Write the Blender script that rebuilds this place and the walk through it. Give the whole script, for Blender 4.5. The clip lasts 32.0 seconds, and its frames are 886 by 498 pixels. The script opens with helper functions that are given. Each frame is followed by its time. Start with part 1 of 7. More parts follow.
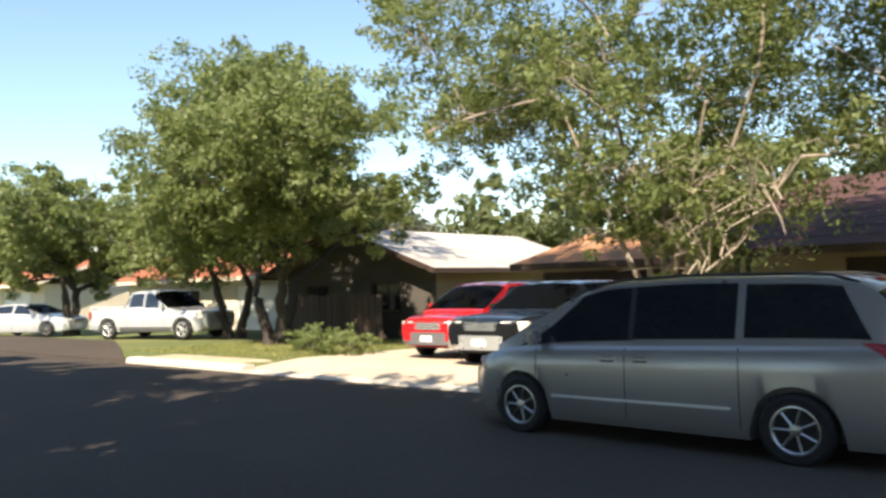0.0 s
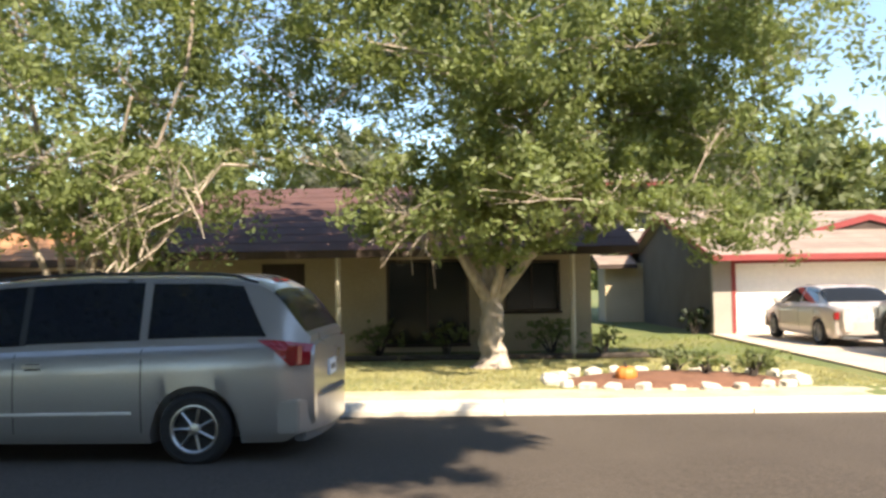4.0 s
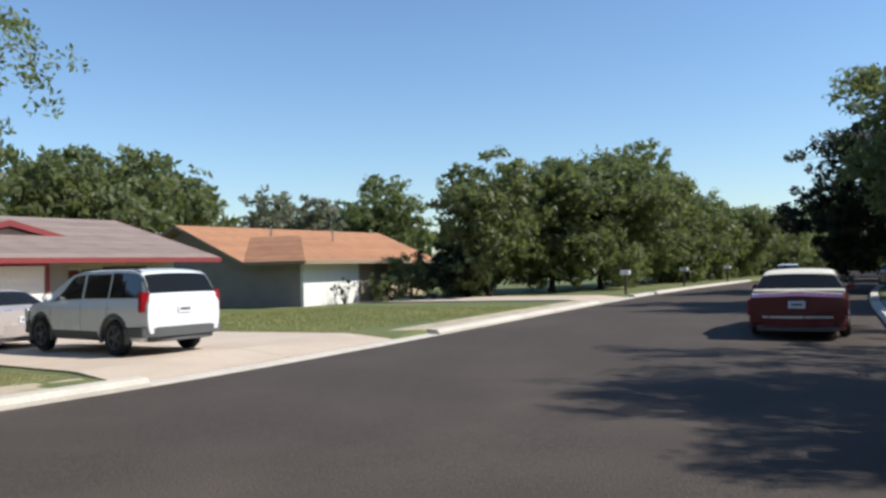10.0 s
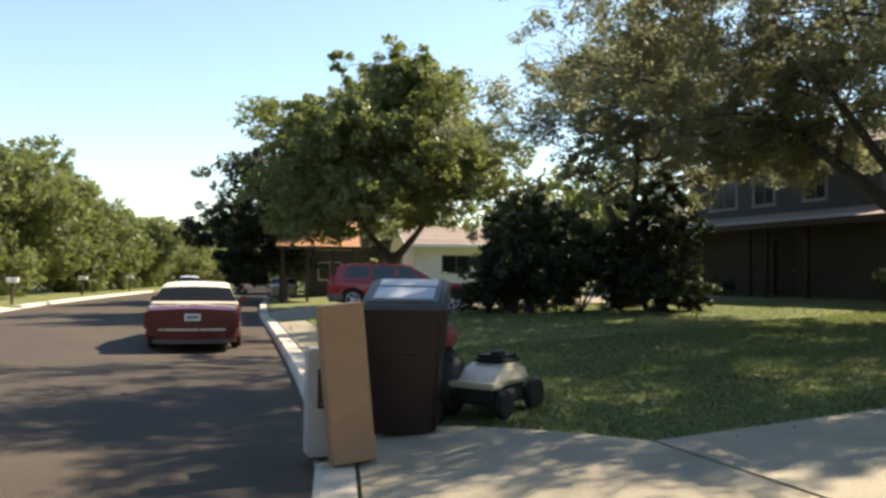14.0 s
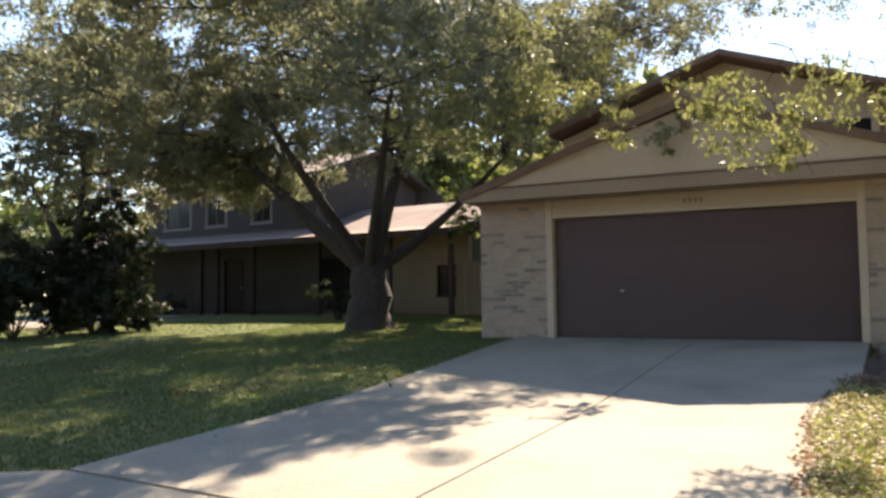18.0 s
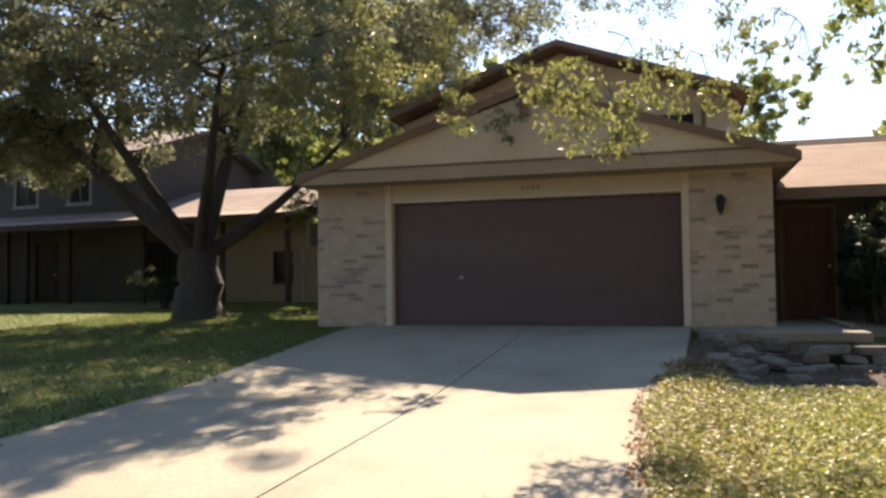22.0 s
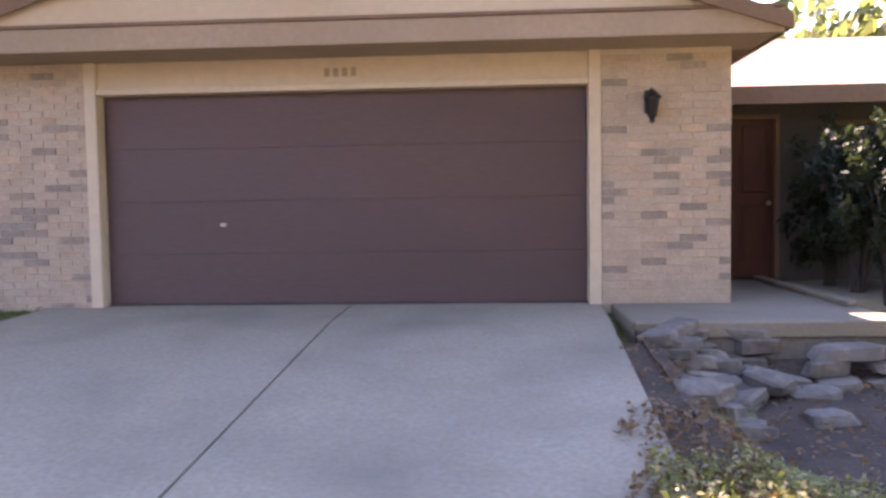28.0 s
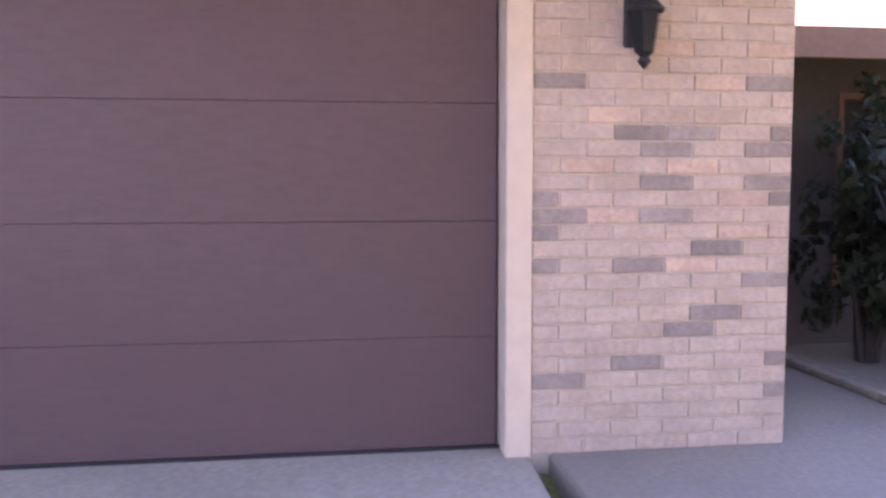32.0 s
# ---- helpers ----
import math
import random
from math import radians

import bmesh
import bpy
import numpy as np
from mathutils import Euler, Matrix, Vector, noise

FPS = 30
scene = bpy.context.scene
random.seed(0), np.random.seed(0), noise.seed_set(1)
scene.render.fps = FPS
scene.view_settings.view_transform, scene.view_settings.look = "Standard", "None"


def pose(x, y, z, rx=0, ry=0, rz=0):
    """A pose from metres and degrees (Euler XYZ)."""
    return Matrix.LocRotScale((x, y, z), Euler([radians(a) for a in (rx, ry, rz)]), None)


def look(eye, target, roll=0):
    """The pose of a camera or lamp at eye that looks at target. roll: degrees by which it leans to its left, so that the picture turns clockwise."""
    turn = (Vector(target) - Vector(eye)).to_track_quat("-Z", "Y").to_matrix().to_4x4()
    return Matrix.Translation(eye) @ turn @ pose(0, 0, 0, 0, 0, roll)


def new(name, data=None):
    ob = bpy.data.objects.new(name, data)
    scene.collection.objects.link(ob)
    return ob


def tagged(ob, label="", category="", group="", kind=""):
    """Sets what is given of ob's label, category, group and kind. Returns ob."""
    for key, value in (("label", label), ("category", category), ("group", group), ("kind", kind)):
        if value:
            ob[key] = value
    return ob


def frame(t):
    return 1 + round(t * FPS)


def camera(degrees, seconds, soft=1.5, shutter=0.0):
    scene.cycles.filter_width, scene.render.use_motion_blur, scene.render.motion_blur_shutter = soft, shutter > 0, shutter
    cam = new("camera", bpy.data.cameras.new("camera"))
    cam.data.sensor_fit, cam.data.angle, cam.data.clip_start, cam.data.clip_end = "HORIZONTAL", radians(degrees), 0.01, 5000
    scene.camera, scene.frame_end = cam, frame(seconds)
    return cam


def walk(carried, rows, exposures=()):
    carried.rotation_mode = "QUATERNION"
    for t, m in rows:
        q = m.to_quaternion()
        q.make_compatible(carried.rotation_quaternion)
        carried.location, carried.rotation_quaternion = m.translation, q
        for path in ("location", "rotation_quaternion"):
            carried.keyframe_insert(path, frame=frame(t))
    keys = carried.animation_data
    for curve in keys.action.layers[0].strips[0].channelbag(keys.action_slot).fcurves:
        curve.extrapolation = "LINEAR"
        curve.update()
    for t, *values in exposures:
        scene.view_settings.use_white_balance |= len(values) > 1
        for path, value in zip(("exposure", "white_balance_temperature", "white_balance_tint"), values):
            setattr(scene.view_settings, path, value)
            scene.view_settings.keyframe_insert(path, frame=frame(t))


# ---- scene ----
cam = camera(58.3, 32.0, 2.8, 0.3)
PATH = [
    (0, (6.572, -12.368, 0.819), (7.878, -13.88, 0.913), -1.6),
    (1, (6.67, -12.423, 0.795), (7.696, -14.137, 0.88), -1.3),
    (2, (6.595, -12.663, 0.77), (7.333, -14.52, 0.852), -0.6),
    (2.5, (6.5, -12.72, 0.771), (7.093, -14.628, 0.852), -0.3),
    (3, (6.385, -12.721, 0.777), (6.82, -14.671, 0.856), -0.4),
    (4, (6.42, -12.66, 0.743), (6.481, -14.657, 0.824), -0.9),
    (4.5, (6.488, -12.67, 0.719), (6.352, -14.664, 0.799), -1.0),
    (6.5, (7.177, -12.607, 0.789), (6.298, -14.403, 0.836), -1.1),
    (7, (7.228, -12.499, 0.794), (6.212, -14.221, 0.841), -1.0),
    (8, (7.378, -12.316, 0.794), (6.057, -13.817, 0.842), -1.2),
    (9, (7.54, -12.142, 0.79), (5.988, -13.402, 0.838), -1.4),
    (10, (7.549, -12.132, 0.788), (5.878, -13.232, 0.835), -1.3),
    (11, (7.479, -12.187, 0.805), (5.705, -13.109, 0.851), -1.0),
    (11.5, (7.427, -12.153, 0.819), (5.605, -12.977, 0.866), -0.8),
    (12, (7.311, -12.163, 0.807), (5.425, -12.828, 0.859), -0.5),
    (13, (7.102, -12.236, 0.805), (5.11, -12.4, 0.862), 0.2),
    (14, (6.962, -12.151, 0.805), (4.981, -11.884, 0.87), 0.7),
    (14.5, (6.885, -12.073, 0.801), (4.932, -11.647, 0.873), 0.9),
    (16.5, (6.950, -11.950, 0.744), (5.242, -10.913, 0.841), -0.4),
    (17, (6.979, -11.947, 0.737), (5.370, -10.763, 0.837), -0.4),
    (17.5, (7.017, -11.913, 0.738), (5.518, -10.593, 0.847), -0.7),
    (18, (7.079, -11.840, 0.749), (5.670, -10.426, 0.868), -0.6),
    (18.5, (7.118, -11.785, 0.767), (5.777, -10.307, 0.893), -0.3),
    (19, (7.173, -11.789, 0.786), (5.879, -10.269, 0.915), -0.2),
    (19.5, (7.193, -11.789, 0.804), (5.932, -10.242, 0.930), -0.1),
    (20, (7.141, -11.810, 0.811), (5.918, -10.232, 0.932), -0.3),
    (20.5, (7.085, -11.814, 0.805), (5.900, -10.207, 0.917), -0.6),
    (21, (6.991, -11.741, 0.792), (5.842, -10.108, 0.895), -0.6),
    (21.5, (6.912, -11.610, 0.775), (5.789, -9.958, 0.866), -0.6),
    (22, (6.833, -11.461, 0.758), (5.730, -9.794, 0.839), -0.7),
    (22.5, (6.738, -11.293, 0.743), (5.654, -9.614, 0.813), -0.8),
    (23, (6.639, -11.110, 0.729), (5.567, -9.422, 0.787), -0.8),
    (23.5, (6.511, -10.879, 0.714), (5.453, -9.183, 0.763), -0.9),
    (24, (6.271, -10.555, 0.705), (5.240, -8.841, 0.742), -0.7),
    (24.5, (5.889, -10.077, 0.711), (4.906, -8.335, 0.731), -0.5),
    (25, (5.529, -9.602, 0.747), (4.604, -7.829, 0.737), -0.5),
    (25.5, (5.260, -9.202, 0.805), (4.392, -7.401, 0.762), -0.4),
    (26, (5.028, -8.745, 0.871), (4.206, -6.923, 0.796), -0.5),
    (26.5, (4.795, -8.221, 0.942), (4.022, -6.379, 0.841), -0.6),
    (28.5, (4.292, -6.197, 0.989), (3.635, -4.310, 0.885), -0.9),
    (29, (4.115, -5.822, 1.039), (3.504, -3.920, 0.937), -0.8),
    (29.5, (4.046, -5.455, 1.097), (3.437, -3.553, 0.997), -0.7),
    (30, (3.976, -4.978, 1.147), (3.364, -3.077, 1.035), -0.4),
    (30.5, (3.819, -4.409, 1.175), (3.250, -2.495, 1.055), -0.9),
    (31, (3.618, -3.734, 1.179), (3.105, -1.805, 1.045), -0.5),
    (31.5, (3.451, -3.162, 1.180), (3.022, -1.213, 1.039), -0.1),
    (32, (3.369, -2.438, 1.197), (3.044, -0.470, 1.051), -0.1),
]
EXPOSURES = [(0, 1.2, 7800, 11), (1, 1.4, 7800, 11), (2, 1.52, 7800, 11), (4.5, 1.56, 7900, 11), (6.5, 0.35, 6500, 10), (11, 0.32, 6300, 10), (12, 0.58, 6700, 10), (13, 0.78, 7300, 10), (14.5, 1.45, 8700, 10), (16.5, 1.76, 8000, 18), (18.5, 1.56, 8000, 19), (21, 1.47, 8200, 19),
             (24, 1.34, 8500, 19), (26, 1.4, 8600, 20), (26.5, 1.56, 8600, 20), (28.5, 3.4, 7900, 50), (32, 3.75, 7400, 58)]
walk(cam, [(t, look(e, g, r)) for t, e, g, r in PATH], EXPOSURES)

# ---- light ----
SUN_TO = Vector((-0.442, 0.911, 0.98)).normalized()
world = bpy.data.worlds.new("sky")
scene.world = world
world.use_nodes = True
_wn = world.node_tree
_sky = _wn.nodes.new("ShaderNodeTexSky")
_sky.sky_type, _sky.sun_disc = "NISHITA", False
_sky.sun_elevation = math.asin(SUN_TO.z)
_sky.sun_rotation = math.atan2(SUN_TO.x, SUN_TO.y)
_sky.air_density, _sky.dust_density, _sky.ozone_density = 1.2, 0.1, 6.0
_bg = _wn.nodes["Background"]
_bg.inputs["Strength"].default_value = 0.12
_wn.links.new(_sky.outputs["Color"], _bg.inputs["Color"])
sun = new("sun", bpy.data.lights.new("sun", "SUN"))
sun.data.energy, sun.data.angle, sun.data.color = 5.0, radians(0.6), (1.0, 0.95, 0.86)
sun.matrix_world = look(SUN_TO * 60, (0, 0, 0))

# ---- materials ----


def mat(name, base, rough=0.8, var=0.15, fine=40.0, large=1.5, bump=0.15, metal=0.0, tint=None, spec=0.4, coords="pos", rand=0.0, stretch=(1, 1, 1), coat=0.0):
    """A surface with grain and stains at two scales. tint: the colour of the stains. rand: variation from object to object."""
    m = bpy.data.materials.new(name)
    m.use_nodes = True
    n, l = m.node_tree.nodes, m.node_tree.links
    b = n["Principled BSDF"]
    b.inputs["Metallic"].default_value = metal
    b.inputs["Specular IOR Level"].default_value = spec
    b.inputs["Coat Weight"].default_value = coat
    b.inputs["Coat Roughness"].default_value = 0.08
    if coords == "pos":
        src = n.new("ShaderNodeNewGeometry").outputs["Position"]
    else:
        src = n.new("ShaderNodeTexCoord").outputs["Object"]
    mp = n.new("ShaderNodeMapping")
    mp.inputs["Scale"].default_value = stretch
    l.new(src, mp.inputs["Vector"])
    nf, nl = n.new("ShaderNodeTexNoise"), n.new("ShaderNodeTexNoise")
    nf.inputs["Scale"].default_value, nf.inputs["Detail"].default_value = fine, 5
    nl.inputs["Scale"].default_value, nl.inputs["Detail"].default_value = large, 4
    l.new(mp.outputs[0], nf.inputs["Vector"])
    l.new(mp.outputs[0], nl.inputs["Vector"])
    base = tuple(base)
    tint = tint or tuple(c * (1 - 1.6 * var) for c in base)
    r1 = n.new("ShaderNodeValToRGB")
    e = r1.color_ramp.elements
    e[0].position, e[1].position = 0.3, 0.7
    e[0].color = (*[c * (1 - var) for c in base], 1)
    e[1].color = (*[min(1, c * (1 + var)) for c in base], 1)
    l.new(nf.outputs["Fac"], r1.inputs["Fac"])
    mx = n.new("ShaderNodeMix")
    mx.data_type = "RGBA"
    mr = n.new("ShaderNodeMapRange")
    mr.inputs["From Min"].default_value, mr.inputs["From Max"].default_value = 0.45, 0.75
    mr.inputs["To Max"].default_value = 0.75
    l.new(nl.outputs["Fac"], mr.inputs["Value"])
    l.new(mr.outputs[0], mx.inputs["Factor"])
    l.new(r1.outputs["Color"], mx.inputs["A"])
    mx.inputs["B"].default_value = (*tint, 1)
    col = mx.outputs["Result"]
    if rand:
        oi = n.new("ShaderNodeObjectInfo")
        hs = n.new("ShaderNodeHueSaturation")
        r2 = n.new("ShaderNodeMapRange")
        r2.inputs["To Min"].default_value, r2.inputs["To Max"].default_value = 1 - rand, 1 + rand
        l.new(oi.outputs["Random"], r2.inputs["Value"])
        l.new(r2.outputs[0], hs.inputs["Value"])
        l.new(col, hs.inputs["Color"])
        col = hs.outputs["Color"]
    l.new(col, b.inputs["Base Color"])
    rr = n.new("ShaderNodeMapRange")
    rr.inputs["To Min"].default_value, rr.inputs["To Max"].default_value = max(0.02, rough - 0.12), min(1, rough + 0.1)
    l.new(nl.outputs["Fac"], rr.inputs["Value"])
    l.new(rr.outputs[0], b.inputs["Roughness"])
    if bump:
        bp = n.new("ShaderNodeBump")
        bp.inputs["Strength"].default_value, bp.inputs["Distance"].default_value = min(1, bump * 2), 0.01
        l.new(nf.outputs["Fac"], bp.inputs["Height"])
        l.new(bp.outputs[0], b.inputs["Normal"])
    return m


def leaf_mat(name, base, back, through_=0.42):
    """Leaves: colour differs from clump to clump and some light passes through."""
    m = bpy.data.materials.new(name)
    m.use_nodes = True
    n, l = m.node_tree.nodes, m.node_tree.links
    b = n["Principled BSDF"]
    b.inputs["Roughness"].default_value = 0.5
    b.inputs["Specular IOR Level"].default_value = 0.35
    geo = n.new("ShaderNodeNewGeometry")
    nz = n.new("ShaderNodeTexNoise")
    nz.inputs["Scale"].default_value = 0.9
    l.new(geo.outputs["Position"], nz.inputs["Vector"])
    add = n.new("ShaderNodeMath")
    add.operation = "ADD"
    sc = n.new("ShaderNodeMath")
    sc.operation, sc.inputs[1].default_value = "MULTIPLY", 0.5
    l.new(geo.outputs["Random Per Island"], sc.inputs[0])
    l.new(sc.outputs[0], add.inputs[0])
    l.new(nz.outputs["Fac"], add.inputs[1])
    r = n.new("ShaderNodeValToRGB")
    e = r.color_ramp.elements
    e[0].position, e[1].position = 0.4, 1.0
    e[0].color, e[1].color = (*[c * 0.62 for c in base], 1), (*[c * 1.35 for c in base], 1)
    l.new(add.outputs[0], r.inputs["Fac"])
    l.new(r.outputs["Color"], b.inputs["Base Color"])
    tr = n.new("ShaderNodeBsdfTranslucent")
    tr.inputs["Color"].default_value = (*back, 1)
    ms = n.new("ShaderNodeMixShader")
    ms.inputs[0].default_value = through_
    l.new(b.outputs[0], ms.inputs[1])
    l.new(tr.outputs[0], ms.inputs[2])
    l.new(ms.outputs[0], n["Material Output"].inputs["Surface"])
    return m


def glass_mat(name, tint, rough=0.03, spec=0.6, coat=0.5, ior=1.5):
    """Dark tinted window glass."""
    m = bpy.data.materials.new(name)
    m.use_nodes = True
    b = m.node_tree.nodes["Principled BSDF"]
    b.inputs["Base Color"].default_value = (*tint, 1)
    b.inputs["Roughness"].default_value = rough
    b.inputs["Specular IOR Level"].default_value = spec
    b.inputs["Coat Weight"].default_value = coat
    b.inputs["Coat Roughness"].default_value = 0.02
    b.inputs["IOR"].default_value = ior
    return m


ASPHALT = mat("asphalt", (0.064, 0.051, 0.042), 0.92, 0.38, 45, 0.5, 0.5, tint=(0.09, 0.073, 0.06), spec=0.25)
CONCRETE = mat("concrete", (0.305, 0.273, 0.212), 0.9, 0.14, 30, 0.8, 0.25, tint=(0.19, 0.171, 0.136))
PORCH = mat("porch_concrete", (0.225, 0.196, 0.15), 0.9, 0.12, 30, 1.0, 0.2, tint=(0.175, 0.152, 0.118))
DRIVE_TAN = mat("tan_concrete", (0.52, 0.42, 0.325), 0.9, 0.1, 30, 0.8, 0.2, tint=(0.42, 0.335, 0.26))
KERB = mat("kerb_concrete", (0.53, 0.48, 0.41), 0.9, 0.12, 25, 1.2, 0.2, tint=(0.40, 0.37, 0.32), rand=0.06)
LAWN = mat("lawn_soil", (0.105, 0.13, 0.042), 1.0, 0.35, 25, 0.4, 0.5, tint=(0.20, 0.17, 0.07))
# GRASS and SUNGRASS: tree shade and sunlight put into the blade colour.
GRASS = leaf_mat("shaded_grass_blade", (0.108, 0.146, 0.056), (0.15, 0.2, 0.052))
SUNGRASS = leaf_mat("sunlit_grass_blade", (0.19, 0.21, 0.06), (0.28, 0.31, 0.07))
PALEGRASS = leaf_mat("straw_grass_blade", (0.44, 0.40, 0.22), (0.46, 0.42, 0.20))
DRYGRASS = leaf_mat("dry_grass_blade", (0.34, 0.31, 0.11), (0.40, 0.37, 0.12))
VERGE = mat("dry_verge", (0.46, 0.38, 0.27), 1.0, 0.25, 30, 1.5, 0.4, tint=(0.24, 0.22, 0.11))
SOIL = mat("soil", (0.07, 0.052, 0.04), 1.0, 0.35, 30, 2, 0.6)
MULCH = mat("red_mulch", (0.17, 0.08, 0.052), 1.0, 0.35, 60, 4, 0.6)
BARK = mat("bark", (0.058, 0.046, 0.039), 0.95, 0.35, 22, 2, 0.9, stretch=(1, 1, 0.3))
PALEBARK = mat("pale_bark", (0.36, 0.30, 0.25), 0.95, 0.3, 16, 2, 0.8, stretch=(1, 1, 0.3))
LEAF = leaf_mat("leaf_green", (0.118, 0.138, 0.062), (0.23, 0.27, 0.075))
LEAF_OAK = leaf_mat("leaf_oak", (0.118, 0.123, 0.092), (0.295, 0.312, 0.165), 0.47)
# Oak leaf again, yellower: sun through the sprays put into the colour.
LEAF_SPRAY = leaf_mat("leaf_oak_backlit", (0.13, 0.14, 0.06), (0.28, 0.295, 0.10))
LEAF_LIGHT = leaf_mat("leaf_light", (0.155, 0.188, 0.077), (0.27, 0.325, 0.09), 0.46)
# Dark evergreen leaf, darkened further in place of the oak's shade.
LEAF_DARK = leaf_mat("leaf_dark_shaded", (0.021, 0.032, 0.016), (0.03, 0.046, 0.014), 0.3)
BEIGE = mat("beige_paint", (0.52, 0.42, 0.30), 0.75, 0.06, 12, 0.7, 0.06)
BEIGE_TRIM = mat("beige_trim", (0.56, 0.46, 0.34), 0.7, 0.06, 12, 0.7, 0.05)
TAN_TRIM = mat("tan_trim", (0.34, 0.25, 0.175), 0.75, 0.1, 20, 1, 0.1)
BROWN_TRIM = mat("brown_trim", (0.19, 0.115, 0.075), 0.75, 0.1, 20, 1, 0.1)
GARAGE_BROWN = mat("garage_door_brown", (0.10, 0.061, 0.058), 0.6, 0.08, 30, 1.0, 0.08, stretch=(0.15, 1, 1))
BRICKS = [mat("brick_buff", (0.44, 0.345, 0.27), 0.9, 0.12, 35, 6, 0.3, rand=0.05), mat("brick_tan", (0.425, 0.325, 0.25), 0.9, 0.13, 35, 6, 0.3, rand=0.06),
          mat("brick_rose", (0.48, 0.345, 0.255), 0.9, 0.15, 35, 6, 0.3, rand=0.12), mat("brick_grey", (0.28, 0.23, 0.195), 0.9, 0.2, 35, 6, 0.3, rand=0.15)]
MORTAR = mat("mortar", (0.47, 0.39, 0.30), 0.95, 0.1, 40, 3, 0.2)
STONE = mat("limestone", (0.175, 0.155, 0.135), 0.95, 0.25, 14, 3, 0.6, tint=(0.085, 0.076, 0.067), rand=0.25)
WHITE = mat("white_paint", (0.78, 0.76, 0.72), 0.6, 0.05, 12, 0.8, 0.04)
RED_TRIM = mat("red_trim", (0.22, 0.035, 0.035), 0.7, 0.1, 20, 1, 0.08)
SHINGLE_GREY = mat("shingle_grey", (0.25, 0.19, 0.16), 0.95, 0.18, 30, 1.2, 0.3, rand=0.12)
SHINGLE_ORANGE = mat("shingle_orange", (0.37, 0.18, 0.093), 0.95, 0.15, 30, 1.2, 0.3, rand=0.1)
SHINGLE_RED = mat("shingle_red", (0.36, 0.115, 0.06), 0.95, 0.18, 30, 1.2, 0.3, rand=0.1)
# Maroon shingles darkened: the tree crown's shade is put into the colour.
SHINGLE_MAROON = mat("shingle_maroon_shaded", (0.095, 0.045, 0.04), 0.95, 0.2, 30, 1.2, 0.3, rand=0.1)
SHINGLE_PALE = mat("shingle_pale", (0.46, 0.43, 0.40), 0.95, 0.15, 30, 1.2, 0.3, rand=0.1)
SHINGLE_BROWN = mat("shingle_brown", (0.30, 0.20, 0.14), 0.95, 0.18, 30, 1.2, 0.3, rand=0.1)
WALL_TAN = mat("wall_tan", (0.40, 0.32, 0.22), 0.9, 0.1, 20, 1, 0.15)
WALL_GREY = mat("wall_grey", (0.30, 0.27, 0.24), 0.9, 0.1, 20, 1, 0.15)
# Porch and tree shade is put into these two wall colours.
WALL_DIM = mat("wall_brown_shaded", (0.28, 0.22, 0.15), 0.9, 0.12, 20, 1, 0.15)
WALL_SHADE = mat("wall_shade_tone", (0.085, 0.076, 0.067), 0.9, 0.12, 20, 1, 0.15)
WALL_CREAM = mat("wall_cream", (0.62, 0.55, 0.44), 0.9, 0.08, 20, 1, 0.12)
FENCEWOOD = mat("weathered_wood", (0.25, 0.19, 0.13), 0.85, 0.2, 20, 2, 0.2, stretch=(1, 1, 0.1), rand=0.15)
DARKWOOD = mat("dark_wood", (0.055, 0.035, 0.028), 0.7, 0.2, 20, 2, 0.2, stretch=(1, 1, 0.1))
REDDOOR = mat("red_brown_door", (0.10, 0.03, 0.022), 0.5, 0.15, 20, 2, 0.1, stretch=(1, 1, 0.1))
HGLASS = glass_mat("house_window", (0.015, 0.018, 0.02), 0.14, 0.3, 0)
REARGLASS = glass_mat("dark_rear_glass", (0.012, 0.014, 0.017), 0.1, 0.4, 0, 1.2)
SCREEN_GLASS = glass_mat("car_windscreen", (0.003, 0.0035, 0.004), 0.06, 0.12, 0, 1.15)
CGLASS = glass_mat("car_window", (0.012, 0.016, 0.022))
RUBBER = mat("tyre_rubber", (0.018, 0.018, 0.019), 0.85, 0.2, 40, 3, 0.1, coords="obj")
CHROME = mat("alloy", (0.66, 0.66, 0.66), 0.3, 0.05, 20, 3, 0, metal=0.7, coords="obj")
STEEL = mat("bare_metal", (0.45, 0.44, 0.42), 0.35, 0.1, 30, 4, 0.05, metal=1.0, coords="obj")
BLACKP = mat("black_plastic", (0.02, 0.02, 0.021), 0.6, 0.15, 40, 3, 0.05, coords="obj")
GREYP = mat("grey_plastic", (0.11, 0.11, 0.115), 0.6, 0.1, 40, 3, 0.05, coords="obj")
TAIL_RED = mat("tail_lamp_red", (0.27, 0.01, 0.016), 0.12, 0.1, 30, 8, 0, coords="obj", coat=0.6)
LAMP_CLEAR = mat("head_lamp_clear", (0.75, 0.75, 0.74), 0.12, 0.05, 30, 8, 0, coords="obj", coat=0.6)
BRIGHT = mat("bright_trim", (0.72, 0.72, 0.70), 0.35, 0.05, 30, 8, 0, metal=0.2, coords="obj")
PLATE = mat("number_plate", (0.72, 0.73, 0.76), 0.4, 0.05, 30, 8, 0, coords="obj")
CARDBOARD = mat("cardboard", (0.41, 0.245, 0.15), 0.85, 0.08, 12, 3, 0.08, coords="obj")
BIN_BROWN = mat("bin_brown", (0.026, 0.011, 0.011), 0.45, 0.1, 25, 3, 0.06, coords="obj")
ORANGE = mat("pumpkin_orange", (0.5, 0.17, 0.04), 0.5, 0.1, 10, 3, 0.05, coords="obj")


def paint(name, base, metal=0.0, rough=0.28):
    return mat(name, base, rough, 0.04, 60, 1.5, 0, metal=metal, coords="obj", coat=0.7)


# ---- mesh helpers ----


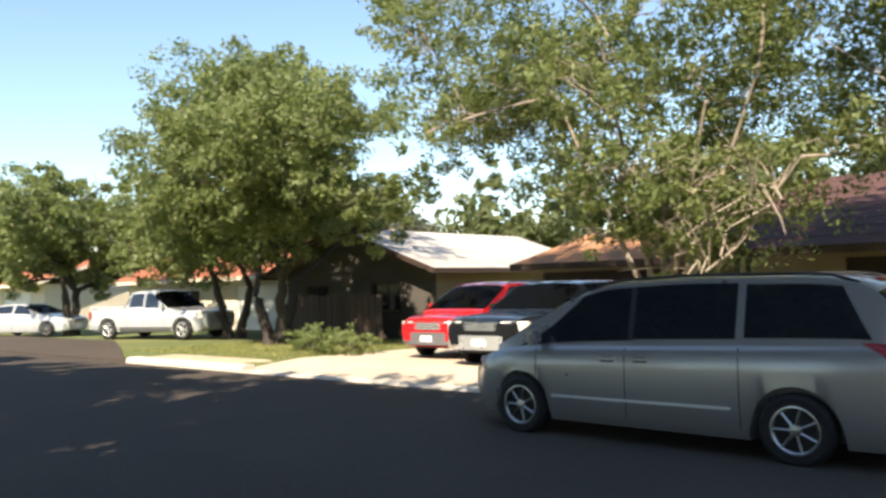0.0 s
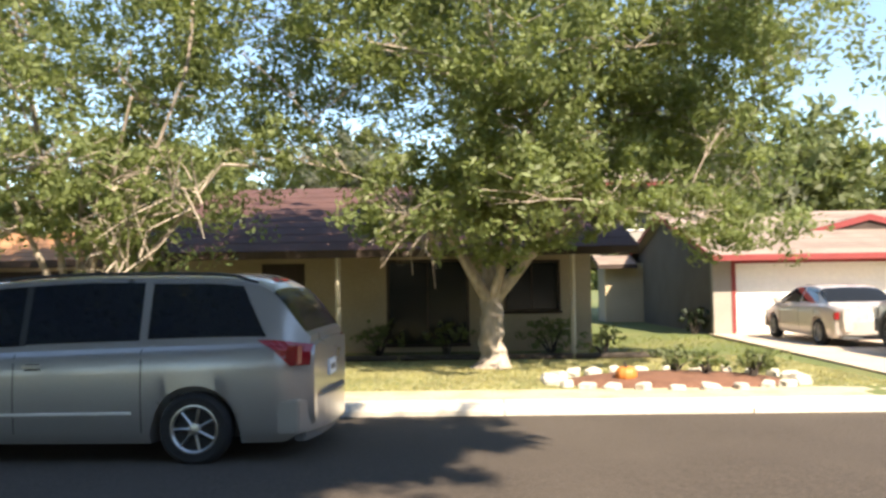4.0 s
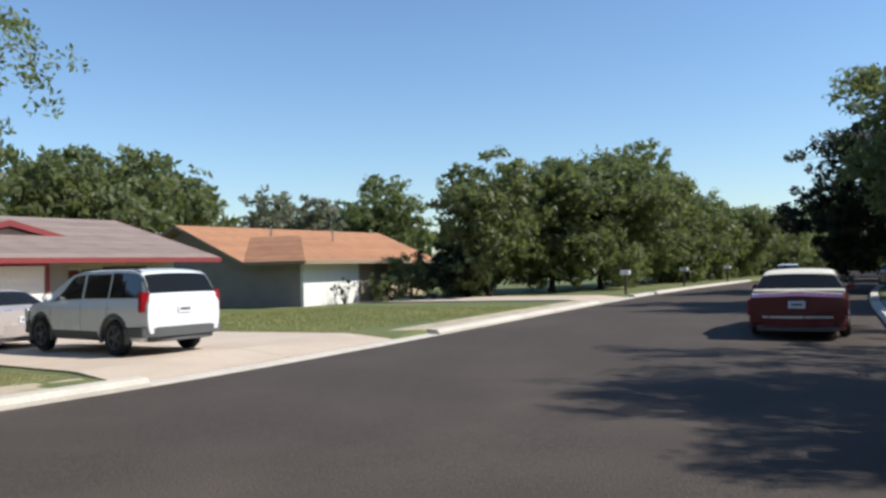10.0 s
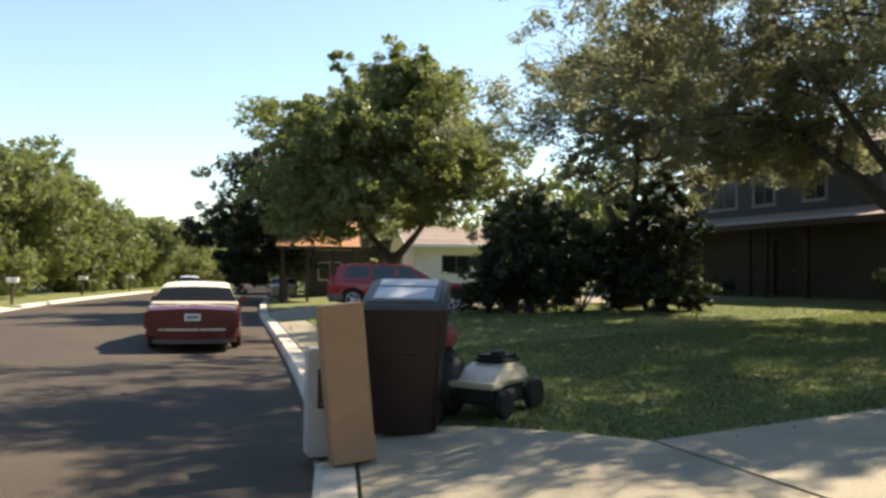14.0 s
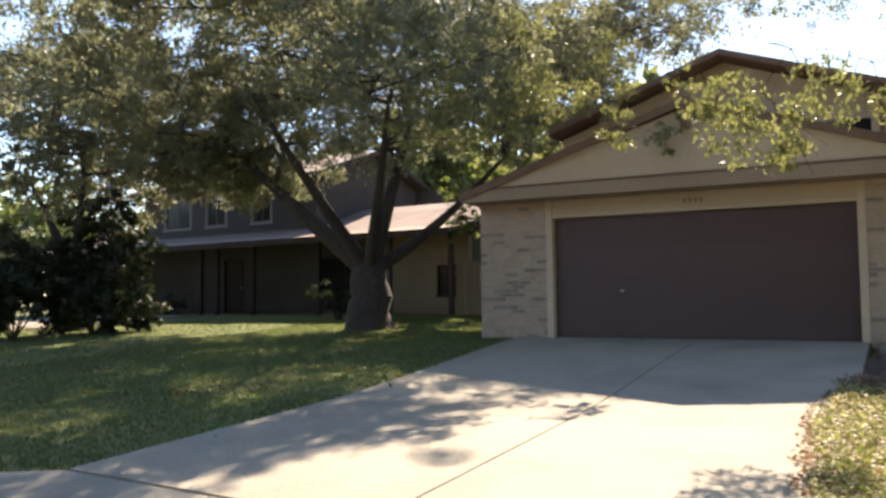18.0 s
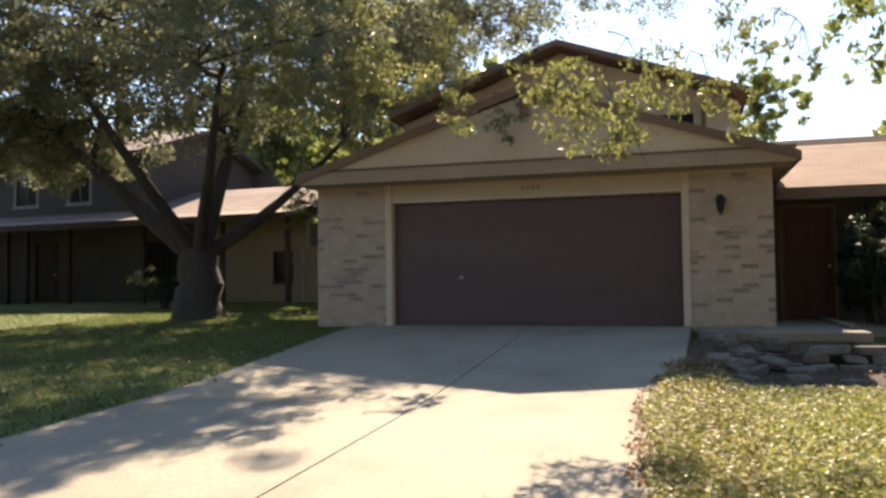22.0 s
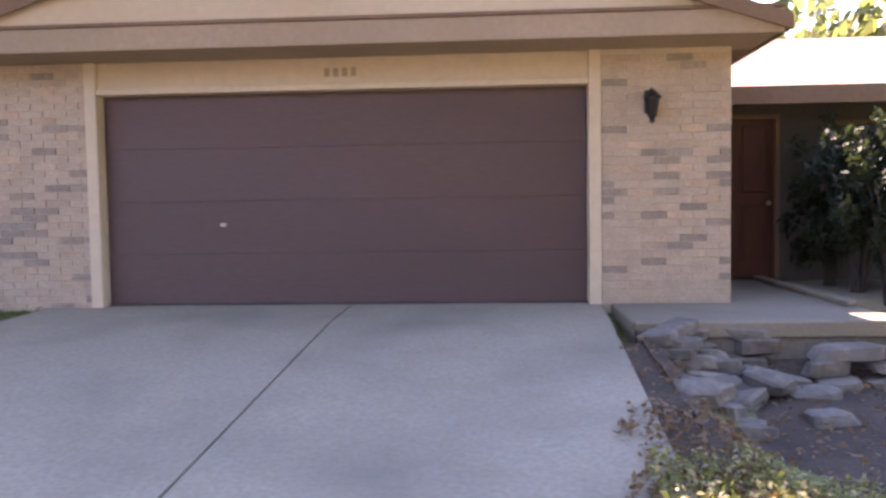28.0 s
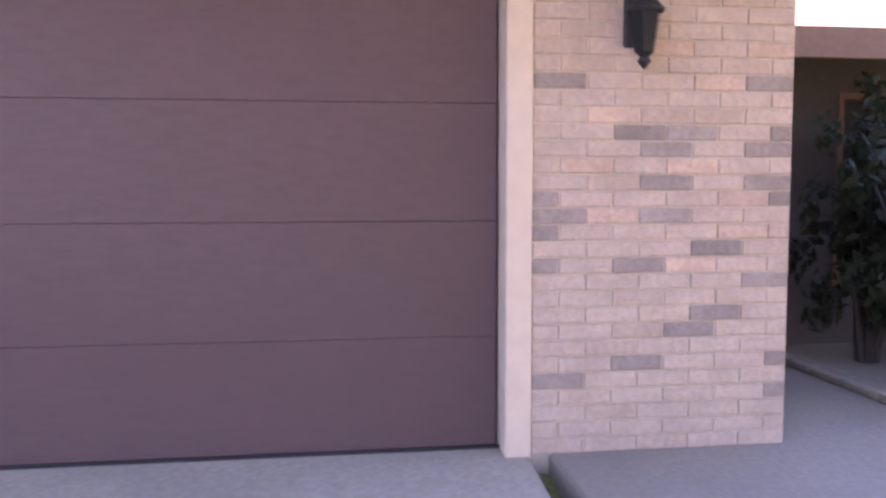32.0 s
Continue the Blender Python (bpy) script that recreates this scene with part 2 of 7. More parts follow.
def part(name, bm, material, parent=None, label="", smooth=False, kind=""):
    """Links a bmesh as one mesh object, under a thing or part if given."""
    me = bpy.data.meshes.new(name)
    bm.normal_update()
    bm.to_mesh(me)
    bm.free()
    for m in material if isinstance(material, (list, tuple)) else (material,):
        me.materials.append(m)
    if smooth:
        me.polygons.foreach_set("use_smooth", [True] * len(me.polygons))
        me.set_sharp_from_angle(angle=radians(38))
    ob = new(name, me)
    if parent:
        ob.parent = parent
    if label or kind:
        tagged(ob, label=label, kind=kind)
    return ob


def thing(name, label, category, m=None, group="", kind=""):
    ob = new(name)
    ob.empty_display_size = 0.2
    if m is not None:
        ob.matrix_world = m
    return tagged(ob, label, category, group, kind)


def raw(name, verts, faces, material, parent=None, label="", kind="", smooth=False):
    """A mesh from arrays: verts (n, 3), faces (m, 3 or 4)."""
    me = bpy.data.meshes.new(name)
    verts, faces = np.asarray(verts, np.float32), np.asarray(faces, np.int32)
    k = faces.shape[1]
    me.vertices.add(len(verts))
    me.vertices.foreach_set("co", verts.ravel())
    me.loops.add(faces.size)
    me.loops.foreach_set("vertex_index", faces.ravel())
    me.polygons.add(len(faces))
    me.polygons.foreach_set("loop_start", np.arange(0, faces.size, k, dtype=np.int32))
    if smooth:
        me.polygons.foreach_set("use_smooth", [True] * len(faces))
    me.update(calc_edges=True)
    me.materials.append(material)
    ob = new(name, me)
    if parent:
        ob.parent = parent
    if label or kind:
        tagged(ob, label=label, kind=kind)
    return ob


def box(x0, x1, y0, y1, z0, z1, bevel=0.0, bm=None, seg=1, m=None):
    """A box with its edges broken; added to bm if given."""
    b = bm if bm is not None else bmesh.new()
    c = bmesh.ops.create_cube(b, size=1)["verts"]
    t = Matrix.Translation(((x0 + x1) / 2, (y0 + y1) / 2, (z0 + z1) / 2)) @ Matrix.Diagonal((abs(x1 - x0), abs(y1 - y0), abs(z1 - z0), 1))
    bmesh.ops.transform(b, matrix=(m @ t) if m is not None else t, verts=c)
    if bevel:
        bmesh.ops.bevel(b, geom=list({e for v in c for e in v.link_edges}), offset=bevel, segments=seg, affect="EDGES", clamp_overlap=True)
    return b


def tube(points, radii, sides=8, bm=None):
    """A tapered tube along points."""
    b = bm if bm is not None else bmesh.new()
    pts = [Vector(p) for p in points]
    rings = []
    for i, p in enumerate(pts):
        d = (pts[min(i + 1, len(pts) - 1)] - pts[max(i - 1, 0)]).normalized()
        u = d.cross(Vector((0.13, 0.31, 0.94)) if abs(d.z) < 0.9 else Vector((1, 0.1, 0))).normalized()
        v = d.cross(u)
        rings.append([b.verts.new(p + radii[i] * (math.cos(a) * u + math.sin(a) * v)) for a in (2 * math.pi * k / sides for k in range(sides))])
    for r, s in zip(rings, rings[1:]):
        for k in range(sides):
            b.faces.new((r[k], r[(k + 1) % sides], s[(k + 1) % sides], s[k]))
    b.faces.new(rings[0])
    b.faces.new(rings[-1][::-1])
    bmesh.ops.recalc_face_normals(b, faces=b.faces)
    return b


def prism(outline, axis, a, b_, bm=None, bevel=0.0):
    """An outline extruded along an axis: 'x' takes (y, z), 'y' takes (x, z), 'z' takes (x, y)."""
    b = bm if bm is not None else bmesh.new()

    def at(p, s):
        return (s, p[0], p[1]) if axis == "x" else (p[0], s, p[1]) if axis == "y" else (p[0], p[1], s)

    lo, hi = [b.verts.new(at(p, a)) for p in outline], [b.verts.new(at(p, b_)) for p in outline]
    faces = [b.faces.new(lo), b.faces.new(hi[::-1])]
    k = len(outline)
    for i in range(k):
        faces.append(b.faces.new((lo[i], hi[i], hi[(i + 1) % k], lo[(i + 1) % k])))
    bmesh.ops.recalc_face_normals(b, faces=faces)
    if bevel:
        bmesh.ops.bevel(b, geom=list({e for f in faces for e in f.edges}), offset=bevel, segments=1, affect="EDGES", clamp_overlap=True)
    return b


def lathe(profile, sides=24, bm=None, m=None, caps=True):
    """A profile of (radius, z) turned round z."""
    b = bm if bm is not None else bmesh.new()
    rings = []
    for r, z in profile:
        rings.append([b.verts.new((m or Matrix()) @ Vector((max(r, 1e-4) * math.cos(a), max(r, 1e-4) * math.sin(a), z))) for a in (2 * math.pi * k / sides for k in range(sides))])
    for r, s in zip(rings, rings[1:]):
        for k in range(sides):
            b.faces.new((r[k], r[(k + 1) % sides], s[(k + 1) % sides], s[k]))
    if caps:
        b.faces.new(rings[0][::-1])
        b.faces.new(rings[-1])
    bmesh.ops.recalc_face_normals(b, faces=b.faces)
    return b


def smoothstep(a, b, x):
    s = np.clip((x - a) / (b - a), 0, 1)
    return s * s * (3 - 2 * s)


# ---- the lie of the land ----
# The home lot stands askew to the straight stretch of the street; WEST is turned and placed to fit the camera's view.
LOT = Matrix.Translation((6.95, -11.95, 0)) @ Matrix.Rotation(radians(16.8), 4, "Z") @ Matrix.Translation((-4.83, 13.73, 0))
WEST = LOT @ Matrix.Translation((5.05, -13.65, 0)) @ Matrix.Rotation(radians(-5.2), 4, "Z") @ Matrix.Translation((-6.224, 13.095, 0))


def moved(m, x, y):
    """Points of a lot, as places in the street's own axes."""
    x, y = np.asarray(x, float), np.asarray(y, float)
    return m[0][0] * x + m[0][1] * y + m[0][3], m[1][0] * x + m[1][1] * y + m[1][3]


ROAD_Z = -0.9
NEAR_KERB, FAR_KERB = -12.3, -22.4


def bend(x):
    """How far the street swings away as it runs west."""
    s = np.clip(-np.asarray(x, float), 0, None)
    return -0.13 * s * s / (s + 4) * (1 - 0.45 * smoothstep(20, 70, s))


DRIVES_NEAR = [(-1.6, 7.3), (-27.5, -20.0)]
DRIVES_FAR = [(-7.6, 0.3), (13.4, 21.6), (26.1, 60.0), (-30.0, -24.5)]


def drive_mask(x, drives):
    """1 where a driveway meets the street, 0 elsewhere, with short ramps."""
    out = 0.0
    for a, b in drives:
        out = np.maximum(out, np.clip((x - a + 0.3) / 0.3, 0, 1) * np.clip((b + 0.3 - x) / 0.3, 0, 1))
    return out


LOT_BACK = LOT.inverted()


def land(x, y):
    """Height of the ground."""
    x, y = np.asarray(x, float), np.asarray(y, float)
    v = y - bend(x)
    X, Y = moved(LOT_BACK, x, y)
    rise = np.interp(Y, [-13.0, -9.5, -5.4, -0.6], [-0.77, -0.64, -0.47, -0.04])
    home = rise - 0.36 * smoothstep(5.1, 5.6, X) * smoothstep(-5.6, -2.4, Y) * (1 - smoothstep(-1.6, -1.0, Y))
    home = -0.77 + (home + 0.77) * np.clip((v - NEAR_KERB - 0.36) / 2.0, 0, 1)
    west = -0.77 + 0.97 * np.clip((v - NEAR_KERB - 0.3) / 18, 0, 1)
    near = home + (west - home) * smoothstep(-1.2, -5.0, X)
    far = -0.77 - 0.013 * np.clip(FAR_KERB - 0.3 - v, 0, 30)
    near = near - 0.13 * drive_mask(x, DRIVES_NEAR) * np.clip(1 - (v - NEAR_KERB - 0.36) / 1.4, 0, 1)
    far = far - 0.13 * drive_mask(x, DRIVES_FAR) * np.clip(1 - (FAR_KERB - 0.36 - v) / 1.4, 0, 1)
    return np.where(v > NEAR_KERB + 0.33, near, np.where(v < FAR_KERB - 0.33, far, ROAD_Z - 0.15))



def lot_land(x, y):
    """Height of the ground at a point of the home lot."""
    return land(*moved(LOT, x, y))


# ---- ground, road, kerbs ----


def strip(name, xs, ylo, yhi, z, material, kind="structure", label="", across=2, thick=0.12):
    """A slab that follows the street: ylo, yhi and z are functions of x, and of x and y."""
    verts, faces = [], []
    for x in xs:
        for k in range(across + 1):
            y = ylo(x) + (yhi(x) - ylo(x)) * k / across
            verts.append((x, y, float(z(x, y))))
    n, w = len(xs), across + 1
    for i in range(n - 1):
        for k in range(across):
            a = i * w + k
            faces.append((a, a + w, a + w + 1, a + 1))
    bm = bmesh.new()
    vs = [bm.verts.new(v) for v in verts]
    for f in faces:
        bm.faces.new([vs[i] for i in f])
    bmesh.ops.recalc_face_normals(bm, faces=bm.faces)
    if sum(f.normal.z for f in bm.faces) < 0:
        bmesh.ops.reverse_faces(bm, faces=bm.faces)
    if thick:
        r = bmesh.ops.extrude_face_region(bm, geom=list(bm.faces))
        bmesh.ops.translate(bm, vec=(0, 0, -thick), verts=[v for v in r["geom"] if isinstance(v, bmesh.types.BMVert)])
        bmesh.ops.recalc_face_normals(bm, faces=bm.faces)
    return tagged(part(name, bm, material, label=label), kind=kind)


def axis_lines(lo, hi, fine_lo, fine_hi, step):
    a = list(np.arange(fine_lo, fine_hi + 0.01, step))
    left, right = [], []
    s, x = step, fine_lo
    while x > lo:
        s *= 1.35
        x -= s
        left.append(max(x, lo))
    s, x = step, fine_hi
    while x < hi:
        s *= 1.35
        x += s
        right.append(min(x, hi))
    return np.array(left[::-1] + a + right)


gx = axis_lines(-1500, 1500, -60, 45, 1.0)
gv = np.unique(np.round(np.concatenate([axis_lines(-1500, 1500, -50, 20, 0.8), [FAR_KERB - 0.345, FAR_KERB - 0.315, NEAR_KERB + 0.315, NEAR_KERB + 0.345]]), 3))
GX, GV = np.meshgrid(gx, gv, indexing="ij")
GY = GV + bend(GX)
GZ = land(GX, GY)
for dx0, dx1, dv0, dv1 in ((-7.0, -0.4, -36, FAR_KERB - 0.4), (14.3, 20.8, -32, FAR_KERB - 0.4), (36, 58, -25.5, FAR_KERB - 0.4), (-28.5, -24, -39, FAR_KERB - 0.4), (-26, -20.6, -11.9, 2), (1.4, 5.0, -11.8, -9.6)):
    GZ = np.where((GX > dx0) & (GX < dx1) & (GV > dv0) & (GV < dv1), GZ - 0.07, GZ)
LX, LY = moved(LOT_BACK, GX, GY)
GZ = np.where((LX > -0.3) & (LX < 4.7) & (LY > -9.6) & (LY < 0.5), GZ - 0.07, GZ)
GZ = np.where((LX > 5.2) & (LX < 9.6) & (LY > -2.9) & (LY < 0.5), GZ - 0.2, GZ)
nx_, ny_ = GX.shape
ii, jj = np.meshgrid(np.arange(nx_ - 1), np.arange(ny_ - 1), indexing="ij")
q = (ii * ny_ + jj).ravel()
tagged(raw("ground", np.stack([GX, GY, GZ], -1).reshape(-1, 3), np.stack([q, q + ny_, q + ny_ + 1, q + 1], -1), LAWN), "lawn ground of sparse green and straw grass", "ground", kind="structure")

road_x = np.unique(np.concatenate([np.arange(-60, 45, 2.0), np.linspace(-220, -60, 30), np.linspace(45, 220, 25)]))
tagged(strip("road", road_x, lambda x: FAR_KERB + bend(x), lambda x: NEAR_KERB + bend(x),
             lambda x, y: ROAD_Z + 0.05 * (1 - ((y - bend(x) + 17.35) / 5.05) ** 2), ASPHALT, across=8, thick=0.08), "worn dark grey asphalt street", "road")

# Kerbs are cast lengths with a rolled top; they drop where a driveway meets the street.


def kerb_run(name, edge, side, drives, x0, x1, step):
    holder = thing(name, "pale concrete kerb along the street", "kerb", kind="structure")
    x = x0
    while x < x1 - 0.01:
        e = min(x + step, x1)
        low = any(a - 0.05 < (x + e) / 2 < b + 0.05 for a, b in drives)
        top = 0.035 if low else 0.14
        prof = [(0, -0.12), (0, top * 0.45), (0.06, top), (0.2, top + 0.004), (0.34, top + 0.006), (0.36, -0.12)]
        bm = bmesh.new()
        ends = []
        for xx in (x + 0.006, e - 0.006):
            ends.append([bm.verts.new((xx, edge + bend(xx) + side * u, ROAD_Z + w)) for u, w in prof])
        for i in range(len(prof)):
            j = (i + 1) % len(prof)
            bm.faces.new((ends[0][i], ends[0][j], ends[1][j], ends[1][i]))
        bm.faces.new(ends[0])
        bm.faces.new(ends[1])
        bmesh.ops.recalc_face_normals(bm, faces=bm.faces)
        part("kerb_stone", bm, KERB, holder)
        x = e
    return holder


kerb_run("kerb_near", NEAR_KERB, 1, DRIVES_NEAR, -60, 45, 3.0)
kerb_run("kerb_far", FAR_KERB, -1, DRIVES_FAR, -60, 26.0, 3.0)


def drive_slab(name, quad, material, rows, cols, lift=0.04, label="", joint=0.018):
    """A driveway of cast slabs between open joints. quad: street left, street right, house right, house left, as (x, y)."""
    a, b, c, d = [Vector(p) for p in quad]
    holder = thing(name, label, "driveway", kind="structure")

    def at(u, v):
        p = (a.lerp(b, u)).lerp(d.lerp(c, u), v)
        return Vector((p.x, p.y, float(land(p.x, max(p.y, NEAR_KERB + 0.36 + bend(p.x)) if p.y > -17 else min(p.y, FAR_KERB - 0.36 + bend(p.x)))) + lift))

    w, h = (b - a).length, (d - a).length
    for i in range(len(cols) - 1):
        for j in range(len(rows) - 1):
            bm = bmesh.new()
            n = 10
            ju, jv = joint / w / 2, joint / h / 2
            grid = [[bm.verts.new(at(cols[i] + ju + (cols[i + 1] - cols[i] - 2 * ju) * p / n, rows[j] + jv + (rows[j + 1] - rows[j] - 2 * jv) * r / n)) for r in range(n + 1)] for p in range(n + 1)]
            for p in range(n):
                for r in range(n):
                    bm.faces.new((grid[p][r], grid[p + 1][r], grid[p + 1][r + 1], grid[p][r + 1]))
            bmesh.ops.recalc_face_normals(bm, faces=bm.faces)
            if sum(f.normal.z for f in bm.faces) < 0:
                bmesh.ops.reverse_faces(bm, faces=bm.faces)
            ex = bmesh.ops.extrude_face_region(bm, geom=list(bm.faces))
            bmesh.ops.translate(bm, vec=(0, 0, -0.12), verts=[v for v in ex["geom"] if isinstance(v, bmesh.types.BMVert)])
            bmesh.ops.recalc_face_normals(bm, faces=bm.faces)
            part("slab", bm, material, holder)
    return holder


N0 = NEAR_KERB + 0.365
F0 = FAR_KERB - 0.365
JW, JE = [tuple(float(c) for c in moved(LOT, *p)) for p in ((-0.72, -9.4), (4.66, -9.72))]
HW, HE = [tuple(float(c) for c in moved(LOT, *p)) for p in ((-0.6, -0.02), (5.0, -0.02))]
drive_slab("driveway_home", [JW, JE, HE, HW], CONCRETE, [0, 1], [0, 0.558, 1], label="pale concrete driveway with open joints")
drive_slab("driveway_apron", [(-1.9, N0), (7.4, N0), (JE[0] + 0.008, JE[1] - 0.03), (JW[0] + 0.008, JW[1] - 0.03)], CONCRETE, [0, 1], [0, 0.5, 1], label="flared concrete apron between driveway and street", joint=0.03)
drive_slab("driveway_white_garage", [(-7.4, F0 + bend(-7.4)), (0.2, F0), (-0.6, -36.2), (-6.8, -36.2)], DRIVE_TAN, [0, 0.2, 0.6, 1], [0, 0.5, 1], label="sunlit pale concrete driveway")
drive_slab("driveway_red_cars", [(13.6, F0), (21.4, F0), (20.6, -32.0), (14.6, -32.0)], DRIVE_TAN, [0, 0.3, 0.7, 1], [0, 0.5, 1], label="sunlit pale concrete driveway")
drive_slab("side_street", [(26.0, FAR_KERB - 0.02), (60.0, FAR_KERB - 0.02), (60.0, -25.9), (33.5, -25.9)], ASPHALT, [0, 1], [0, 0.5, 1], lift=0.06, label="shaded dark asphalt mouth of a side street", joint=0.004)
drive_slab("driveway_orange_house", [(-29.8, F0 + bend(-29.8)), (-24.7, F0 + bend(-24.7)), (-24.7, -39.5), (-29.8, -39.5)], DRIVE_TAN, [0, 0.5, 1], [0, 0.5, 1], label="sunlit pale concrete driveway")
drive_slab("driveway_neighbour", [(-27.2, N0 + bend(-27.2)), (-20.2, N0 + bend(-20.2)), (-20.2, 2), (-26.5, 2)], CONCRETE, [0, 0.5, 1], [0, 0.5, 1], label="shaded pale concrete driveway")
strip("verge", np.linspace(-19.9, -1.8, 14), lambda x: N0 + 0.01 + bend(x), lambda x: N0 + 0.85 + bend(x), lambda x, y: land(x, y) + 0.02, CONCRETE, label="worn pale strip behind the near kerb", thick=0.1)
# A bare strip of verge between kerb and lawn on the far side.
for xa, xb in ((-23.9, -7.5), (0.3, 13.5), (21.5, 25.9)):
    strip("verge", np.linspace(xa + 0.02, xb - 0.02, 12), lambda x: F0 - 0.95 + bend(x), lambda x: F0 - 0.01 + bend(x), lambda x, y: land(x, y) + 0.015, VERGE, label="bare dry verge behind the kerb", thick=0.1)

# ---- houses ----


def roof_slope(name, parent, material, p_eave0, p_eave1, p_ridge1, p_ridge0, thick=0.09, courses=12, under=None):
    """One slope of a roof laid in overlapping courses, each a part of its own."""
    e0, e1, r1, r0 = [Vector(p) for p in (p_eave0, p_eave1, p_ridge1, p_ridge0)]
    n = (e1 - e0).cross(r0 - e0).normalized()
    if n.z < 0:
        n = -n
    deck = bmesh.new()
    lo = [deck.verts.new(p) for p in (e0, e1, r1, r0)]
    hi = [deck.verts.new(p - n * thick) for p in (e0, e1, r1, r0)]
    deck.faces.new(lo)
    deck.faces.new(hi[::-1])
    for i in range(4):
        deck.faces.new((lo[i], lo[(i + 1) % 4], hi[(i + 1) % 4], hi[i]))
    bmesh.ops.recalc_face_normals(deck, faces=deck.faces)
    top = part(name, deck, under or material, parent)
    for k in range(courses):
        a, b = k / courses, min(1, (k + 1.12) / courses)
        bm = bmesh.new()
        q0, q1, q2, q3 = e0.lerp(r0, a), e1.lerp(r1, a), e1.lerp(r1, b), e0.lerp(r0, b)
        u = [bm.verts.new(p) for p in (q0 + n * 0.012, q1 + n * 0.012, q2 + n * 0.004, q3 + n * 0.004)]
        d = [bm.verts.new(p) for p in (q0 + n * 0.001, q1 + n * 0.001, q2 + n * 0.001, q3 + n * 0.001)]
        bm.faces.new(u)
        bm.faces.new(d[::-1])
        for i in range(4):
            bm.faces.new((u[i], u[(i + 1) % 4], d[(i + 1) % 4], d[i]))
        bmesh.ops.recalc_face_normals(bm, faces=bm.faces)
        part("shingle_course", bm, material, top)
    return top


def gable_roof(parent, x0, x1, y0, y1, ze, zr, along, material, under, fascia=None, courses=10, fh=0.16):
    """A gable roof over a plan, its ridge along 'x' or 'y', with fascia boards at the eaves and barge boards at the ends."""
    if along == "x":
        ym = (y0 + y1) / 2
        roof_slope("roof", parent, material, (x0, y1, ze), (x1, y1, ze), (x1, ym, zr), (x0, ym, zr), courses=courses, under=under)
        roof_slope("roof", parent, material, (x1, y0, ze), (x0, y0, ze), (x0, ym, zr), (x1, ym, zr), courses=courses, under=under)
        if fascia:
            part("fascia", box(x0, x1, y1 + 0.003, y1 + 0.03, ze - fh, ze + 0.01, 0.004), fascia, parent)
            part("fascia", box(x0, x1, y0 - 0.03, y0 - 0.003, ze - fh, ze + 0.01, 0.004), fascia, parent)
            for xs in (x0 - 0.03, x1 + 0.003):
                for ya in (y0, y1):
                    part("barge_board", prism([(ya, ze + 0.02), (ym, zr + 0.02), (ym, zr - fh), (ya, ze - fh)], "x", xs, xs + 0.027), fascia, parent)
    else:
        xm = (x0 + x1) / 2
        roof_slope("roof", parent, material, (x0, y0, ze), (x0, y1, ze), (xm, y1, zr), (xm, y0, zr), courses=courses, under=under)
        roof_slope("roof", parent, material, (x1, y1, ze), (x1, y0, ze), (xm, y0, zr), (xm, y1, zr), courses=courses, under=under)
        if fascia:
            part("fascia", box(x0 - 0.03, x0 - 0.003, y0, y1, ze - fh, ze + 0.01, 0.004), fascia, parent)
            part("fascia", box(x1 + 0.003, x1 + 0.03, y0, y1, ze - fh, ze + 0.01, 0.004), fascia, parent)
            for ys in (y0 - 0.03, y1 + 0.003):
                for xa in (x0, x1):
                    part("barge_board", prism([(xa, ze + 0.02), (xm, zr + 0.02), (xm, zr - fh), (xa, ze - fh)], "y", ys, ys + 0.027), fascia, parent)


def hip_roof(parent, x0, x1, y0, y1, ze, zr, material, under, fascia, courses=10, inset=None):
    ym = (y0 + y1) / 2
    i = inset or (y1 - y0) / 2
    r0, r1 = (x0 + i, ym, zr), (x1 - i, ym, zr)
    roof_slope("roof", parent, material, (x0, y1, ze), (x1, y1, ze), r1, r0, courses=courses, under=under)
    roof_slope("roof", parent, material, (x1, y0, ze), (x0, y0, ze), r0, r1, courses=courses, under=under)
    roof_slope("roof", parent, material, (x1, y1, ze), (x1, y0, ze), r1, r1, courses=courses, under=under)
    roof_slope("roof", parent, material, (x0, y0, ze), (x0, y1, ze), r0, r0, courses=courses, under=under)
    for b in (box(x0, x1, y1 + 0.003, y1 + 0.03, ze - 0.17, ze + 0.01, 0.004), box(x0, x1, y0 - 0.03, y0 - 0.003, ze - 0.17, ze + 0.01, 0.004),
              box(x1 + 0.003, x1 + 0.03, y0, y1, ze - 0.17, ze + 0.01, 0.004), box(x0 - 0.03, x0 - 0.003, y0, y1, ze - 0.17, ze + 0.01, 0.004)):
        part("fascia", b, fascia, parent)


def wall_run(parent, along, a0, a1, c, face, z0, z1, material, holes=(), thick=0.2, name="wall"):
    """A wall with thickness and real openings. along 'x': from a0 to a1 at y=c; face +1 or -1 is the side it shows. holes: (from, to, bottom, top)."""
    c0, c1 = sorted((c, c - face * thick))
    cuts = sorted({a0, a1, *[h[0] for h in holes], *[h[1] for h in holes]})
    bm = bmesh.new()
    for p, q_ in zip(cuts, cuts[1:]):
        spans, z = [], z0
        for h in sorted([h for h in holes if h[0] <= p and h[1] >= q_], key=lambda h: h[2]):
            spans.append((z, h[2]))
            z = h[3]
        spans.append((z, z1))
        for s, e in spans:
            if e - s > 0.001:
                if along == "x":
                    box(p, q_, c0, c1, s, e, bm=bm)
                else:
                    box(c0, c1, p, q_, s, e, bm=bm)
    bmesh.ops.remove_doubles(bm, verts=bm.verts, dist=0.0005)
    return part(name, bm, material, parent)


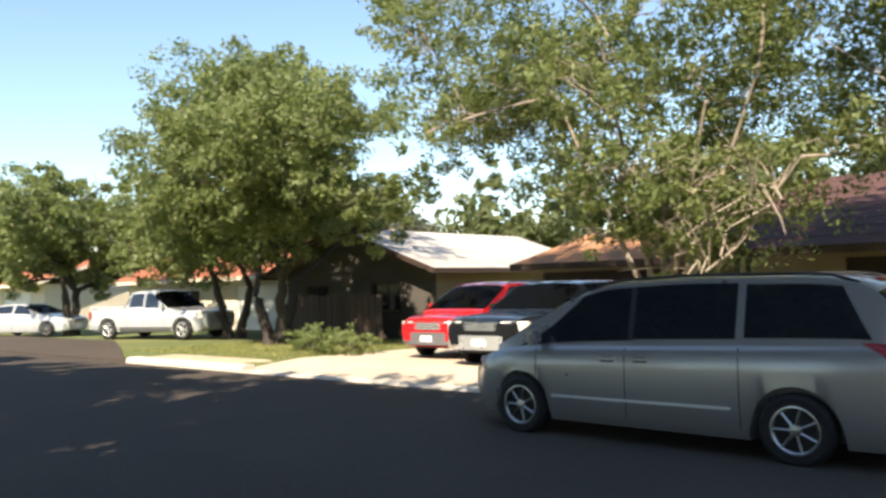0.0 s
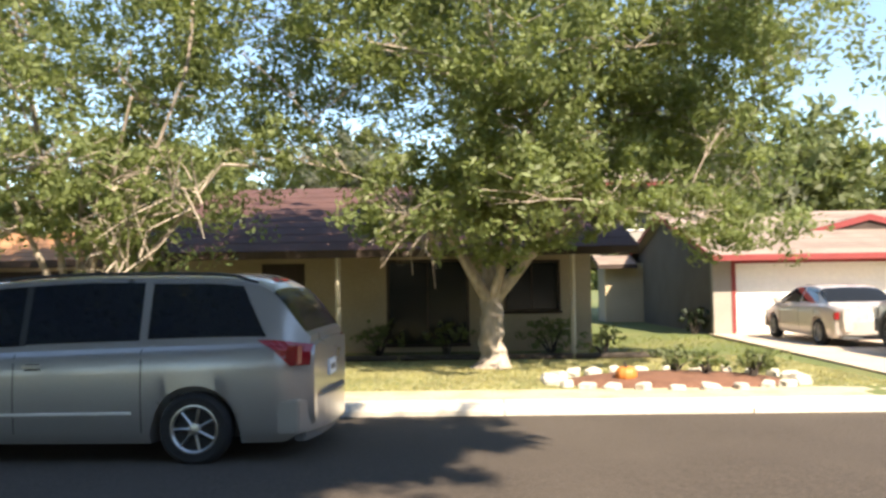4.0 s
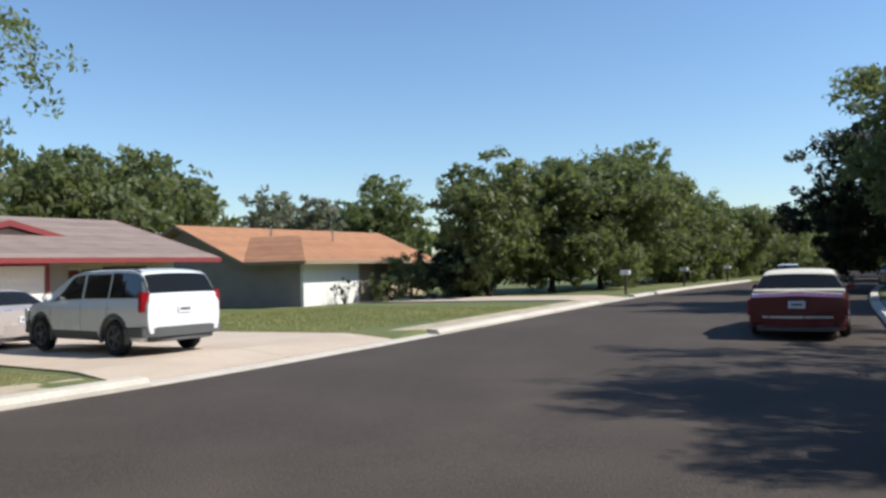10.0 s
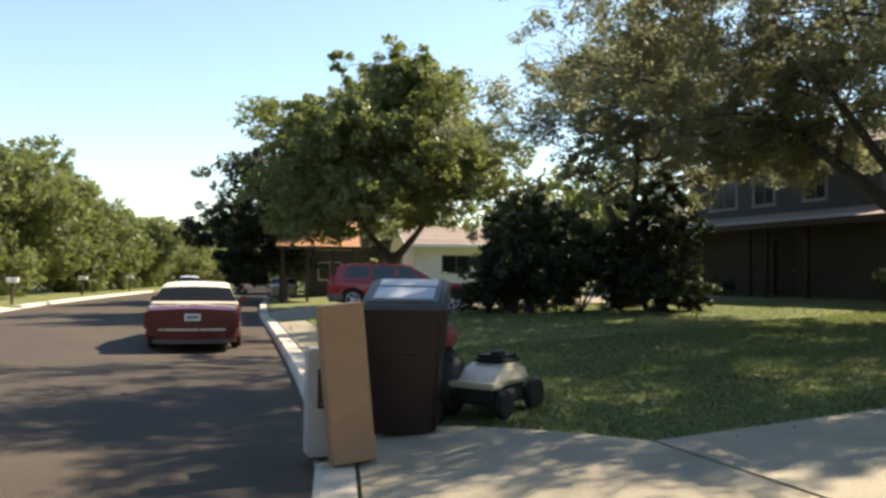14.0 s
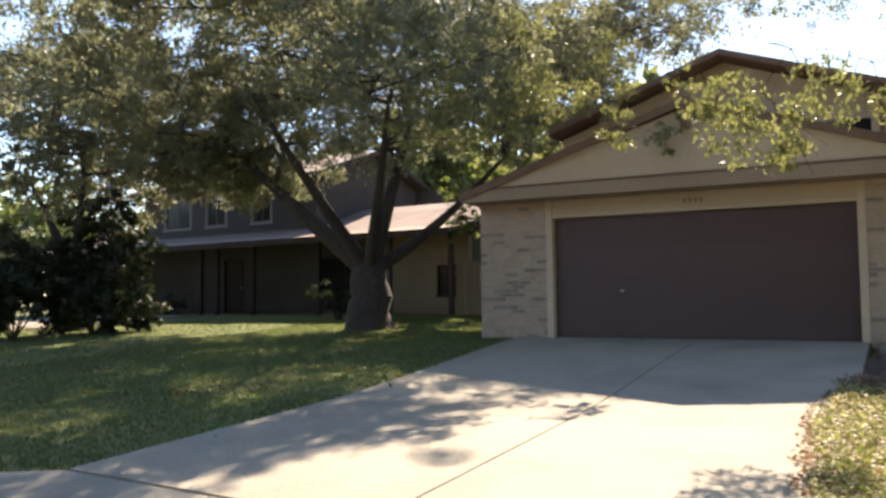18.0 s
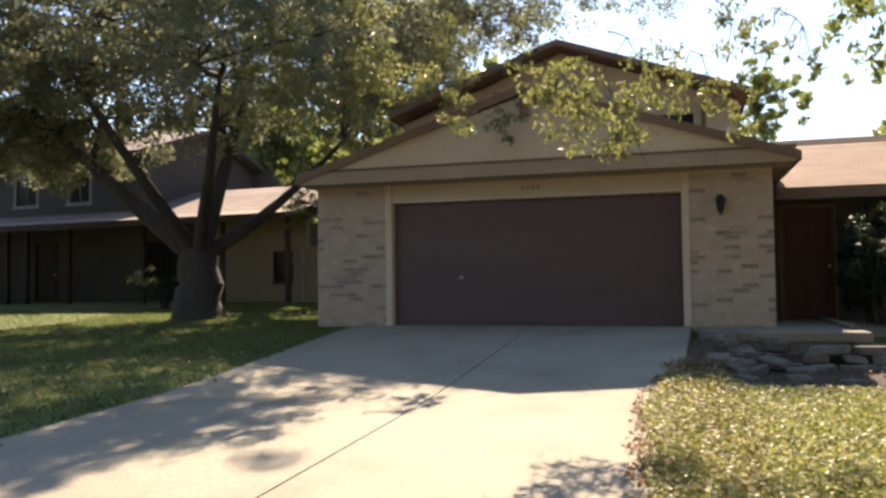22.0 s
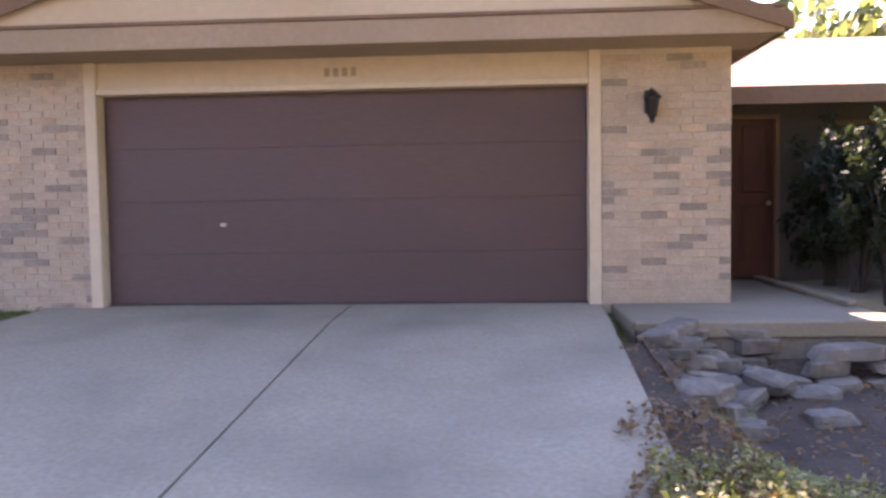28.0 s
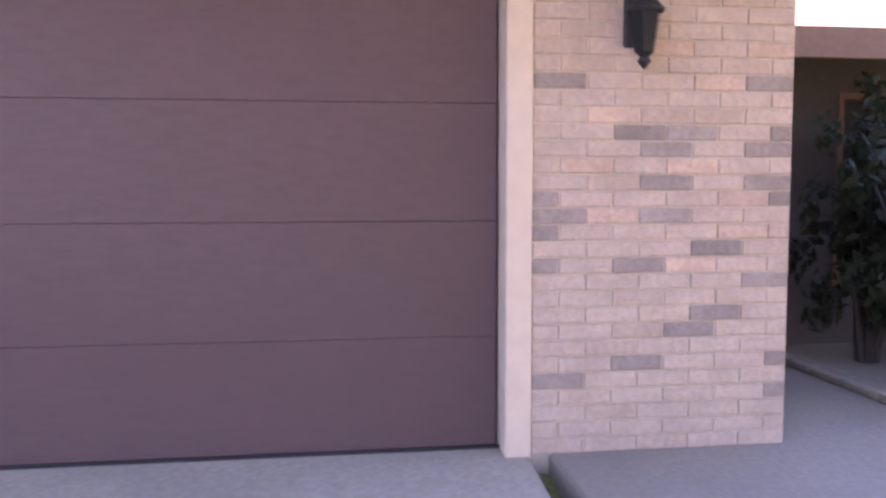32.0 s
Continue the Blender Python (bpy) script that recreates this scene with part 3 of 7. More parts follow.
def window(parent, along, a0, a1, c, face, z0, z1, frame_mat, cols=2, rows=1, w=0.05, glass=None):
    """A window in an opening: frame, sill, bars and a pane for each light."""
    def bx(p, q_, d0, d1, s, e, bev=0.004):
        lo, hi = sorted((c + face * d0, c + face * d1))
        return box(p, q_, lo, hi, s, e, bev) if along == "x" else box(lo, hi, p, q_, s, e, bev)

    win = part("window", bx(a0, a1, -0.1, 0.015, z1 - w, z1), frame_mat, parent)
    part("frame", bx(a0, a0 + w, -0.1, 0.015, z0, z1 - w), frame_mat, win)
    part("frame", bx(a1 - w, a1, -0.1, 0.015, z0, z1 - w), frame_mat, win)
    part("sill", bx(a0 - 0.03, a1 + 0.03, -0.1, 0.05, z0 - 0.03, z0 + w * 0.7), frame_mat, win)
    for i in range(cols):
        for j in range(rows):
            p0, p1 = a0 + w + (a1 - a0 - 2 * w) * i / cols, a0 + w + (a1 - a0 - 2 * w) * (i + 1) / cols
            s0, s1 = z0 + w + (z1 - z0 - 2 * w) * j / rows, z0 + w + (z1 - z0 - 2 * w) * (j + 1) / rows
            part("pane", bx(p0 + 0.012, p1 - 0.012, -0.065, -0.055, s0 + 0.01, s1 - 0.01, 0), glass or HGLASS, win)
            if i:
                part("bar", bx(p0 - 0.014, p0 + 0.014, -0.08, -0.03, s0, s1), frame_mat, win)
            if j:
                part("bar", bx(p0, p1, -0.08, -0.03, s0 - 0.014, s0 + 0.014), frame_mat, win)
    return win


def door_leaf(parent, along, a0, a1, c, face, z0, z1, material, frame_mat, name="door"):
    def bx(p, q_, d0, d1, s, e, bev=0.005):
        lo, hi = sorted((c + face * d0, c + face * d1))
        return box(p, q_, lo, hi, s, e, bev) if along == "x" else box(lo, hi, p, q_, s, e, bev)

    d = part(name, bx(a0 + 0.06, a1 - 0.06, -0.11, -0.06, z0 + 0.01, z1 - 0.06), material, parent)
    for p, q_, s, e in ((a0, a0 + 0.06, z0, z1), (a1 - 0.06, a1, z0, z1), (a0 + 0.06, a1 - 0.06, z1 - 0.06, z1)):
        part("door_frame", bx(p, q_, -0.14, 0.012, s, e), frame_mat, d)
    w = a1 - a0 - 0.12
    for i in range(2):
        for s, e in ((0.12, 0.45), (0.53, 0.93)):
            part("panel", bx(a0 + 0.06 + w * (0.1 + 0.44 * i), a0 + 0.06 + w * (0.46 + 0.44 * i), -0.062, -0.045, z0 + (z1 - z0) * s, z0 + (z1 - z0) * e, 0.01), material, d)
    part("door_knob", tube([(a1 - 0.13, c - face * 0.06, z0 + 0.95), (a1 - 0.13, c + face * 0.01, z0 + 0.95)] if along == "x" else [(c - face * 0.06, a1 - 0.13, z0 + 0.95), (c + face * 0.01, a1 - 0.13, z0 + 0.95)], [0.02, 0.032], 10), STEEL, d, "dull metal knob")
    return d


def garage_door(parent, x0, x1, y, face, z0, z1, material, sections=4, cols=0):
    """A sectional door: each section is a part with its own shadow gap."""
    d = part("garage_door", box(x0, x1, *sorted((y - face * 0.06, y - face * 0.035)), z0, z1), material, parent)
    h = (z1 - z0) / sections
    for k in range(sections):
        s = part("door_section", box(x0 + 0.01, x1 - 0.01, *sorted((y - face * 0.034, y)), z0 + k * h + 0.0007, z0 + (k + 1) * h - 0.0007, 0.0018), material, d)
        for i in range(cols):
            w = (x1 - x0 - 0.1) / cols
            part("raised_panel", box(x0 + 0.05 + i * w + 0.05, x0 + 0.05 + (i + 1) * w - 0.05, *sorted((y + face * 0.001, y + face * 0.012)), z0 + k * h + 0.09, z0 + (k + 1) * h - 0.09, 0.008), material, s)
    return d


# The home: garage wing in front, an upper storey behind it, a low wing to the east.
home = thing("house", "tan brick and stucco house with low brown gable roofs", "house", LOT)
GW0, GW1, GZ1 = -1.43, 6.23, 2.45
FY = -0.13
for nm, a, b in (("brick_wall_west", GW0, -0.12), ("brick_wall_east", 5.0, GW1)):
    part("wall", box(a, b, FY + 0.004, 0.2, -0.25, GZ1), MORTAR, home)
wall_run(home, "y", 0.2, 8.0, GW0, -1, -0.25, GZ1, MORTAR)
wall_run(home, "y", 0.2, 2.2, GW1, 1, -0.25, GZ1, MORTAR)
part("jamb", box(-0.12, 0.0, FY - 0.02, 0.2, -0.02, GZ1, 0.006), BEIGE_TRIM, home, "pale painted door jamb")
part("jamb", box(4.88, 5.0, FY - 0.02, 0.2, -0.02, GZ1, 0.006), BEIGE_TRIM, home, "pale painted door jamb")
part("header_board", box(0.0, 4.88, FY + 0.02, 0.2, 2.13, GZ1, 0.006), BEIGE, home)
part("header_trim", box(0.0, 4.88, FY - 0.012, FY + 0.019, 2.132, 2.19, 0.004), BEIGE_TRIM, home)
gdoor = garage_door(home, 0.003, 4.877, 0.005, -1, -0.01, 2.128, GARAGE_BROWN)
tagged(gdoor, "dark brown sectional double garage door, closed")
part("lock_handle", box(1.19, 1.25, -0.025, -0.002, 0.80, 0.835, 0.004), STEEL, gdoor, "small metal lock handle")
part("bottom_seal", box(0.0, 4.88, -0.028, -0.001, -0.012, 0.012), BLACKP, gdoor)
for i in range(4):
    part("house_digit", box(2.31 + i * 0.088, 2.36 + i * 0.088, FY + 0.012, FY + 0.019, 2.262, 2.345, 0.002), TAN_TRIM, home, "small tan house digit")
# Gable end, carried forward over the drive, and its boxed eave.
GX0, GX1, GYF, GZE, GZR = -1.52, 6.54, -0.78, 2.56, 3.86
gm = (GX0 + GX1) / 2
part("gable_panel", prism([(GX0 + 0.5, 2.68), (GX1 - 0.5, 2.68), (gm, GZR - 0.13)], "y", GYF + 0.05, GYF + 0.09), BEIGE, home, "beige painted gable panel")
part("soffit", box(GX0 + 0.05, GX1 - 0.05, GYF + 0.05, FY + 0.2, GZ1 + 0.002, GZ1 + 0.03), TAN_TRIM, home)
part("boxed_eave", box(GX0 + 0.04, GX1 - 0.04, GYF + 0.02, GYF + 0.048, GZ1 - 0.01, 2.655, 0.006), TAN_TRIM, home)
# Dark strip in place of the shadow line under the gable panel's lip.
part("drip_strip", box(GX0 + 0.04, GX1 - 0.04, GYF + 0.005, GYF + 0.048, 2.657, 2.69, 0.004), BROWN_TRIM, home)
for s, xs in ((-1, GX0), (1, GX1)):
    part("eave_board", box(*sorted((xs, xs + s * -0.03)), GYF + 0.02, 8.0, GZ1 - 0.01, GZE, 0.004), BROWN_TRIM, home)
    part("side_soffit", box(*sorted((xs - s * 0.032, GW1 if s > 0 else GW0)), FY + 0.205, 8.0, GZ1 + 0.002, GZ1 + 0.03), BROWN_TRIM, home)
gable_roof(home, GX0, GX1, GYF, 8.2, GZE + 0.02, GZR + 0.02, "y", SHINGLE_BROWN, BROWN_TRIM, BROWN_TRIM, 12, 0.12)
part("king_post", box(gm - 0.075, gm + 0.075, GYF - 0.035, GYF + 0.045, GZR - 0.48, GZR - 0.06, 0.01), BROWN_TRIM, home)
# Upper storey.
UX0, UX1, UY = -0.68, 5.95, 2.5
wall_run(home, "x", UX0, UX1, UY, -1, 2.6, 4.06, BEIGE, [(4.2, 5.2, 3.3, 3.95)])
wall_run(home, "y", UY + 0.2, 9.0, UX1, 1, 2.6, 4.06, BEIGE)
wall_run(home, "y", UY + 0.2, 9.0, UX0, -1, 2.6, 4.06, BEIGE)
um = (UX0 + UX1) / 2
part("gable_panel", prism([(UX0, 4.06), (UX1, 4.06), (um, 5.28)], "y", UY, UY + 0.15), BEIGE, home)
window(home, "x", 4.2, 5.2, UY, -1, 3.3, 3.95, BEIGE_TRIM, 2)
gable_roof(home, UX0 - 0.15, UX1 + 0.15, UY - 0.5, 9.4, 4.2, 5.4, "y", SHINGLE_BROWN, BROWN_TRIM, BROWN_TRIM, 12, 0.1)
part("corner_board", box(5.28, 5.36, UY - 0.03, UY - 0.002, 2.9, 4.2, 0.004), BROWN_TRIM, home)
# East wing with the entry.
WY = 2.2
# The entry recess's shade is put into this front wall's colour.
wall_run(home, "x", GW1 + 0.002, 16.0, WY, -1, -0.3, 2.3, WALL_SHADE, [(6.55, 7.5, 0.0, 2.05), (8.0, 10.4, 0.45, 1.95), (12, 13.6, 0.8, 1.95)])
wall_run(home, "y", WY + 0.2, 9.0, 16.0, 1, -0.3, 2.3, WALL_TAN)
tagged(door_leaf(home, "x", 6.55, 7.5, WY, -1, 0.0, 2.05, REDDOOR, BROWN_TRIM), "dark red-brown panelled front door, closed")
window(home, "x", 8.0, 10.4, WY, -1, 0.45, 1.95, BROWN_TRIM, 3)
window(home, "x", 12.0, 13.6, WY, -1, 0.8, 1.95, BROWN_TRIM, 2)
gable_roof(home, 6.47, 16.5, 1.45, 9.6, 2.28, 3.6, "x", SHINGLE_BROWN, BROWN_TRIM, BROWN_TRIM, 22, 0.2)
part("back_wall", box(GW0, 16.2, 9.0, 9.2, -0.3, 4.3), BEIGE, home)
porch = tagged(part("porch_slab", box(5.09, 7.3, -1.36, WY - 0.002, -0.14, 0.0, 0.015), PORCH), "concrete entry slab beside the garage", "porch", kind="structure")
porch.matrix_world = LOT
# Separate base, darker than the slab, added to darken the front face.
riser = tagged(part("porch_riser", box(5.12, 7.27, -1.31, WY - 0.01, -0.55, -0.143, 0.01), STONE), "dark base under the entry slab", "porch base", kind="structure")
riser.matrix_world = LOT
part("floor", box(-1.2, 15.9, 0.25, 8.9, -0.3, -0.02), CONCRETE, home)
# Wall lamp by the garage.
lamp = thing("wall_lamp", "small dark metal lantern on the brick pier", "wall lamp", LOT @ pose(5.46, FY, 1.92))
part("back_plate", box(-0.05, 0.05, -0.025, 0.008, -0.09, 0.13, 0.01), BLACKP, lamp)
part("arm", tube([(0, -0.02, 0.08), (0, -0.08, 0.13), (0, -0.13, 0.1)], [0.012] * 3, 8), BLACKP, lamp)
part("cap", lathe([(0.005, 0.13), (0.03, 0.11), (0.085, 0.05), (0.08, 0.04)], 12, m=Matrix.Translation((0, -0.13, 0))), BLACKP, lamp)
part("lantern", lathe([(0.07, 0.04), (0.045, -0.13), (0.02, -0.15)], 6, m=Matrix.Translation((0, -0.13, 0))), HGLASS, lamp)
part("finial", lathe([(0.02, -0.15), (0.03, -0.17), (0.005, -0.2)], 8, m=Matrix.Translation((0, -0.13, 0))), BLACKP, lamp)


def porch_post(parent, x, y, z0, z1, material, r=0.06):
    part("post", box(x - r, x + r, y - r, y + r, z0, z1, 0.008), material, parent)


# West neighbour: two storeys behind the oak, whose deep shade is put into the wall colour.
hw = thing("house", "two-storey grey stucco house with deep tree shade in its wall colour", "house", WEST)
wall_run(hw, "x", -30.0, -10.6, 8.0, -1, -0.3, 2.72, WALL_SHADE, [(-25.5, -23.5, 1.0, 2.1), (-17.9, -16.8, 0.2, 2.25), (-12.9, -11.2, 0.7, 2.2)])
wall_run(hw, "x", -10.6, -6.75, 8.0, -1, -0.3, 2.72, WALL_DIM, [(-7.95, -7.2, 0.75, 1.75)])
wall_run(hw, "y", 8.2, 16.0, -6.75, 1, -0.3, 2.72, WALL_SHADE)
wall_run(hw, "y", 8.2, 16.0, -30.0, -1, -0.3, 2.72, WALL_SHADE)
for a, b, c_, d_, n_ in ((-25.5, -23.5, 1.0, 2.1, 3), (-12.9, -11.2, 0.7, 2.2, 3), (-7.95, -7.2, 0.75, 1.75, 2)):
    window(hw, "x", a, b, 8.0, -1, c_, d_, DARKWOOD, n_)
door_leaf(hw, "x", -17.9, -16.8, 8.0, -1, 0.2, 2.25, DARKWOOD, DARKWOOD)
for px in (-27.0, -22.0, -17.9, -17.0, -15.1, -12.0, -9.0, -6.7):
    porch_post(hw, px, 6.9, 0.1, 2.62, DARKWOOD, 0.07)
part("porch_roof", prism([(6.3, 2.62), (8.0, 2.95), (8.0, 3.05), (6.3, 2.74)], "x", -30.4, -6.4), SHINGLE_GREY, hw)
part("fascia", box(-30.4, -6.4, 6.26, 6.297, 2.55, 2.76, 0.004), DARKWOOD, hw)
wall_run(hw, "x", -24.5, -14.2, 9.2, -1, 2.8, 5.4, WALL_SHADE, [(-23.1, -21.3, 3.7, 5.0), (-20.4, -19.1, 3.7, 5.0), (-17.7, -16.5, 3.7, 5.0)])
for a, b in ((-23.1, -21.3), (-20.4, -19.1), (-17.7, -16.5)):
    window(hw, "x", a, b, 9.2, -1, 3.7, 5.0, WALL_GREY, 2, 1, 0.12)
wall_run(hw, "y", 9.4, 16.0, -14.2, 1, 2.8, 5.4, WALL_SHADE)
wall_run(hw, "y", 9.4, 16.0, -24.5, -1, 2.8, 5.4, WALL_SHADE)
gable_roof(hw, -25.0, -13.7, 8.6, 16.6, 5.4, 6.8, "x", SHINGLE_GREY, WALL_SHADE, DARKWOOD, 8)
gable_roof(hw, -30.4, -6.4, 7.9, 16.4, 2.95, 4.3, "x", SHINGLE_GREY, WALL_SHADE, DARKWOOD, 8)

part("gable_wall", prism([(8.2, 2.72), (16.0, 2.72), (12.1, 4.15)], "x", -6.95, -6.75), WALL_DIM, hw)
part("gable_wall", prism([(9.4, 5.4), (15.9, 5.4), (12.6, 6.6)], "x", -14.4, -14.2), WALL_SHADE, hw)
# Side fence between the two lots.
fence = thing("fence", "weathered wooden privacy fence between two houses", "fence", WEST)
for i in range(40):
    part("fence_board", box(-6.6 + i * 0.13, -6.6 + i * 0.13 + 0.122, 7.0, 7.022, -0.25, 1.75 + 0.02 * (i % 3), 0.003), FENCEWOOD, fence)
for z in (0.4, 1.4):
    part("rail", box(-6.65, -1.5, 7.023, 7.06, z, z + 0.09), FENCEWOOD, fence)

# Far side, straight across: maroon-roofed house behind the pale-trunked tree.
h1 = thing("house", "low tan house with a maroon shingle roof darkened for tree shade and a shaded porch", "house")
Z1 = float(land(8, -31)) - 0.1
wall_run(h1, "x", 3.6, 13.2, -31.0, 1, Z1, 1.45, WALL_TAN, [(4.3, 5.6, 0.0, 1.2), (6.4, 8.3, Z1 + 0.25, 1.25), (10.2, 11.2, Z1 + 0.2, 1.2)])
for a0, a1, c_, d_ in ((4.3, 5.6, 0.0, 1.2), (6.4, 8.3, Z1 + 0.25, 1.25)):
    window(h1, "x", a0, a1, -31.0, 1, c_, d_, DARKWOOD, 2)
door_leaf(h1, "x", 10.2, 11.2, -31.0, 1, Z1 + 0.2, 1.2, DARKWOOD, DARKWOOD)
# Side and gable walls keep the brown that was darkened for porch shade.
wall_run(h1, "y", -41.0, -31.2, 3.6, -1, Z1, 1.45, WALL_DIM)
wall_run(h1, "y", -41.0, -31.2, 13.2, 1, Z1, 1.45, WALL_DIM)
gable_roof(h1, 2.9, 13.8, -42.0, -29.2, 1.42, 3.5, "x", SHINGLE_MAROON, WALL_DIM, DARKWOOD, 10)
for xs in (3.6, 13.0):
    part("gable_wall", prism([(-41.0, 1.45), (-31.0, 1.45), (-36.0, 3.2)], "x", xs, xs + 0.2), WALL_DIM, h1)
for px in (4.2, 9.2, 12.9):
    part("post", tube([(px, -29.6, Z1), (px, -29.6, 1.4)], [0.055, 0.055], 8), WALL_CREAM, h1, "slim pale porch post")
# Its garage wing with the red tile roof, east, behind the parked cars.
wall_run(h1, "x", 14.2, 20.4, -32.5, 1, Z1, 1.5, WALL_TAN, [(15.0, 20.0, Z1 + 0.1, 1.15)])
wall_run(h1, "y", -36.0, -32.7, 20.4, 1, Z1, 1.5, WALL_TAN)
wall_run(h1, "y", -36.0, -32.7, 14.2, -1, Z1, 1.5, WALL_TAN)
garage_door(h1, 15.0, 20.0, -32.6, 1, Z1 + 0.1, 1.15, DARKWOOD, 4, 4)
hip_roof(h1, 13.9, 20.7, -36.2, -31.8, 1.4, 2.3, SHINGLE_ORANGE, WALL_TAN, DARKWOOD, 8, 1.4)

# White garage with red trim.
h2 = thing("house", "grey-roofed house with a white double garage door and red trim", "house")
Z2 = float(land(-4, -36)) - 0.1
wall_run(h2, "x", -7.0, -0.7, -36.0, 1, Z2, 1.35, WALL_GREY, [(-6.25, -1.35, Z2 + 0.1, 1.12)])
tagged(garage_door(h2, -6.25, -1.35, -36.04, 1, Z2 + 0.1, 1.12, WHITE, 4, 4), "bright white sectional double garage door, closed")
for p, q_, s, e in ((-6.37, -6.25, Z2 + 0.1, 1.24), (-1.35, -1.23, Z2 + 0.1, 1.24), (-6.25, -1.35, 1.12, 1.24)):
    part("door_trim", box(p, q_, -35.998, -35.97, s, e, 0.005), RED_TRIM, h2)
# Tree shade is put into the colour of this side wall and the gables.
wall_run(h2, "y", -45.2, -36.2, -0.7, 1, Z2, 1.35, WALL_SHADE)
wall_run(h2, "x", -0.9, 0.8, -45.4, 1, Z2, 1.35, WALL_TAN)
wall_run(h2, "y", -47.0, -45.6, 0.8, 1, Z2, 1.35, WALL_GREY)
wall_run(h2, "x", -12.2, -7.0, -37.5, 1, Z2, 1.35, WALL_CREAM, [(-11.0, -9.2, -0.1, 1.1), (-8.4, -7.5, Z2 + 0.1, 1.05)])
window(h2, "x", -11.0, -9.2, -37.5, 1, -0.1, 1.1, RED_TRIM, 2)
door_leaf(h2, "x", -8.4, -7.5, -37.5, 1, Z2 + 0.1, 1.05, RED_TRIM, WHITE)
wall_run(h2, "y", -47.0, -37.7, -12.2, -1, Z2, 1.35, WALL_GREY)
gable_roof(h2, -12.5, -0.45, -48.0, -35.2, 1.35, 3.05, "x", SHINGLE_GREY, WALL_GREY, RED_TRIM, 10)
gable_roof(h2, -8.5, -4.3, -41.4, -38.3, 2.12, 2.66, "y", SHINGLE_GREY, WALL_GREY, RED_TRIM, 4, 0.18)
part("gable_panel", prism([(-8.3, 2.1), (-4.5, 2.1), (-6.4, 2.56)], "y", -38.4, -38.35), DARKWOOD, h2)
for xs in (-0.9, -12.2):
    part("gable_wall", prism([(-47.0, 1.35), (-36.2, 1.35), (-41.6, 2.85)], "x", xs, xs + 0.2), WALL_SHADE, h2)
gable_roof(h2, -0.38, 1.15, -48.0, -44.8, 1.3, 1.75, "x", SHINGLE_GREY, WALL_GREY, DARKWOOD, 4)
# Upper storey seen over the garage through the leaves.
wall_run(h2, "x", -3.6, 0.7, -46.0, 1, 1.9, 4.75, WALL_GREY, [(-2.6, -1.5, 2.75, 4.25), (-1.2, -0.1, 2.75, 4.25)])
for a in (-2.6, -1.2):
    window(h2, "x", a, a + 1.1, -46.0, 1, 2.75, 4.25, WHITE, 2, 2)
part("side_wall", box(0.5, 0.7, -50.0, -46.2, 1.9, 4.75), WALL_SHADE, h2)
part("side_wall", box(-3.6, -3.4, -50.0, -46.2, 1.9, 4.75), WALL_SHADE, h2)
gable_roof(h2, -4.0, 1.1, -50.4, -45.5, 4.7, 5.6, "x", SHINGLE_GREY, WALL_GREY, RED_TRIM, 6)

# Orange-roofed house.
h3 = thing("house", "low cream house with a weathered orange shingle roof", "house")
Z3 = -1.3
# Sun and shade go into wall colours: white front, brown recess, grey side.
wall_run(h3, "x", -25.1, -20.9, -39.0, 1, Z3, 1.2, WHITE)
wall_run(h3, "x", -27.6, -25.1, -39.0, 1, Z3, 1.2, WALL_DIM)
wall_run(h3, "y", -52.0, -39.2, -20.9, 1, Z3, 1.25, WALL_GREY)
part("gable_wall", prism([(-52.4, 1.25), (-43.0, 1.25), (-47.7, 3.2)], "x", -21.1, -20.9), WALL_GREY, h3)
wall_run(h3, "x", -37.0, -27.6, -43.2, 1, Z3, 1.25, WALL_TAN, [(-34.0, -31.5, -0.2, 0.7)])
window(h3, "x", -34.0, -31.5, -43.2, 1, -0.2, 0.7, WHITE, 3)
wall_run(h3, "y", -43.2, -39.2, -27.6, -1, Z3, 1.2, WALL_TAN)
gable_roof(h3, -38.0, -20.2, -52.9, -42.5, 1.3, 3.4, "x", SHINGLE_ORANGE, WALL_TAN, WALL_DIM, 10)
roof_slope("roof", h3, SHINGLE_ORANGE, (-28.0, -38.2, 1.27), (-20.2, -38.2, 1.27), (-24.1, -42.2, 2.72), (-24.1, -42.2, 2.72), courses=10, under=WALL_TAN)
roof_slope("roof", h3, SHINGLE_ORANGE, (-20.2, -38.2, 1.27), (-20.2, -42.55, 1.27), (-24.1, -46.1, 2.74), (-24.1, -42.2, 2.72), courses=10, under=WALL_TAN)
roof_slope("roof", h3, SHINGLE_ORANGE, (-28.0, -42.55, 1.27), (-28.0, -38.2, 1.27), (-24.1, -42.2, 2.72), (-24.1, -46.1, 2.74), courses=10, under=WALL_TAN)
part("fascia", box(-28.0, -20.2, -38.19, -38.16, 1.1, 1.28, 0.004), WALL_DIM, h3)
part("fascia", box(-20.19, -20.16, -42.5, -38.2, 1.1, 1.28, 0.004), WALL_DIM, h3)
for vx, vy in ((-24.2, -44.5), (-30.5, -45.5)):
    part("vent_pipe", tube([(vx, vy, 2.6), (vx, vy, 3.35)], [0.05, 0.05], 8), STEEL, h3)

# East along the far side: dark gabled house, then a pale one behind the pickup.
h4 = thing("house", "dark tan house with tree shade put into its gable end's colour", "house")
Z4 = -1.0
# Front wall and gable are coloured darker in place of tree shade.
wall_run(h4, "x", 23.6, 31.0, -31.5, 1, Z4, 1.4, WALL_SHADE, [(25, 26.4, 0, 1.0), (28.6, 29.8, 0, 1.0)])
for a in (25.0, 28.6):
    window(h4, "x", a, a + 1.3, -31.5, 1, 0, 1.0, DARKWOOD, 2)
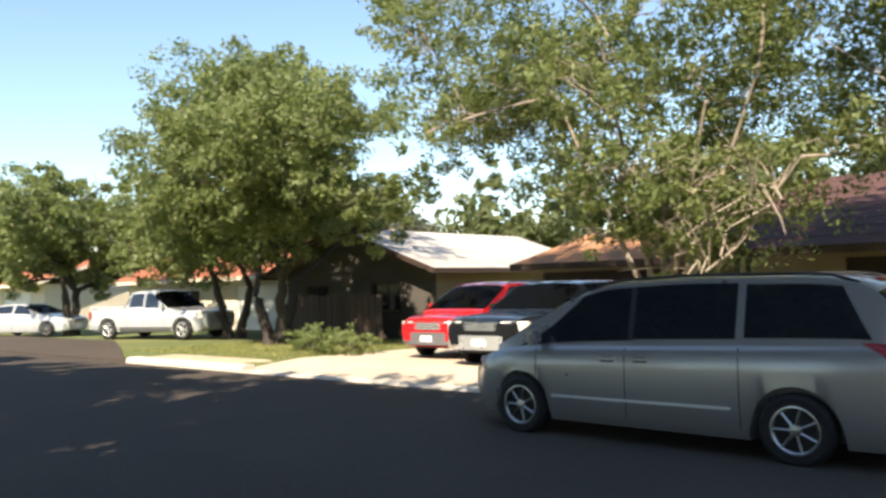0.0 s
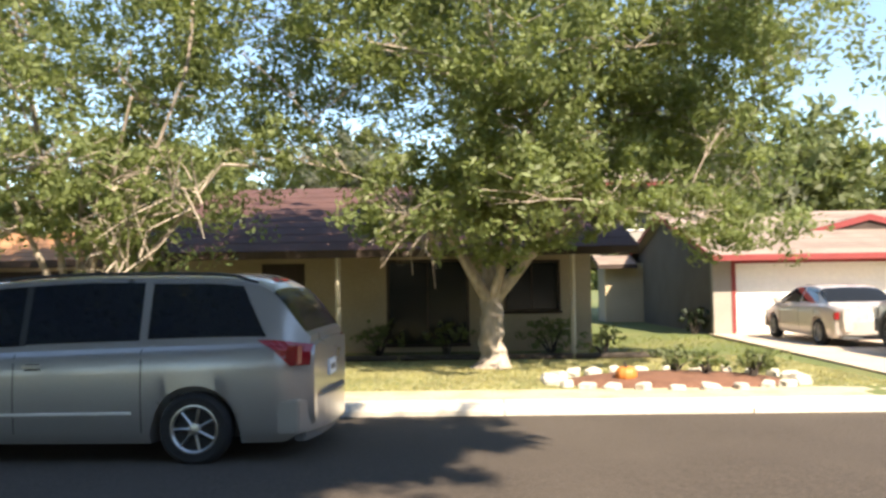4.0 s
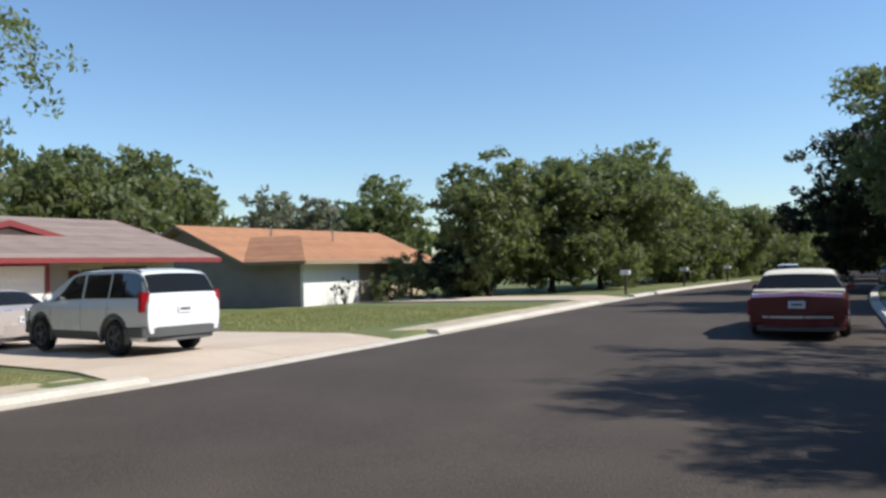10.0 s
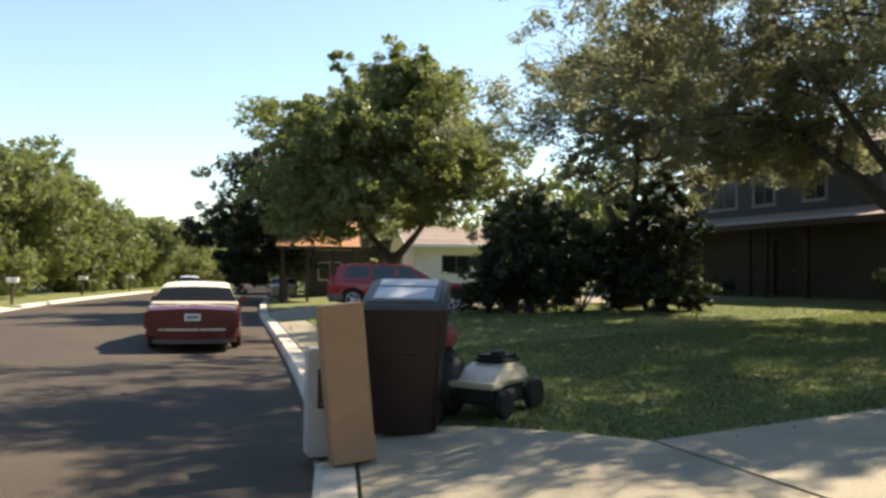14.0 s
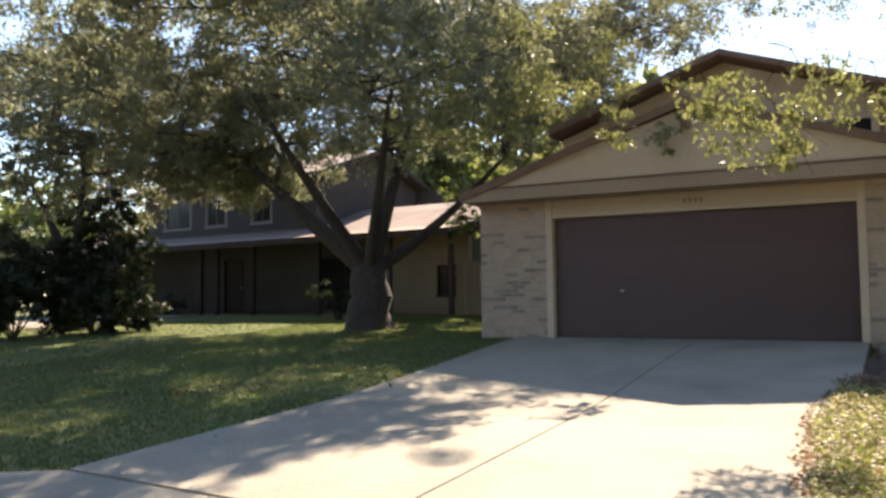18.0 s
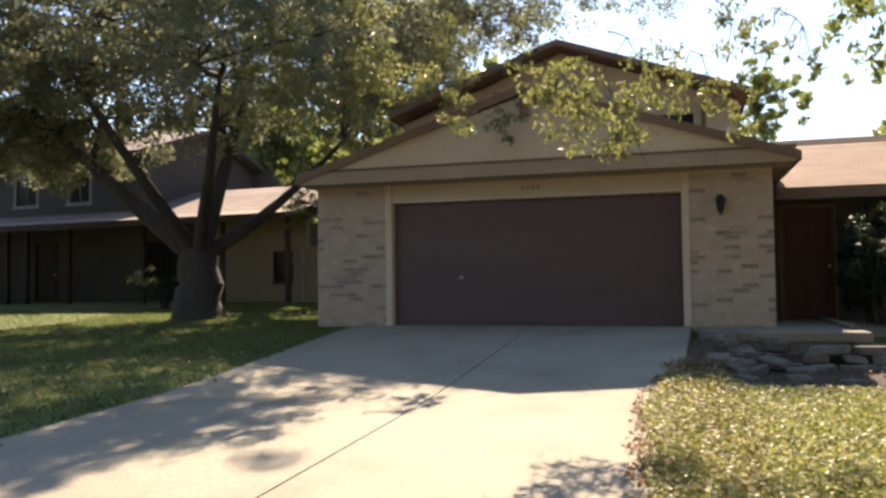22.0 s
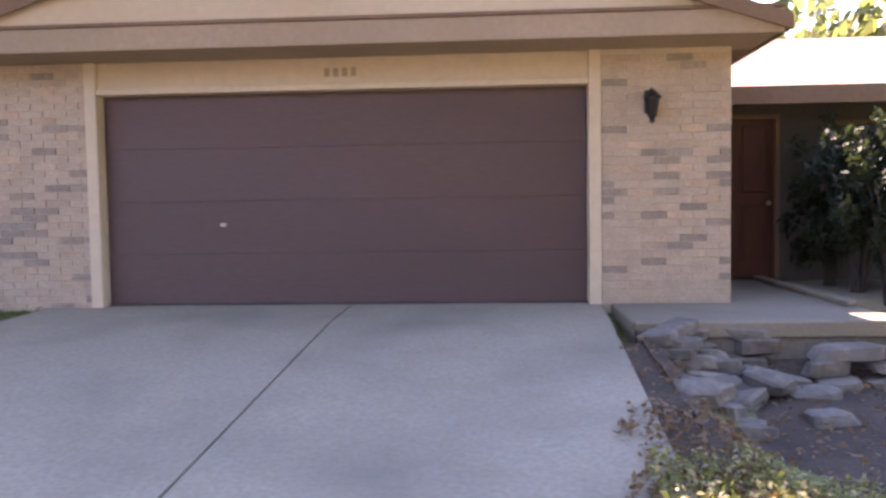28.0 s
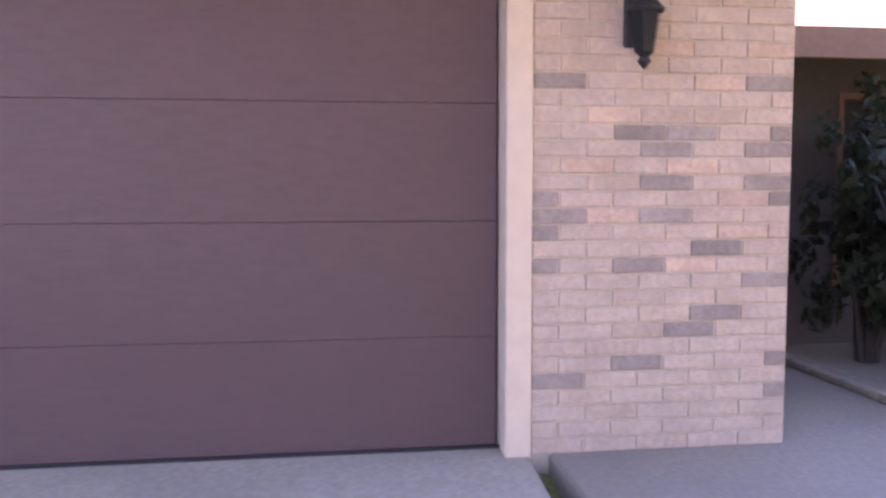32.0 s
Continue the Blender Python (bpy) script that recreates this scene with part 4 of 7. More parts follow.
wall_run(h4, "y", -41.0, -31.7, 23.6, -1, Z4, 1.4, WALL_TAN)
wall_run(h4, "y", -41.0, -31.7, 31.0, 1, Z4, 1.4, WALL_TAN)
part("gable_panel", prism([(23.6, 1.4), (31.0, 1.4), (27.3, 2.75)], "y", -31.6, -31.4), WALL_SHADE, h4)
gable_roof(h4, 22.9, 31.7, -41.5, -30.8, 1.4, 2.95, "y", SHINGLE_PALE, WALL_TAN, DARKWOOD, 8)
h5 = thing("house", "pale house with a white garage door behind trees", "house")
wall_run(h5, "x", 33.5, 48.0, -34.0, 1, Z4, 1.5, WALL_CREAM, [(34.5, 38.0, Z4 + 0.1, 1.1), (41.0, 43.0, 0.0, 1.0)])
garage_door(h5, 34.5, 38.0, -34.05, 1, Z4 + 0.1, 1.1, WHITE, 4, 3)
window(h5, "x", 41.0, 43.0, -34.0, 1, 0.0, 1.0, WHITE, 2)
wall_run(h5, "y", -44.0, -34.2, 33.5, -1, Z4, 1.5, WALL_CREAM)
gable_roof(h5, 32.8, 49.0, -45.0, -33.2, 1.5, 3.6, "x", SHINGLE_RED, WALL_CREAM, WALL_CREAM, 8)
h6 = thing("house", "far low house with a pale wall and red roof", "house")
wall_run(h6, "x", 54.0, 70.0, -32.0, 1, Z4, 1.6, WALL_CREAM, [(56.0, 60.0, Z4 + 0.1, 1.2), (63, 65, 0, 1.1)])
garage_door(h6, 56.0, 60.0, -32.05, 1, Z4 + 0.1, 1.2, WHITE, 4, 3)
window(h6, "x", 63, 65, -32.0, 1, 0, 1.1, WHITE, 2)
wall_run(h6, "y", -42.0, -32.2, 54.0, -1, Z4, 1.6, WALL_CREAM)
gable_roof(h6, 53.2, 71, -43.0, -31.0, 1.6, 3.6, "x", SHINGLE_RED, WALL_CREAM, WALL_CREAM, 8)
# West along the near side: orange roof with a carport, a white house behind the red truck.
h7 = thing("house", "house with an orange shingle roof over a dark carport", "house")
# The shade under the carport is put into this wall's colour.
wall_run(h7, "y", -14.0, -11.0, -42.0, 1, -0.7, 2.2, WALL_SHADE, [(-13.2, -11.8, 0.4, 1.5)])
window(h7, "y", -13.2, -11.8, -42.0, 1, 0.4, 1.5, WHITE, 2)
wall_run(h7, "x", -50.0, -42.2, -14.0, -1, -0.7, 2.2, WALL_TAN)
gable_roof(h7, -51.0, -34.5, -15.2, -10.9, 2.2, 4.6, "y", SHINGLE_ORANGE, WALL_TAN, DARKWOOD, 8)
part("back_wall", box(-50, -42.2, -11.2, -11.0, -0.7, 2.2), WALL_TAN, h7)
for py in (-14.9, -13.6, -12.3, -11.2):
    porch_post(h7, -35.2, py, -0.75, 2.2, DARKWOOD, 0.08)
h8 = thing("house", "white weatherboard house beyond the parked truck", "house")
wall_run(h8, "y", -7.4, -3.2, -40.0, 1, -0.4, 2.6, WHITE, [(-5.9, -4.1, 0.9, 2.0)])
for a in (-5.9,):
    window(h8, "y", a, a + 1.8, -40.0, 1, 0.9, 2.0, WALL_GREY, 2)
for k in range(12):
    part("weatherboard", box(-39.998, -39.975, -7.4, -3.2, -0.2 + k * 0.085, -0.125 + k * 0.085, 0.003), WHITE, h8)
wall_run(h8, "x", -50.0, -40.2, -7.4, -1, -0.4, 2.6, WHITE)
gable_roof(h8, -51.0, -39.2, -8.2, -2.4, 2.6, 4.0, "y", SHINGLE_GREY, WHITE, WHITE, 8)
# Rear walls that close the houses.
for hs, x0, x1, y, z0, z1, wm in ((hw, -30.0, -6.75, 16.0, -0.3, 2.72, WALL_SHADE), (h1, 3.6, 13.4, -41.2, Z1, 1.45, WALL_DIM), (h1, 14.2, 20.4, -36.2, Z1, 1.45, WALL_TAN), (h2, -12.2, 0.8, -47.2, Z2, 1.3, WALL_GREY), (h2, -3.6, 0.7, -50.2, 1.9, 4.75, WALL_GREY),
                                  (h3, -37.0, -20.9, -52.2, Z3, 1.2, WALL_TAN), (h4, 23.6, 31.0, -41.2, Z4, 1.4, WALL_TAN), (h5, 33.5, 48.0, -44.2, Z4, 1.5, WALL_CREAM), (h6, 54.0, 70.0, -42.2, Z4, 1.6, WALL_CREAM)):
    part("back_wall", box(x0, x1, y, y + 0.18, z0, z1), wm, hs)
wall_run(hw, "x", -24.5, -12.5, 15.9, 1, 2.8, 5.4, WALL_SHADE)
wall_run(h3, "y", -52.0, -43.2, -37.0, -1, Z3, 1.2, WALL_TAN)
wall_run(h5, "y", -44.0, -34.2, 48.0, 1, Z4, 1.5, WALL_CREAM)
wall_run(h6, "y", -42.0, -32.2, 70.0, 1, Z4, 1.6, WALL_CREAM)

# ---- trees and shrubs ----


def leaf_cloud(rng, blobs, per, size, droop=0.3, cluster=45):
    """Small folded leaves in clumps. blobs: rows of x, y, z, rx, ry, rz. Returns verts and faces."""
    cs, ns = [], []
    for x, y, z, rx, ry, rz in blobs:
        n = int(per * (rx * ry * rz) ** (2 / 3))
        d = rng.normal(size=(n, 3))
        d /= np.linalg.norm(d, axis=1)[:, None]
        # leaves gather in sprays towards the outside of the clump
        spray = rng.normal(size=(max(6, n // cluster), 3))
        spray /= np.linalg.norm(spray, axis=1)[:, None]
        spray *= (0.45 + 0.6 * rng.random(len(spray)))[:, None]
        pick = spray[rng.integers(len(spray), size=n)]
        p = (pick + d * (0.26 * rng.random(n) ** 0.5)[:, None]) * (rx, ry, rz)
        cs.append(p + (x, y, z))
        ns.append(p / np.array((rx, ry, rz)) + rng.normal(size=(n, 3)) * 0.9)
    c, nrm = np.concatenate(cs), np.concatenate(ns)
    n = len(c)
    nrm /= np.linalg.norm(nrm, axis=1)[:, None] + 1e-6
    a = np.cross(nrm, rng.normal(size=(n, 3)))
    a[:, 2] -= droop
    a /= np.linalg.norm(a, axis=1)[:, None] + 1e-6
    b = np.cross(nrm, a)
    b /= np.linalg.norm(b, axis=1)[:, None] + 1e-6
    s = (size * (0.6 + 0.8 * rng.random(n)))[:, None]
    v = np.stack([c - a * s, c + b * s * 0.42, c + a * s, c - b * s * 0.42 + nrm * s * 0.15], 1).reshape(-1, 3)
    return v, np.arange(4 * n).reshape(-1, 4)


def tree(label, x, y, blobs, trunk, fork, bark, leaf, per=260, size=0.1, seed=0, lean=(0, 0), stems=1, flare=1.6, parent_name="tree", limbs=(), z=None, cluster=45, twigs=7, every=1, at=None):
    """A tree: a flared trunk, limbs that run to the clumps, twigs, and a crown of leaves. trunk: radius; fork: height of the fork."""
    rng = np.random.default_rng(seed)
    wx, wy = moved(at, x, y) if at else (x, y)
    z0 = float(land(wx, wy)) - 0.08 if z is None else z
    t = thing(parent_name, label, parent_name, at @ pose(x, y, z0) if at else pose(x, y, z0))
    bm = bmesh.new()
    tops = []
    for s in range(stems):
        a = 2 * math.pi * s / stems + seed
        off = 0.0 if stems == 1 else trunk * 1.1
        base = Vector((off * math.cos(a), off * math.sin(a), 0))
        top = Vector((lean[0] + off * 3.2 * math.cos(a), lean[1] + off * 3.2 * math.sin(a), fork * (0.9 + 0.2 * rng.random())))
        pts, rad = [], []
        for k in range(9):
            u = k / 8
            p = base.lerp(top, u) + Vector((rng.normal() * 0.03, rng.normal() * 0.03, 0)) * (1 if 0 < k else 0)
            pts.append(p)
            rad.append(trunk * (1 + (flare - 1) * max(0, 1 - u * 4.5) ** 1.5) * (1 - 0.28 * u))
        tube(pts, rad, 12, bm)
        tops.append((top, trunk * 0.7))
    part("trunk", bm, bark, t, smooth=True)
    for ex, ey, ez, r_ in limbs:
        a0, a2 = tops[0][0] - Vector((0, 0, fork * 0.12)), Vector((ex, ey, ez))
        a1 = a0.lerp(a2, 0.45) + Vector((0, 0, -0.12 * (a2 - a0).length * rng.random()))
        lp = [a0 * (1 - u) ** 2 + a1 * 2 * u * (1 - u) + a2 * u * u for u in [w / 7 for w in range(8)]]
        part("limb", tube(lp, [r_ * (1 - 0.78 * u) for u in [w / 7 for w in range(8)]], 10), bark, t, smooth=True)
        tops += [(lp[-1], r_ * 0.3), (lp[5], r_ * 0.4), (lp[3], r_ * 0.5)]
    bl = sorted(blobs, key=lambda b_: (b_[0] ** 2 + b_[1] ** 2))
    made = []
    for i, (bx_, by_, bz_, rx, ry, rz) in enumerate(bl):
        if i % every:
            continue
        end = Vector((bx_, by_, bz_ - 0.2 * rz))
        cand = [(p, r) for p, r in tops] + [(p, r) for p, r in made if p.z < end.z + 0.5 and (p - end).length < (tops[0][0] - end).length * 0.8]
        st, r0 = min(cand, key=lambda c: (c[0] - end).length + (0 if len(made) < 4 else 0.3))
        r0 = min(r0 * 0.75, trunk * 0.55)
        mid = st.lerp(end, 0.5) + Vector((rng.normal() * 0.25, rng.normal() * 0.25, 0.12 * (end - st).length * rng.random()))
        pts = [(st * (1 - u) ** 2 + mid * 2 * u * (1 - u) + end * u * u) for u in (0, 0.2, 0.4, 0.6, 0.8, 1)]
        limb_bm = tube(pts, [r0 * (1 - 0.72 * u) + 0.012 for u in (0, 0.2, 0.4, 0.6, 0.8, 1)], 7)
        for k in range(twigs):
            d = Vector(rng.normal(size=3))
            d.normalize()
            tip = end + Vector((d.x * rx, d.y * ry, abs(d.z) * rz * 0.8)) * 0.85
            st2 = pts[int(rng.integers(3, 6))]
            tube([st2, st2.lerp(tip, 0.5) + Vector(rng.normal(size=3)) * 0.12, tip], [r0 * 0.28 + 0.008, r0 * 0.16 + 0.006, 0.005], 5, limb_bm)
        part("limb", limb_bm, bark, t, smooth=True)
        made += [(pts[2], r0 * 0.75), (pts[3], r0 * 0.6)]
    v, f = leaf_cloud(rng, bl, per, size, 0.3, cluster)
    raw("crown", v, f, leaf, t)
    return t


def crown_blobs(seed, n, centre, radii, blob, lo=None):
    """Clumps spread through a crown: uneven, with gaps."""
    rng = np.random.default_rng(seed)
    out = []
    while len(out) < n:
        d = rng.normal(size=3)
        d /= np.linalg.norm(d)
        p = d * np.array(radii) * (0.4 + 0.58 * rng.random()) + centre
        if lo is not None and p[2] < lo:
            continue
        s = blob * (0.65 + 0.7 * rng.random())
        out.append((p[0], p[1], p[2], s, s, s * 0.72))
    return out


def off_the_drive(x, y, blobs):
    """Keeps the drive lit: clumps that would shade it are set back over the roof instead."""
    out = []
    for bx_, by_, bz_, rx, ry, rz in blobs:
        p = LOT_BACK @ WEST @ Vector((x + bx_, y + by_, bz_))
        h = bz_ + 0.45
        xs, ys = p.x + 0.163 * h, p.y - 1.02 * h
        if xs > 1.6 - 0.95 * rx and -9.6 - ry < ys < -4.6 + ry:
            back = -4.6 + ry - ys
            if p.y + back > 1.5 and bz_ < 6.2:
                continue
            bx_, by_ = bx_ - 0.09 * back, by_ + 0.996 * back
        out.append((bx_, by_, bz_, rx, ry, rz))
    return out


# Clusters 33, 96, 98 and 198 lie out of view, added to cast shade.
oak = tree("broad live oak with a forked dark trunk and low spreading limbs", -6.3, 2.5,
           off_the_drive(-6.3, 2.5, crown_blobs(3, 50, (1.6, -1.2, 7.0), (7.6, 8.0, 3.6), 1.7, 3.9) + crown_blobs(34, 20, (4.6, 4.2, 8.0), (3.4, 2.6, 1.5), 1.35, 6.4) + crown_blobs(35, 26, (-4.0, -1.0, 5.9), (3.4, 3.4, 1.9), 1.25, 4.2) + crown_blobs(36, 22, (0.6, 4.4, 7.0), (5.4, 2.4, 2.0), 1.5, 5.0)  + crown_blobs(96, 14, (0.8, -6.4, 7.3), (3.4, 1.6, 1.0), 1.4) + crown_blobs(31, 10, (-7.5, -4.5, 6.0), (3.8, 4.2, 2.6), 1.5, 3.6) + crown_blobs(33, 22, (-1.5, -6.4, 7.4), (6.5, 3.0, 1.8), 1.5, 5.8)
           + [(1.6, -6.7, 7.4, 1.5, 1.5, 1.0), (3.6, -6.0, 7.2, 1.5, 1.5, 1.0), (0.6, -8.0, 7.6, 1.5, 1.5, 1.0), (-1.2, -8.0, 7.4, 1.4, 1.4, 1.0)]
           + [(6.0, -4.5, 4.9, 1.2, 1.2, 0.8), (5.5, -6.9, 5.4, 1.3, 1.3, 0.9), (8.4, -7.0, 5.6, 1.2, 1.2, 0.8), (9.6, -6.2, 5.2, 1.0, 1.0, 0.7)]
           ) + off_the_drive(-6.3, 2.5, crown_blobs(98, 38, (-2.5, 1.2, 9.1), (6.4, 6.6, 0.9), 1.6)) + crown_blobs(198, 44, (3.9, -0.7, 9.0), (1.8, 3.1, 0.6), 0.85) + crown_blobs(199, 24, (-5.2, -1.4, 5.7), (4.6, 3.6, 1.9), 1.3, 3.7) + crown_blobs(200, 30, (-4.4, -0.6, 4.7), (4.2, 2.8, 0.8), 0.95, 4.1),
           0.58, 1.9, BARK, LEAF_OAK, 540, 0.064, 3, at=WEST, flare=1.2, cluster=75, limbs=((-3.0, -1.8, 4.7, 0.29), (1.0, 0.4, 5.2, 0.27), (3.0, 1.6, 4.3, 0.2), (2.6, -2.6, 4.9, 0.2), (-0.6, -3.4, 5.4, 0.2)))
# Sprays hung from the oak over the drive, placed to fit the camera's view and to leave the drive lit, each on a fine
# crooked twig.
rng_ = np.random.default_rng(77)
SPRAYS = [(10.75, -7, 2.5, 0.55, 0.4, 0.42), (10.2, -7.3, 3, 0.45, 0.4, 0.35), (7.4, -2.2, 4.2, 0.44, 0.38, 0.38), (12.2, -6.6, 3.3, 0.42, 0.35, 0.35), (10.6, 0, 6.1, 0.62, 0.5, 0.44), (7, -4.8, 4.2, 0.49, 0.43, 0.37), (12.9, -6.9, 2.85, 0.22, 0.2, 0.25), (6, -5.6, 4.4, 0.57, 0.45, 0.4), (6.6, 2.2, 8.5, 0.53, 0.45, 0.38), (6.7, -0.8, 5.7, 0.53, 0.45, 0.38), (6.7, -4.3, 5.2, 0.53, 0.45, 0.38), (8.4, 1.2, 7.5, 0.53, 0.45, 0.38)]
SPRAYS += [(7.3, 1.4, 7.8, 0.53, 0.45, 0.38), (6.2, 1.5, 8, 0.53, 0.45, 0.38), (10.1, 0.6, 6.7, 0.53, 0.45, 0.38), (8.9, 0.8, 7, 0.53, 0.45, 0.38), (7.8, 0.9, 7.2, 0.53, 0.45, 0.38), (11.8, 1.5, 7.6, 0.53, 0.45, 0.38), (10.2, 3.4, 9.7, 0.53, 0.45, 0.38), (9.4, 0.4, 6.4, 0.53, 0.45, 0.38), (13.4, 0.9, 6.8, 0.53, 0.45, 0.38), (8.6, -3, 3.4, 0.5, 0.44, 0.35), (6.9, -1.5, 5, 0.69, 0.56, 0.44), (6.7, -4.4, 4.2, 0.68, 0.57, 0.4)]
SPRAYS += [(11.1, -7, 2.25, 0.35, 0.3, 0.3), (10.4, -7, 2.8, 0.5, 0.4, 0.4), (11.35, -7, 2.85, 0.5, 0.4, 0.38), (6.9, -4.7, 3.6, 0.57, 0.45, 0.4), (6.8, -3.1, 4.3, 0.62, 0.5, 0.44), (6.1, -4.7, 3.8, 0.62, 0.45, 0.45), (5.1, -4.6, 4.1, 0.57, 0.45, 0.45), (4.4, -4.4, 3.7, 0.45, 0.45, 0.34), (12, -6.8, 2.6, 0.35, 0.3, 0.35), (8.3, -4.3, 3.2, 0.3, 0.3, 0.3), (8.1, -4.2, 3.5, 0.35, 0.3, 0.25)]
for k, (sx, sy, sz, r1, r2, r3) in enumerate(SPRAYS):
    a_ = Vector((sx - 0.35 - 0.3 * rng_.random(), sy + 0.3 * rng_.random(), sz + 0.45 + 0.3 * rng_.random()))
    tp = [a_.lerp(Vector((sx, sy, sz - 0.1)), u) + Vector(rng_.normal(size=3)) * 0.06 + Vector((0, 0, 0.25 * math.sin(u * 3.1))) for u in (0, 0.2, 0.4, 0.6, 0.8, 1)]
    tw = tube(tp, [0.009, 0.008, 0.007, 0.006, 0.004, 0.002], 5)
    for j in range(6):
        e_ = tp[3 + j % 3] + Vector(rng_.normal(size=3)) * 0.26
        tube([tp[2 + j % 3], tp[2 + j % 3].lerp(e_, 0.5) + Vector(rng_.normal(size=3)) * 0.04, e_], [0.006, 0.004, 0.002], 4, tw)
    part("hanging_twig", tw, BARK, oak)
v_, f_ = leaf_cloud(rng_, SPRAYS, 2600, 0.036, 0.8, 20)
raw("leaf_spray", v_, f_, LEAF_SPRAY, oak, "sunlit hanging sprays of leaves")
# Clusters 95, 201 and 202 are unseen, added to shade road and van.
street_tree = tree("leafy street tree at the edge of the east lawn", 10.6, -6.2, crown_blobs(5, 74, (-0.4, -1.2, 8.4), (5.4, 5.2, 4.8), 1.6, 3.0) + [(-5.6, -4.2, 9.0, 1.4, 1.4, 1.0), (-4.9, -5.6, 9.2, 1.4, 1.4, 1.0), (-5.4, -6.8, 9.0, 1.3, 1.3, 0.9)] + crown_blobs(95, 26, (-1.2, -5.6, 8.6), (4.2, 2.4, 1.6), 1.5) + crown_blobs(201, 30, (-6.4, -4.7, 10.2), (3.4, 1.7, 0.8), 1.1) + crown_blobs(202, 22, (-6.0, -2.9, 10.0), (2.4, 2.2, 0.8), 1.2), 0.28, 2.6, BARK, LEAF_OAK, 520, 0.14, 5, twigs=2, every=2)
SPRAYS_EAST = [(-3.85, 0.3, 3.4, 0.35, 0.3, 0.35), (-3.6, 0.6, 3.8, 0.45, 0.4, 0.4), (-3.4, 0.2, 3.1, 0.3, 0.3, 0.3), (-4.4, 0.2, 3.75, 0.2, 0.2, 0.16), (-4.0, 0.4, 4.2, 0.45, 0.4, 0.35), (-3.4, 0.5, 4.4, 0.55, 0.5, 0.4), (-3.2, 0.8, 3.7, 0.4, 0.4, 0.4), (-3.0, 0.4, 3.2, 0.35, 0.35, 0.4), (-2.9, 0.6, 4.1, 0.5, 0.4, 0.5), (-3.7, 0.4, 3.1, 0.2, 0.2, 0.25)]
# Turned with WEST so these sprays keep their place in the camera's view.
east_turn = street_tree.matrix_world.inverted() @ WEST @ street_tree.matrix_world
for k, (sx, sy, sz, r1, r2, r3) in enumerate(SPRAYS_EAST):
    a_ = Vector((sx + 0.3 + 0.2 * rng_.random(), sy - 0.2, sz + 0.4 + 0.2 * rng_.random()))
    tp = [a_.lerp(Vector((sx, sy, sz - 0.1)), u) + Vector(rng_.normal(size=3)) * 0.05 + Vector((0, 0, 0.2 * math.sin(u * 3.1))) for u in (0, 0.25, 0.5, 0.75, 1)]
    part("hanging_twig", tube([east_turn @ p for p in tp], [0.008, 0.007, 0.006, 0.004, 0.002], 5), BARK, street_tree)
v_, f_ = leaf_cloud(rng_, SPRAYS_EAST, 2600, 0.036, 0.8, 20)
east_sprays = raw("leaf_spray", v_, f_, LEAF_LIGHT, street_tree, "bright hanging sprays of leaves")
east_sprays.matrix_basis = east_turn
# Two trees out of view, set by the shade they cast on the street.
tree("leafy tree shading the street", 18.5, -6.0, crown_blobs(6, 64, (0, -1.0, 8.4), (5.4, 5.2, 4.6), 1.7, 3.4), 0.3, 2.6, BARK, LEAF_OAK, 420, 0.18, 6, twigs=2, every=2)
tree("leafy tree shading the street", 26.5, -7.5, crown_blobs(16, 36, (0, -1.0, 7.4), (5.0, 5.0, 4.0), 1.7, 3.4), 0.3, 2.6, BARK, LEAF_OAK, 260, 0.19, 16, twigs=2, every=2)
t3 = tree("pale-trunked spreading tree with a flared base on the lawn", 6.0, -27.1, crown_blobs(7, 66, (-0.3, 1.2, 6.6), (5.0, 4.4, 4.6), 1.25, 2.5) + crown_blobs(37, 26, (-3.8, 0.2, 5.2), (2.0, 2.6, 3.0), 1.1, 2.6) + crown_blobs(77, 30, (-0.3, 1.2, 2.9), (3.8, 2.8, 0.9), 0.85, 2.1), 0.25, 1.4, PALEBARK, LEAF_LIGHT, 960, 0.062, 7, flare=1.75, limbs=((0.9, 0.4, 2.9, 0.14), (-1.3, 0.2, 2.8, 0.15), (0.1, -0.6, 3.4, 0.16), (-0.5, 0.9, 3.1, 0.11)))
t2 = tree("tall thin-crowned tree with bare pale limbs", 13.1, -26.3, crown_blobs(8, 62, (0.0, 0.4, 6.2), (5.8, 4.0, 4.4), 1.2, 2.4) + crown_blobs(38, 24, (-0.5, 0.5, 3.0), (2.3, 1.8, 1.5), 0.8, 1.3) + crown_blobs(39, 14, (4.6, 0.3, 6.2), (2.6, 2.2, 2.6), 1.2, 3.4) + crown_blobs(139, 9, (-2.6, 0.6, 6.8), (2.8, 2.4, 2.4), 1.1, 4.0), 0.11, 1.0, PALEBARK, LEAF_LIGHT, 860, 0.06, 8, stems=3, limbs=((-2.4, 1.7, 4.9, 0.08), (-2.9, 1.5, 3.5, 0.07), (-1.6, 1.8, 4.5, 0.08), (-0.8, 1.7, 3.8, 0.06), (-2.0, 1.9, 2.9, 0.05), (1.4, 1.4, 5.2, 0.07), (0.4, 1.6, 6.4, 0.07)))
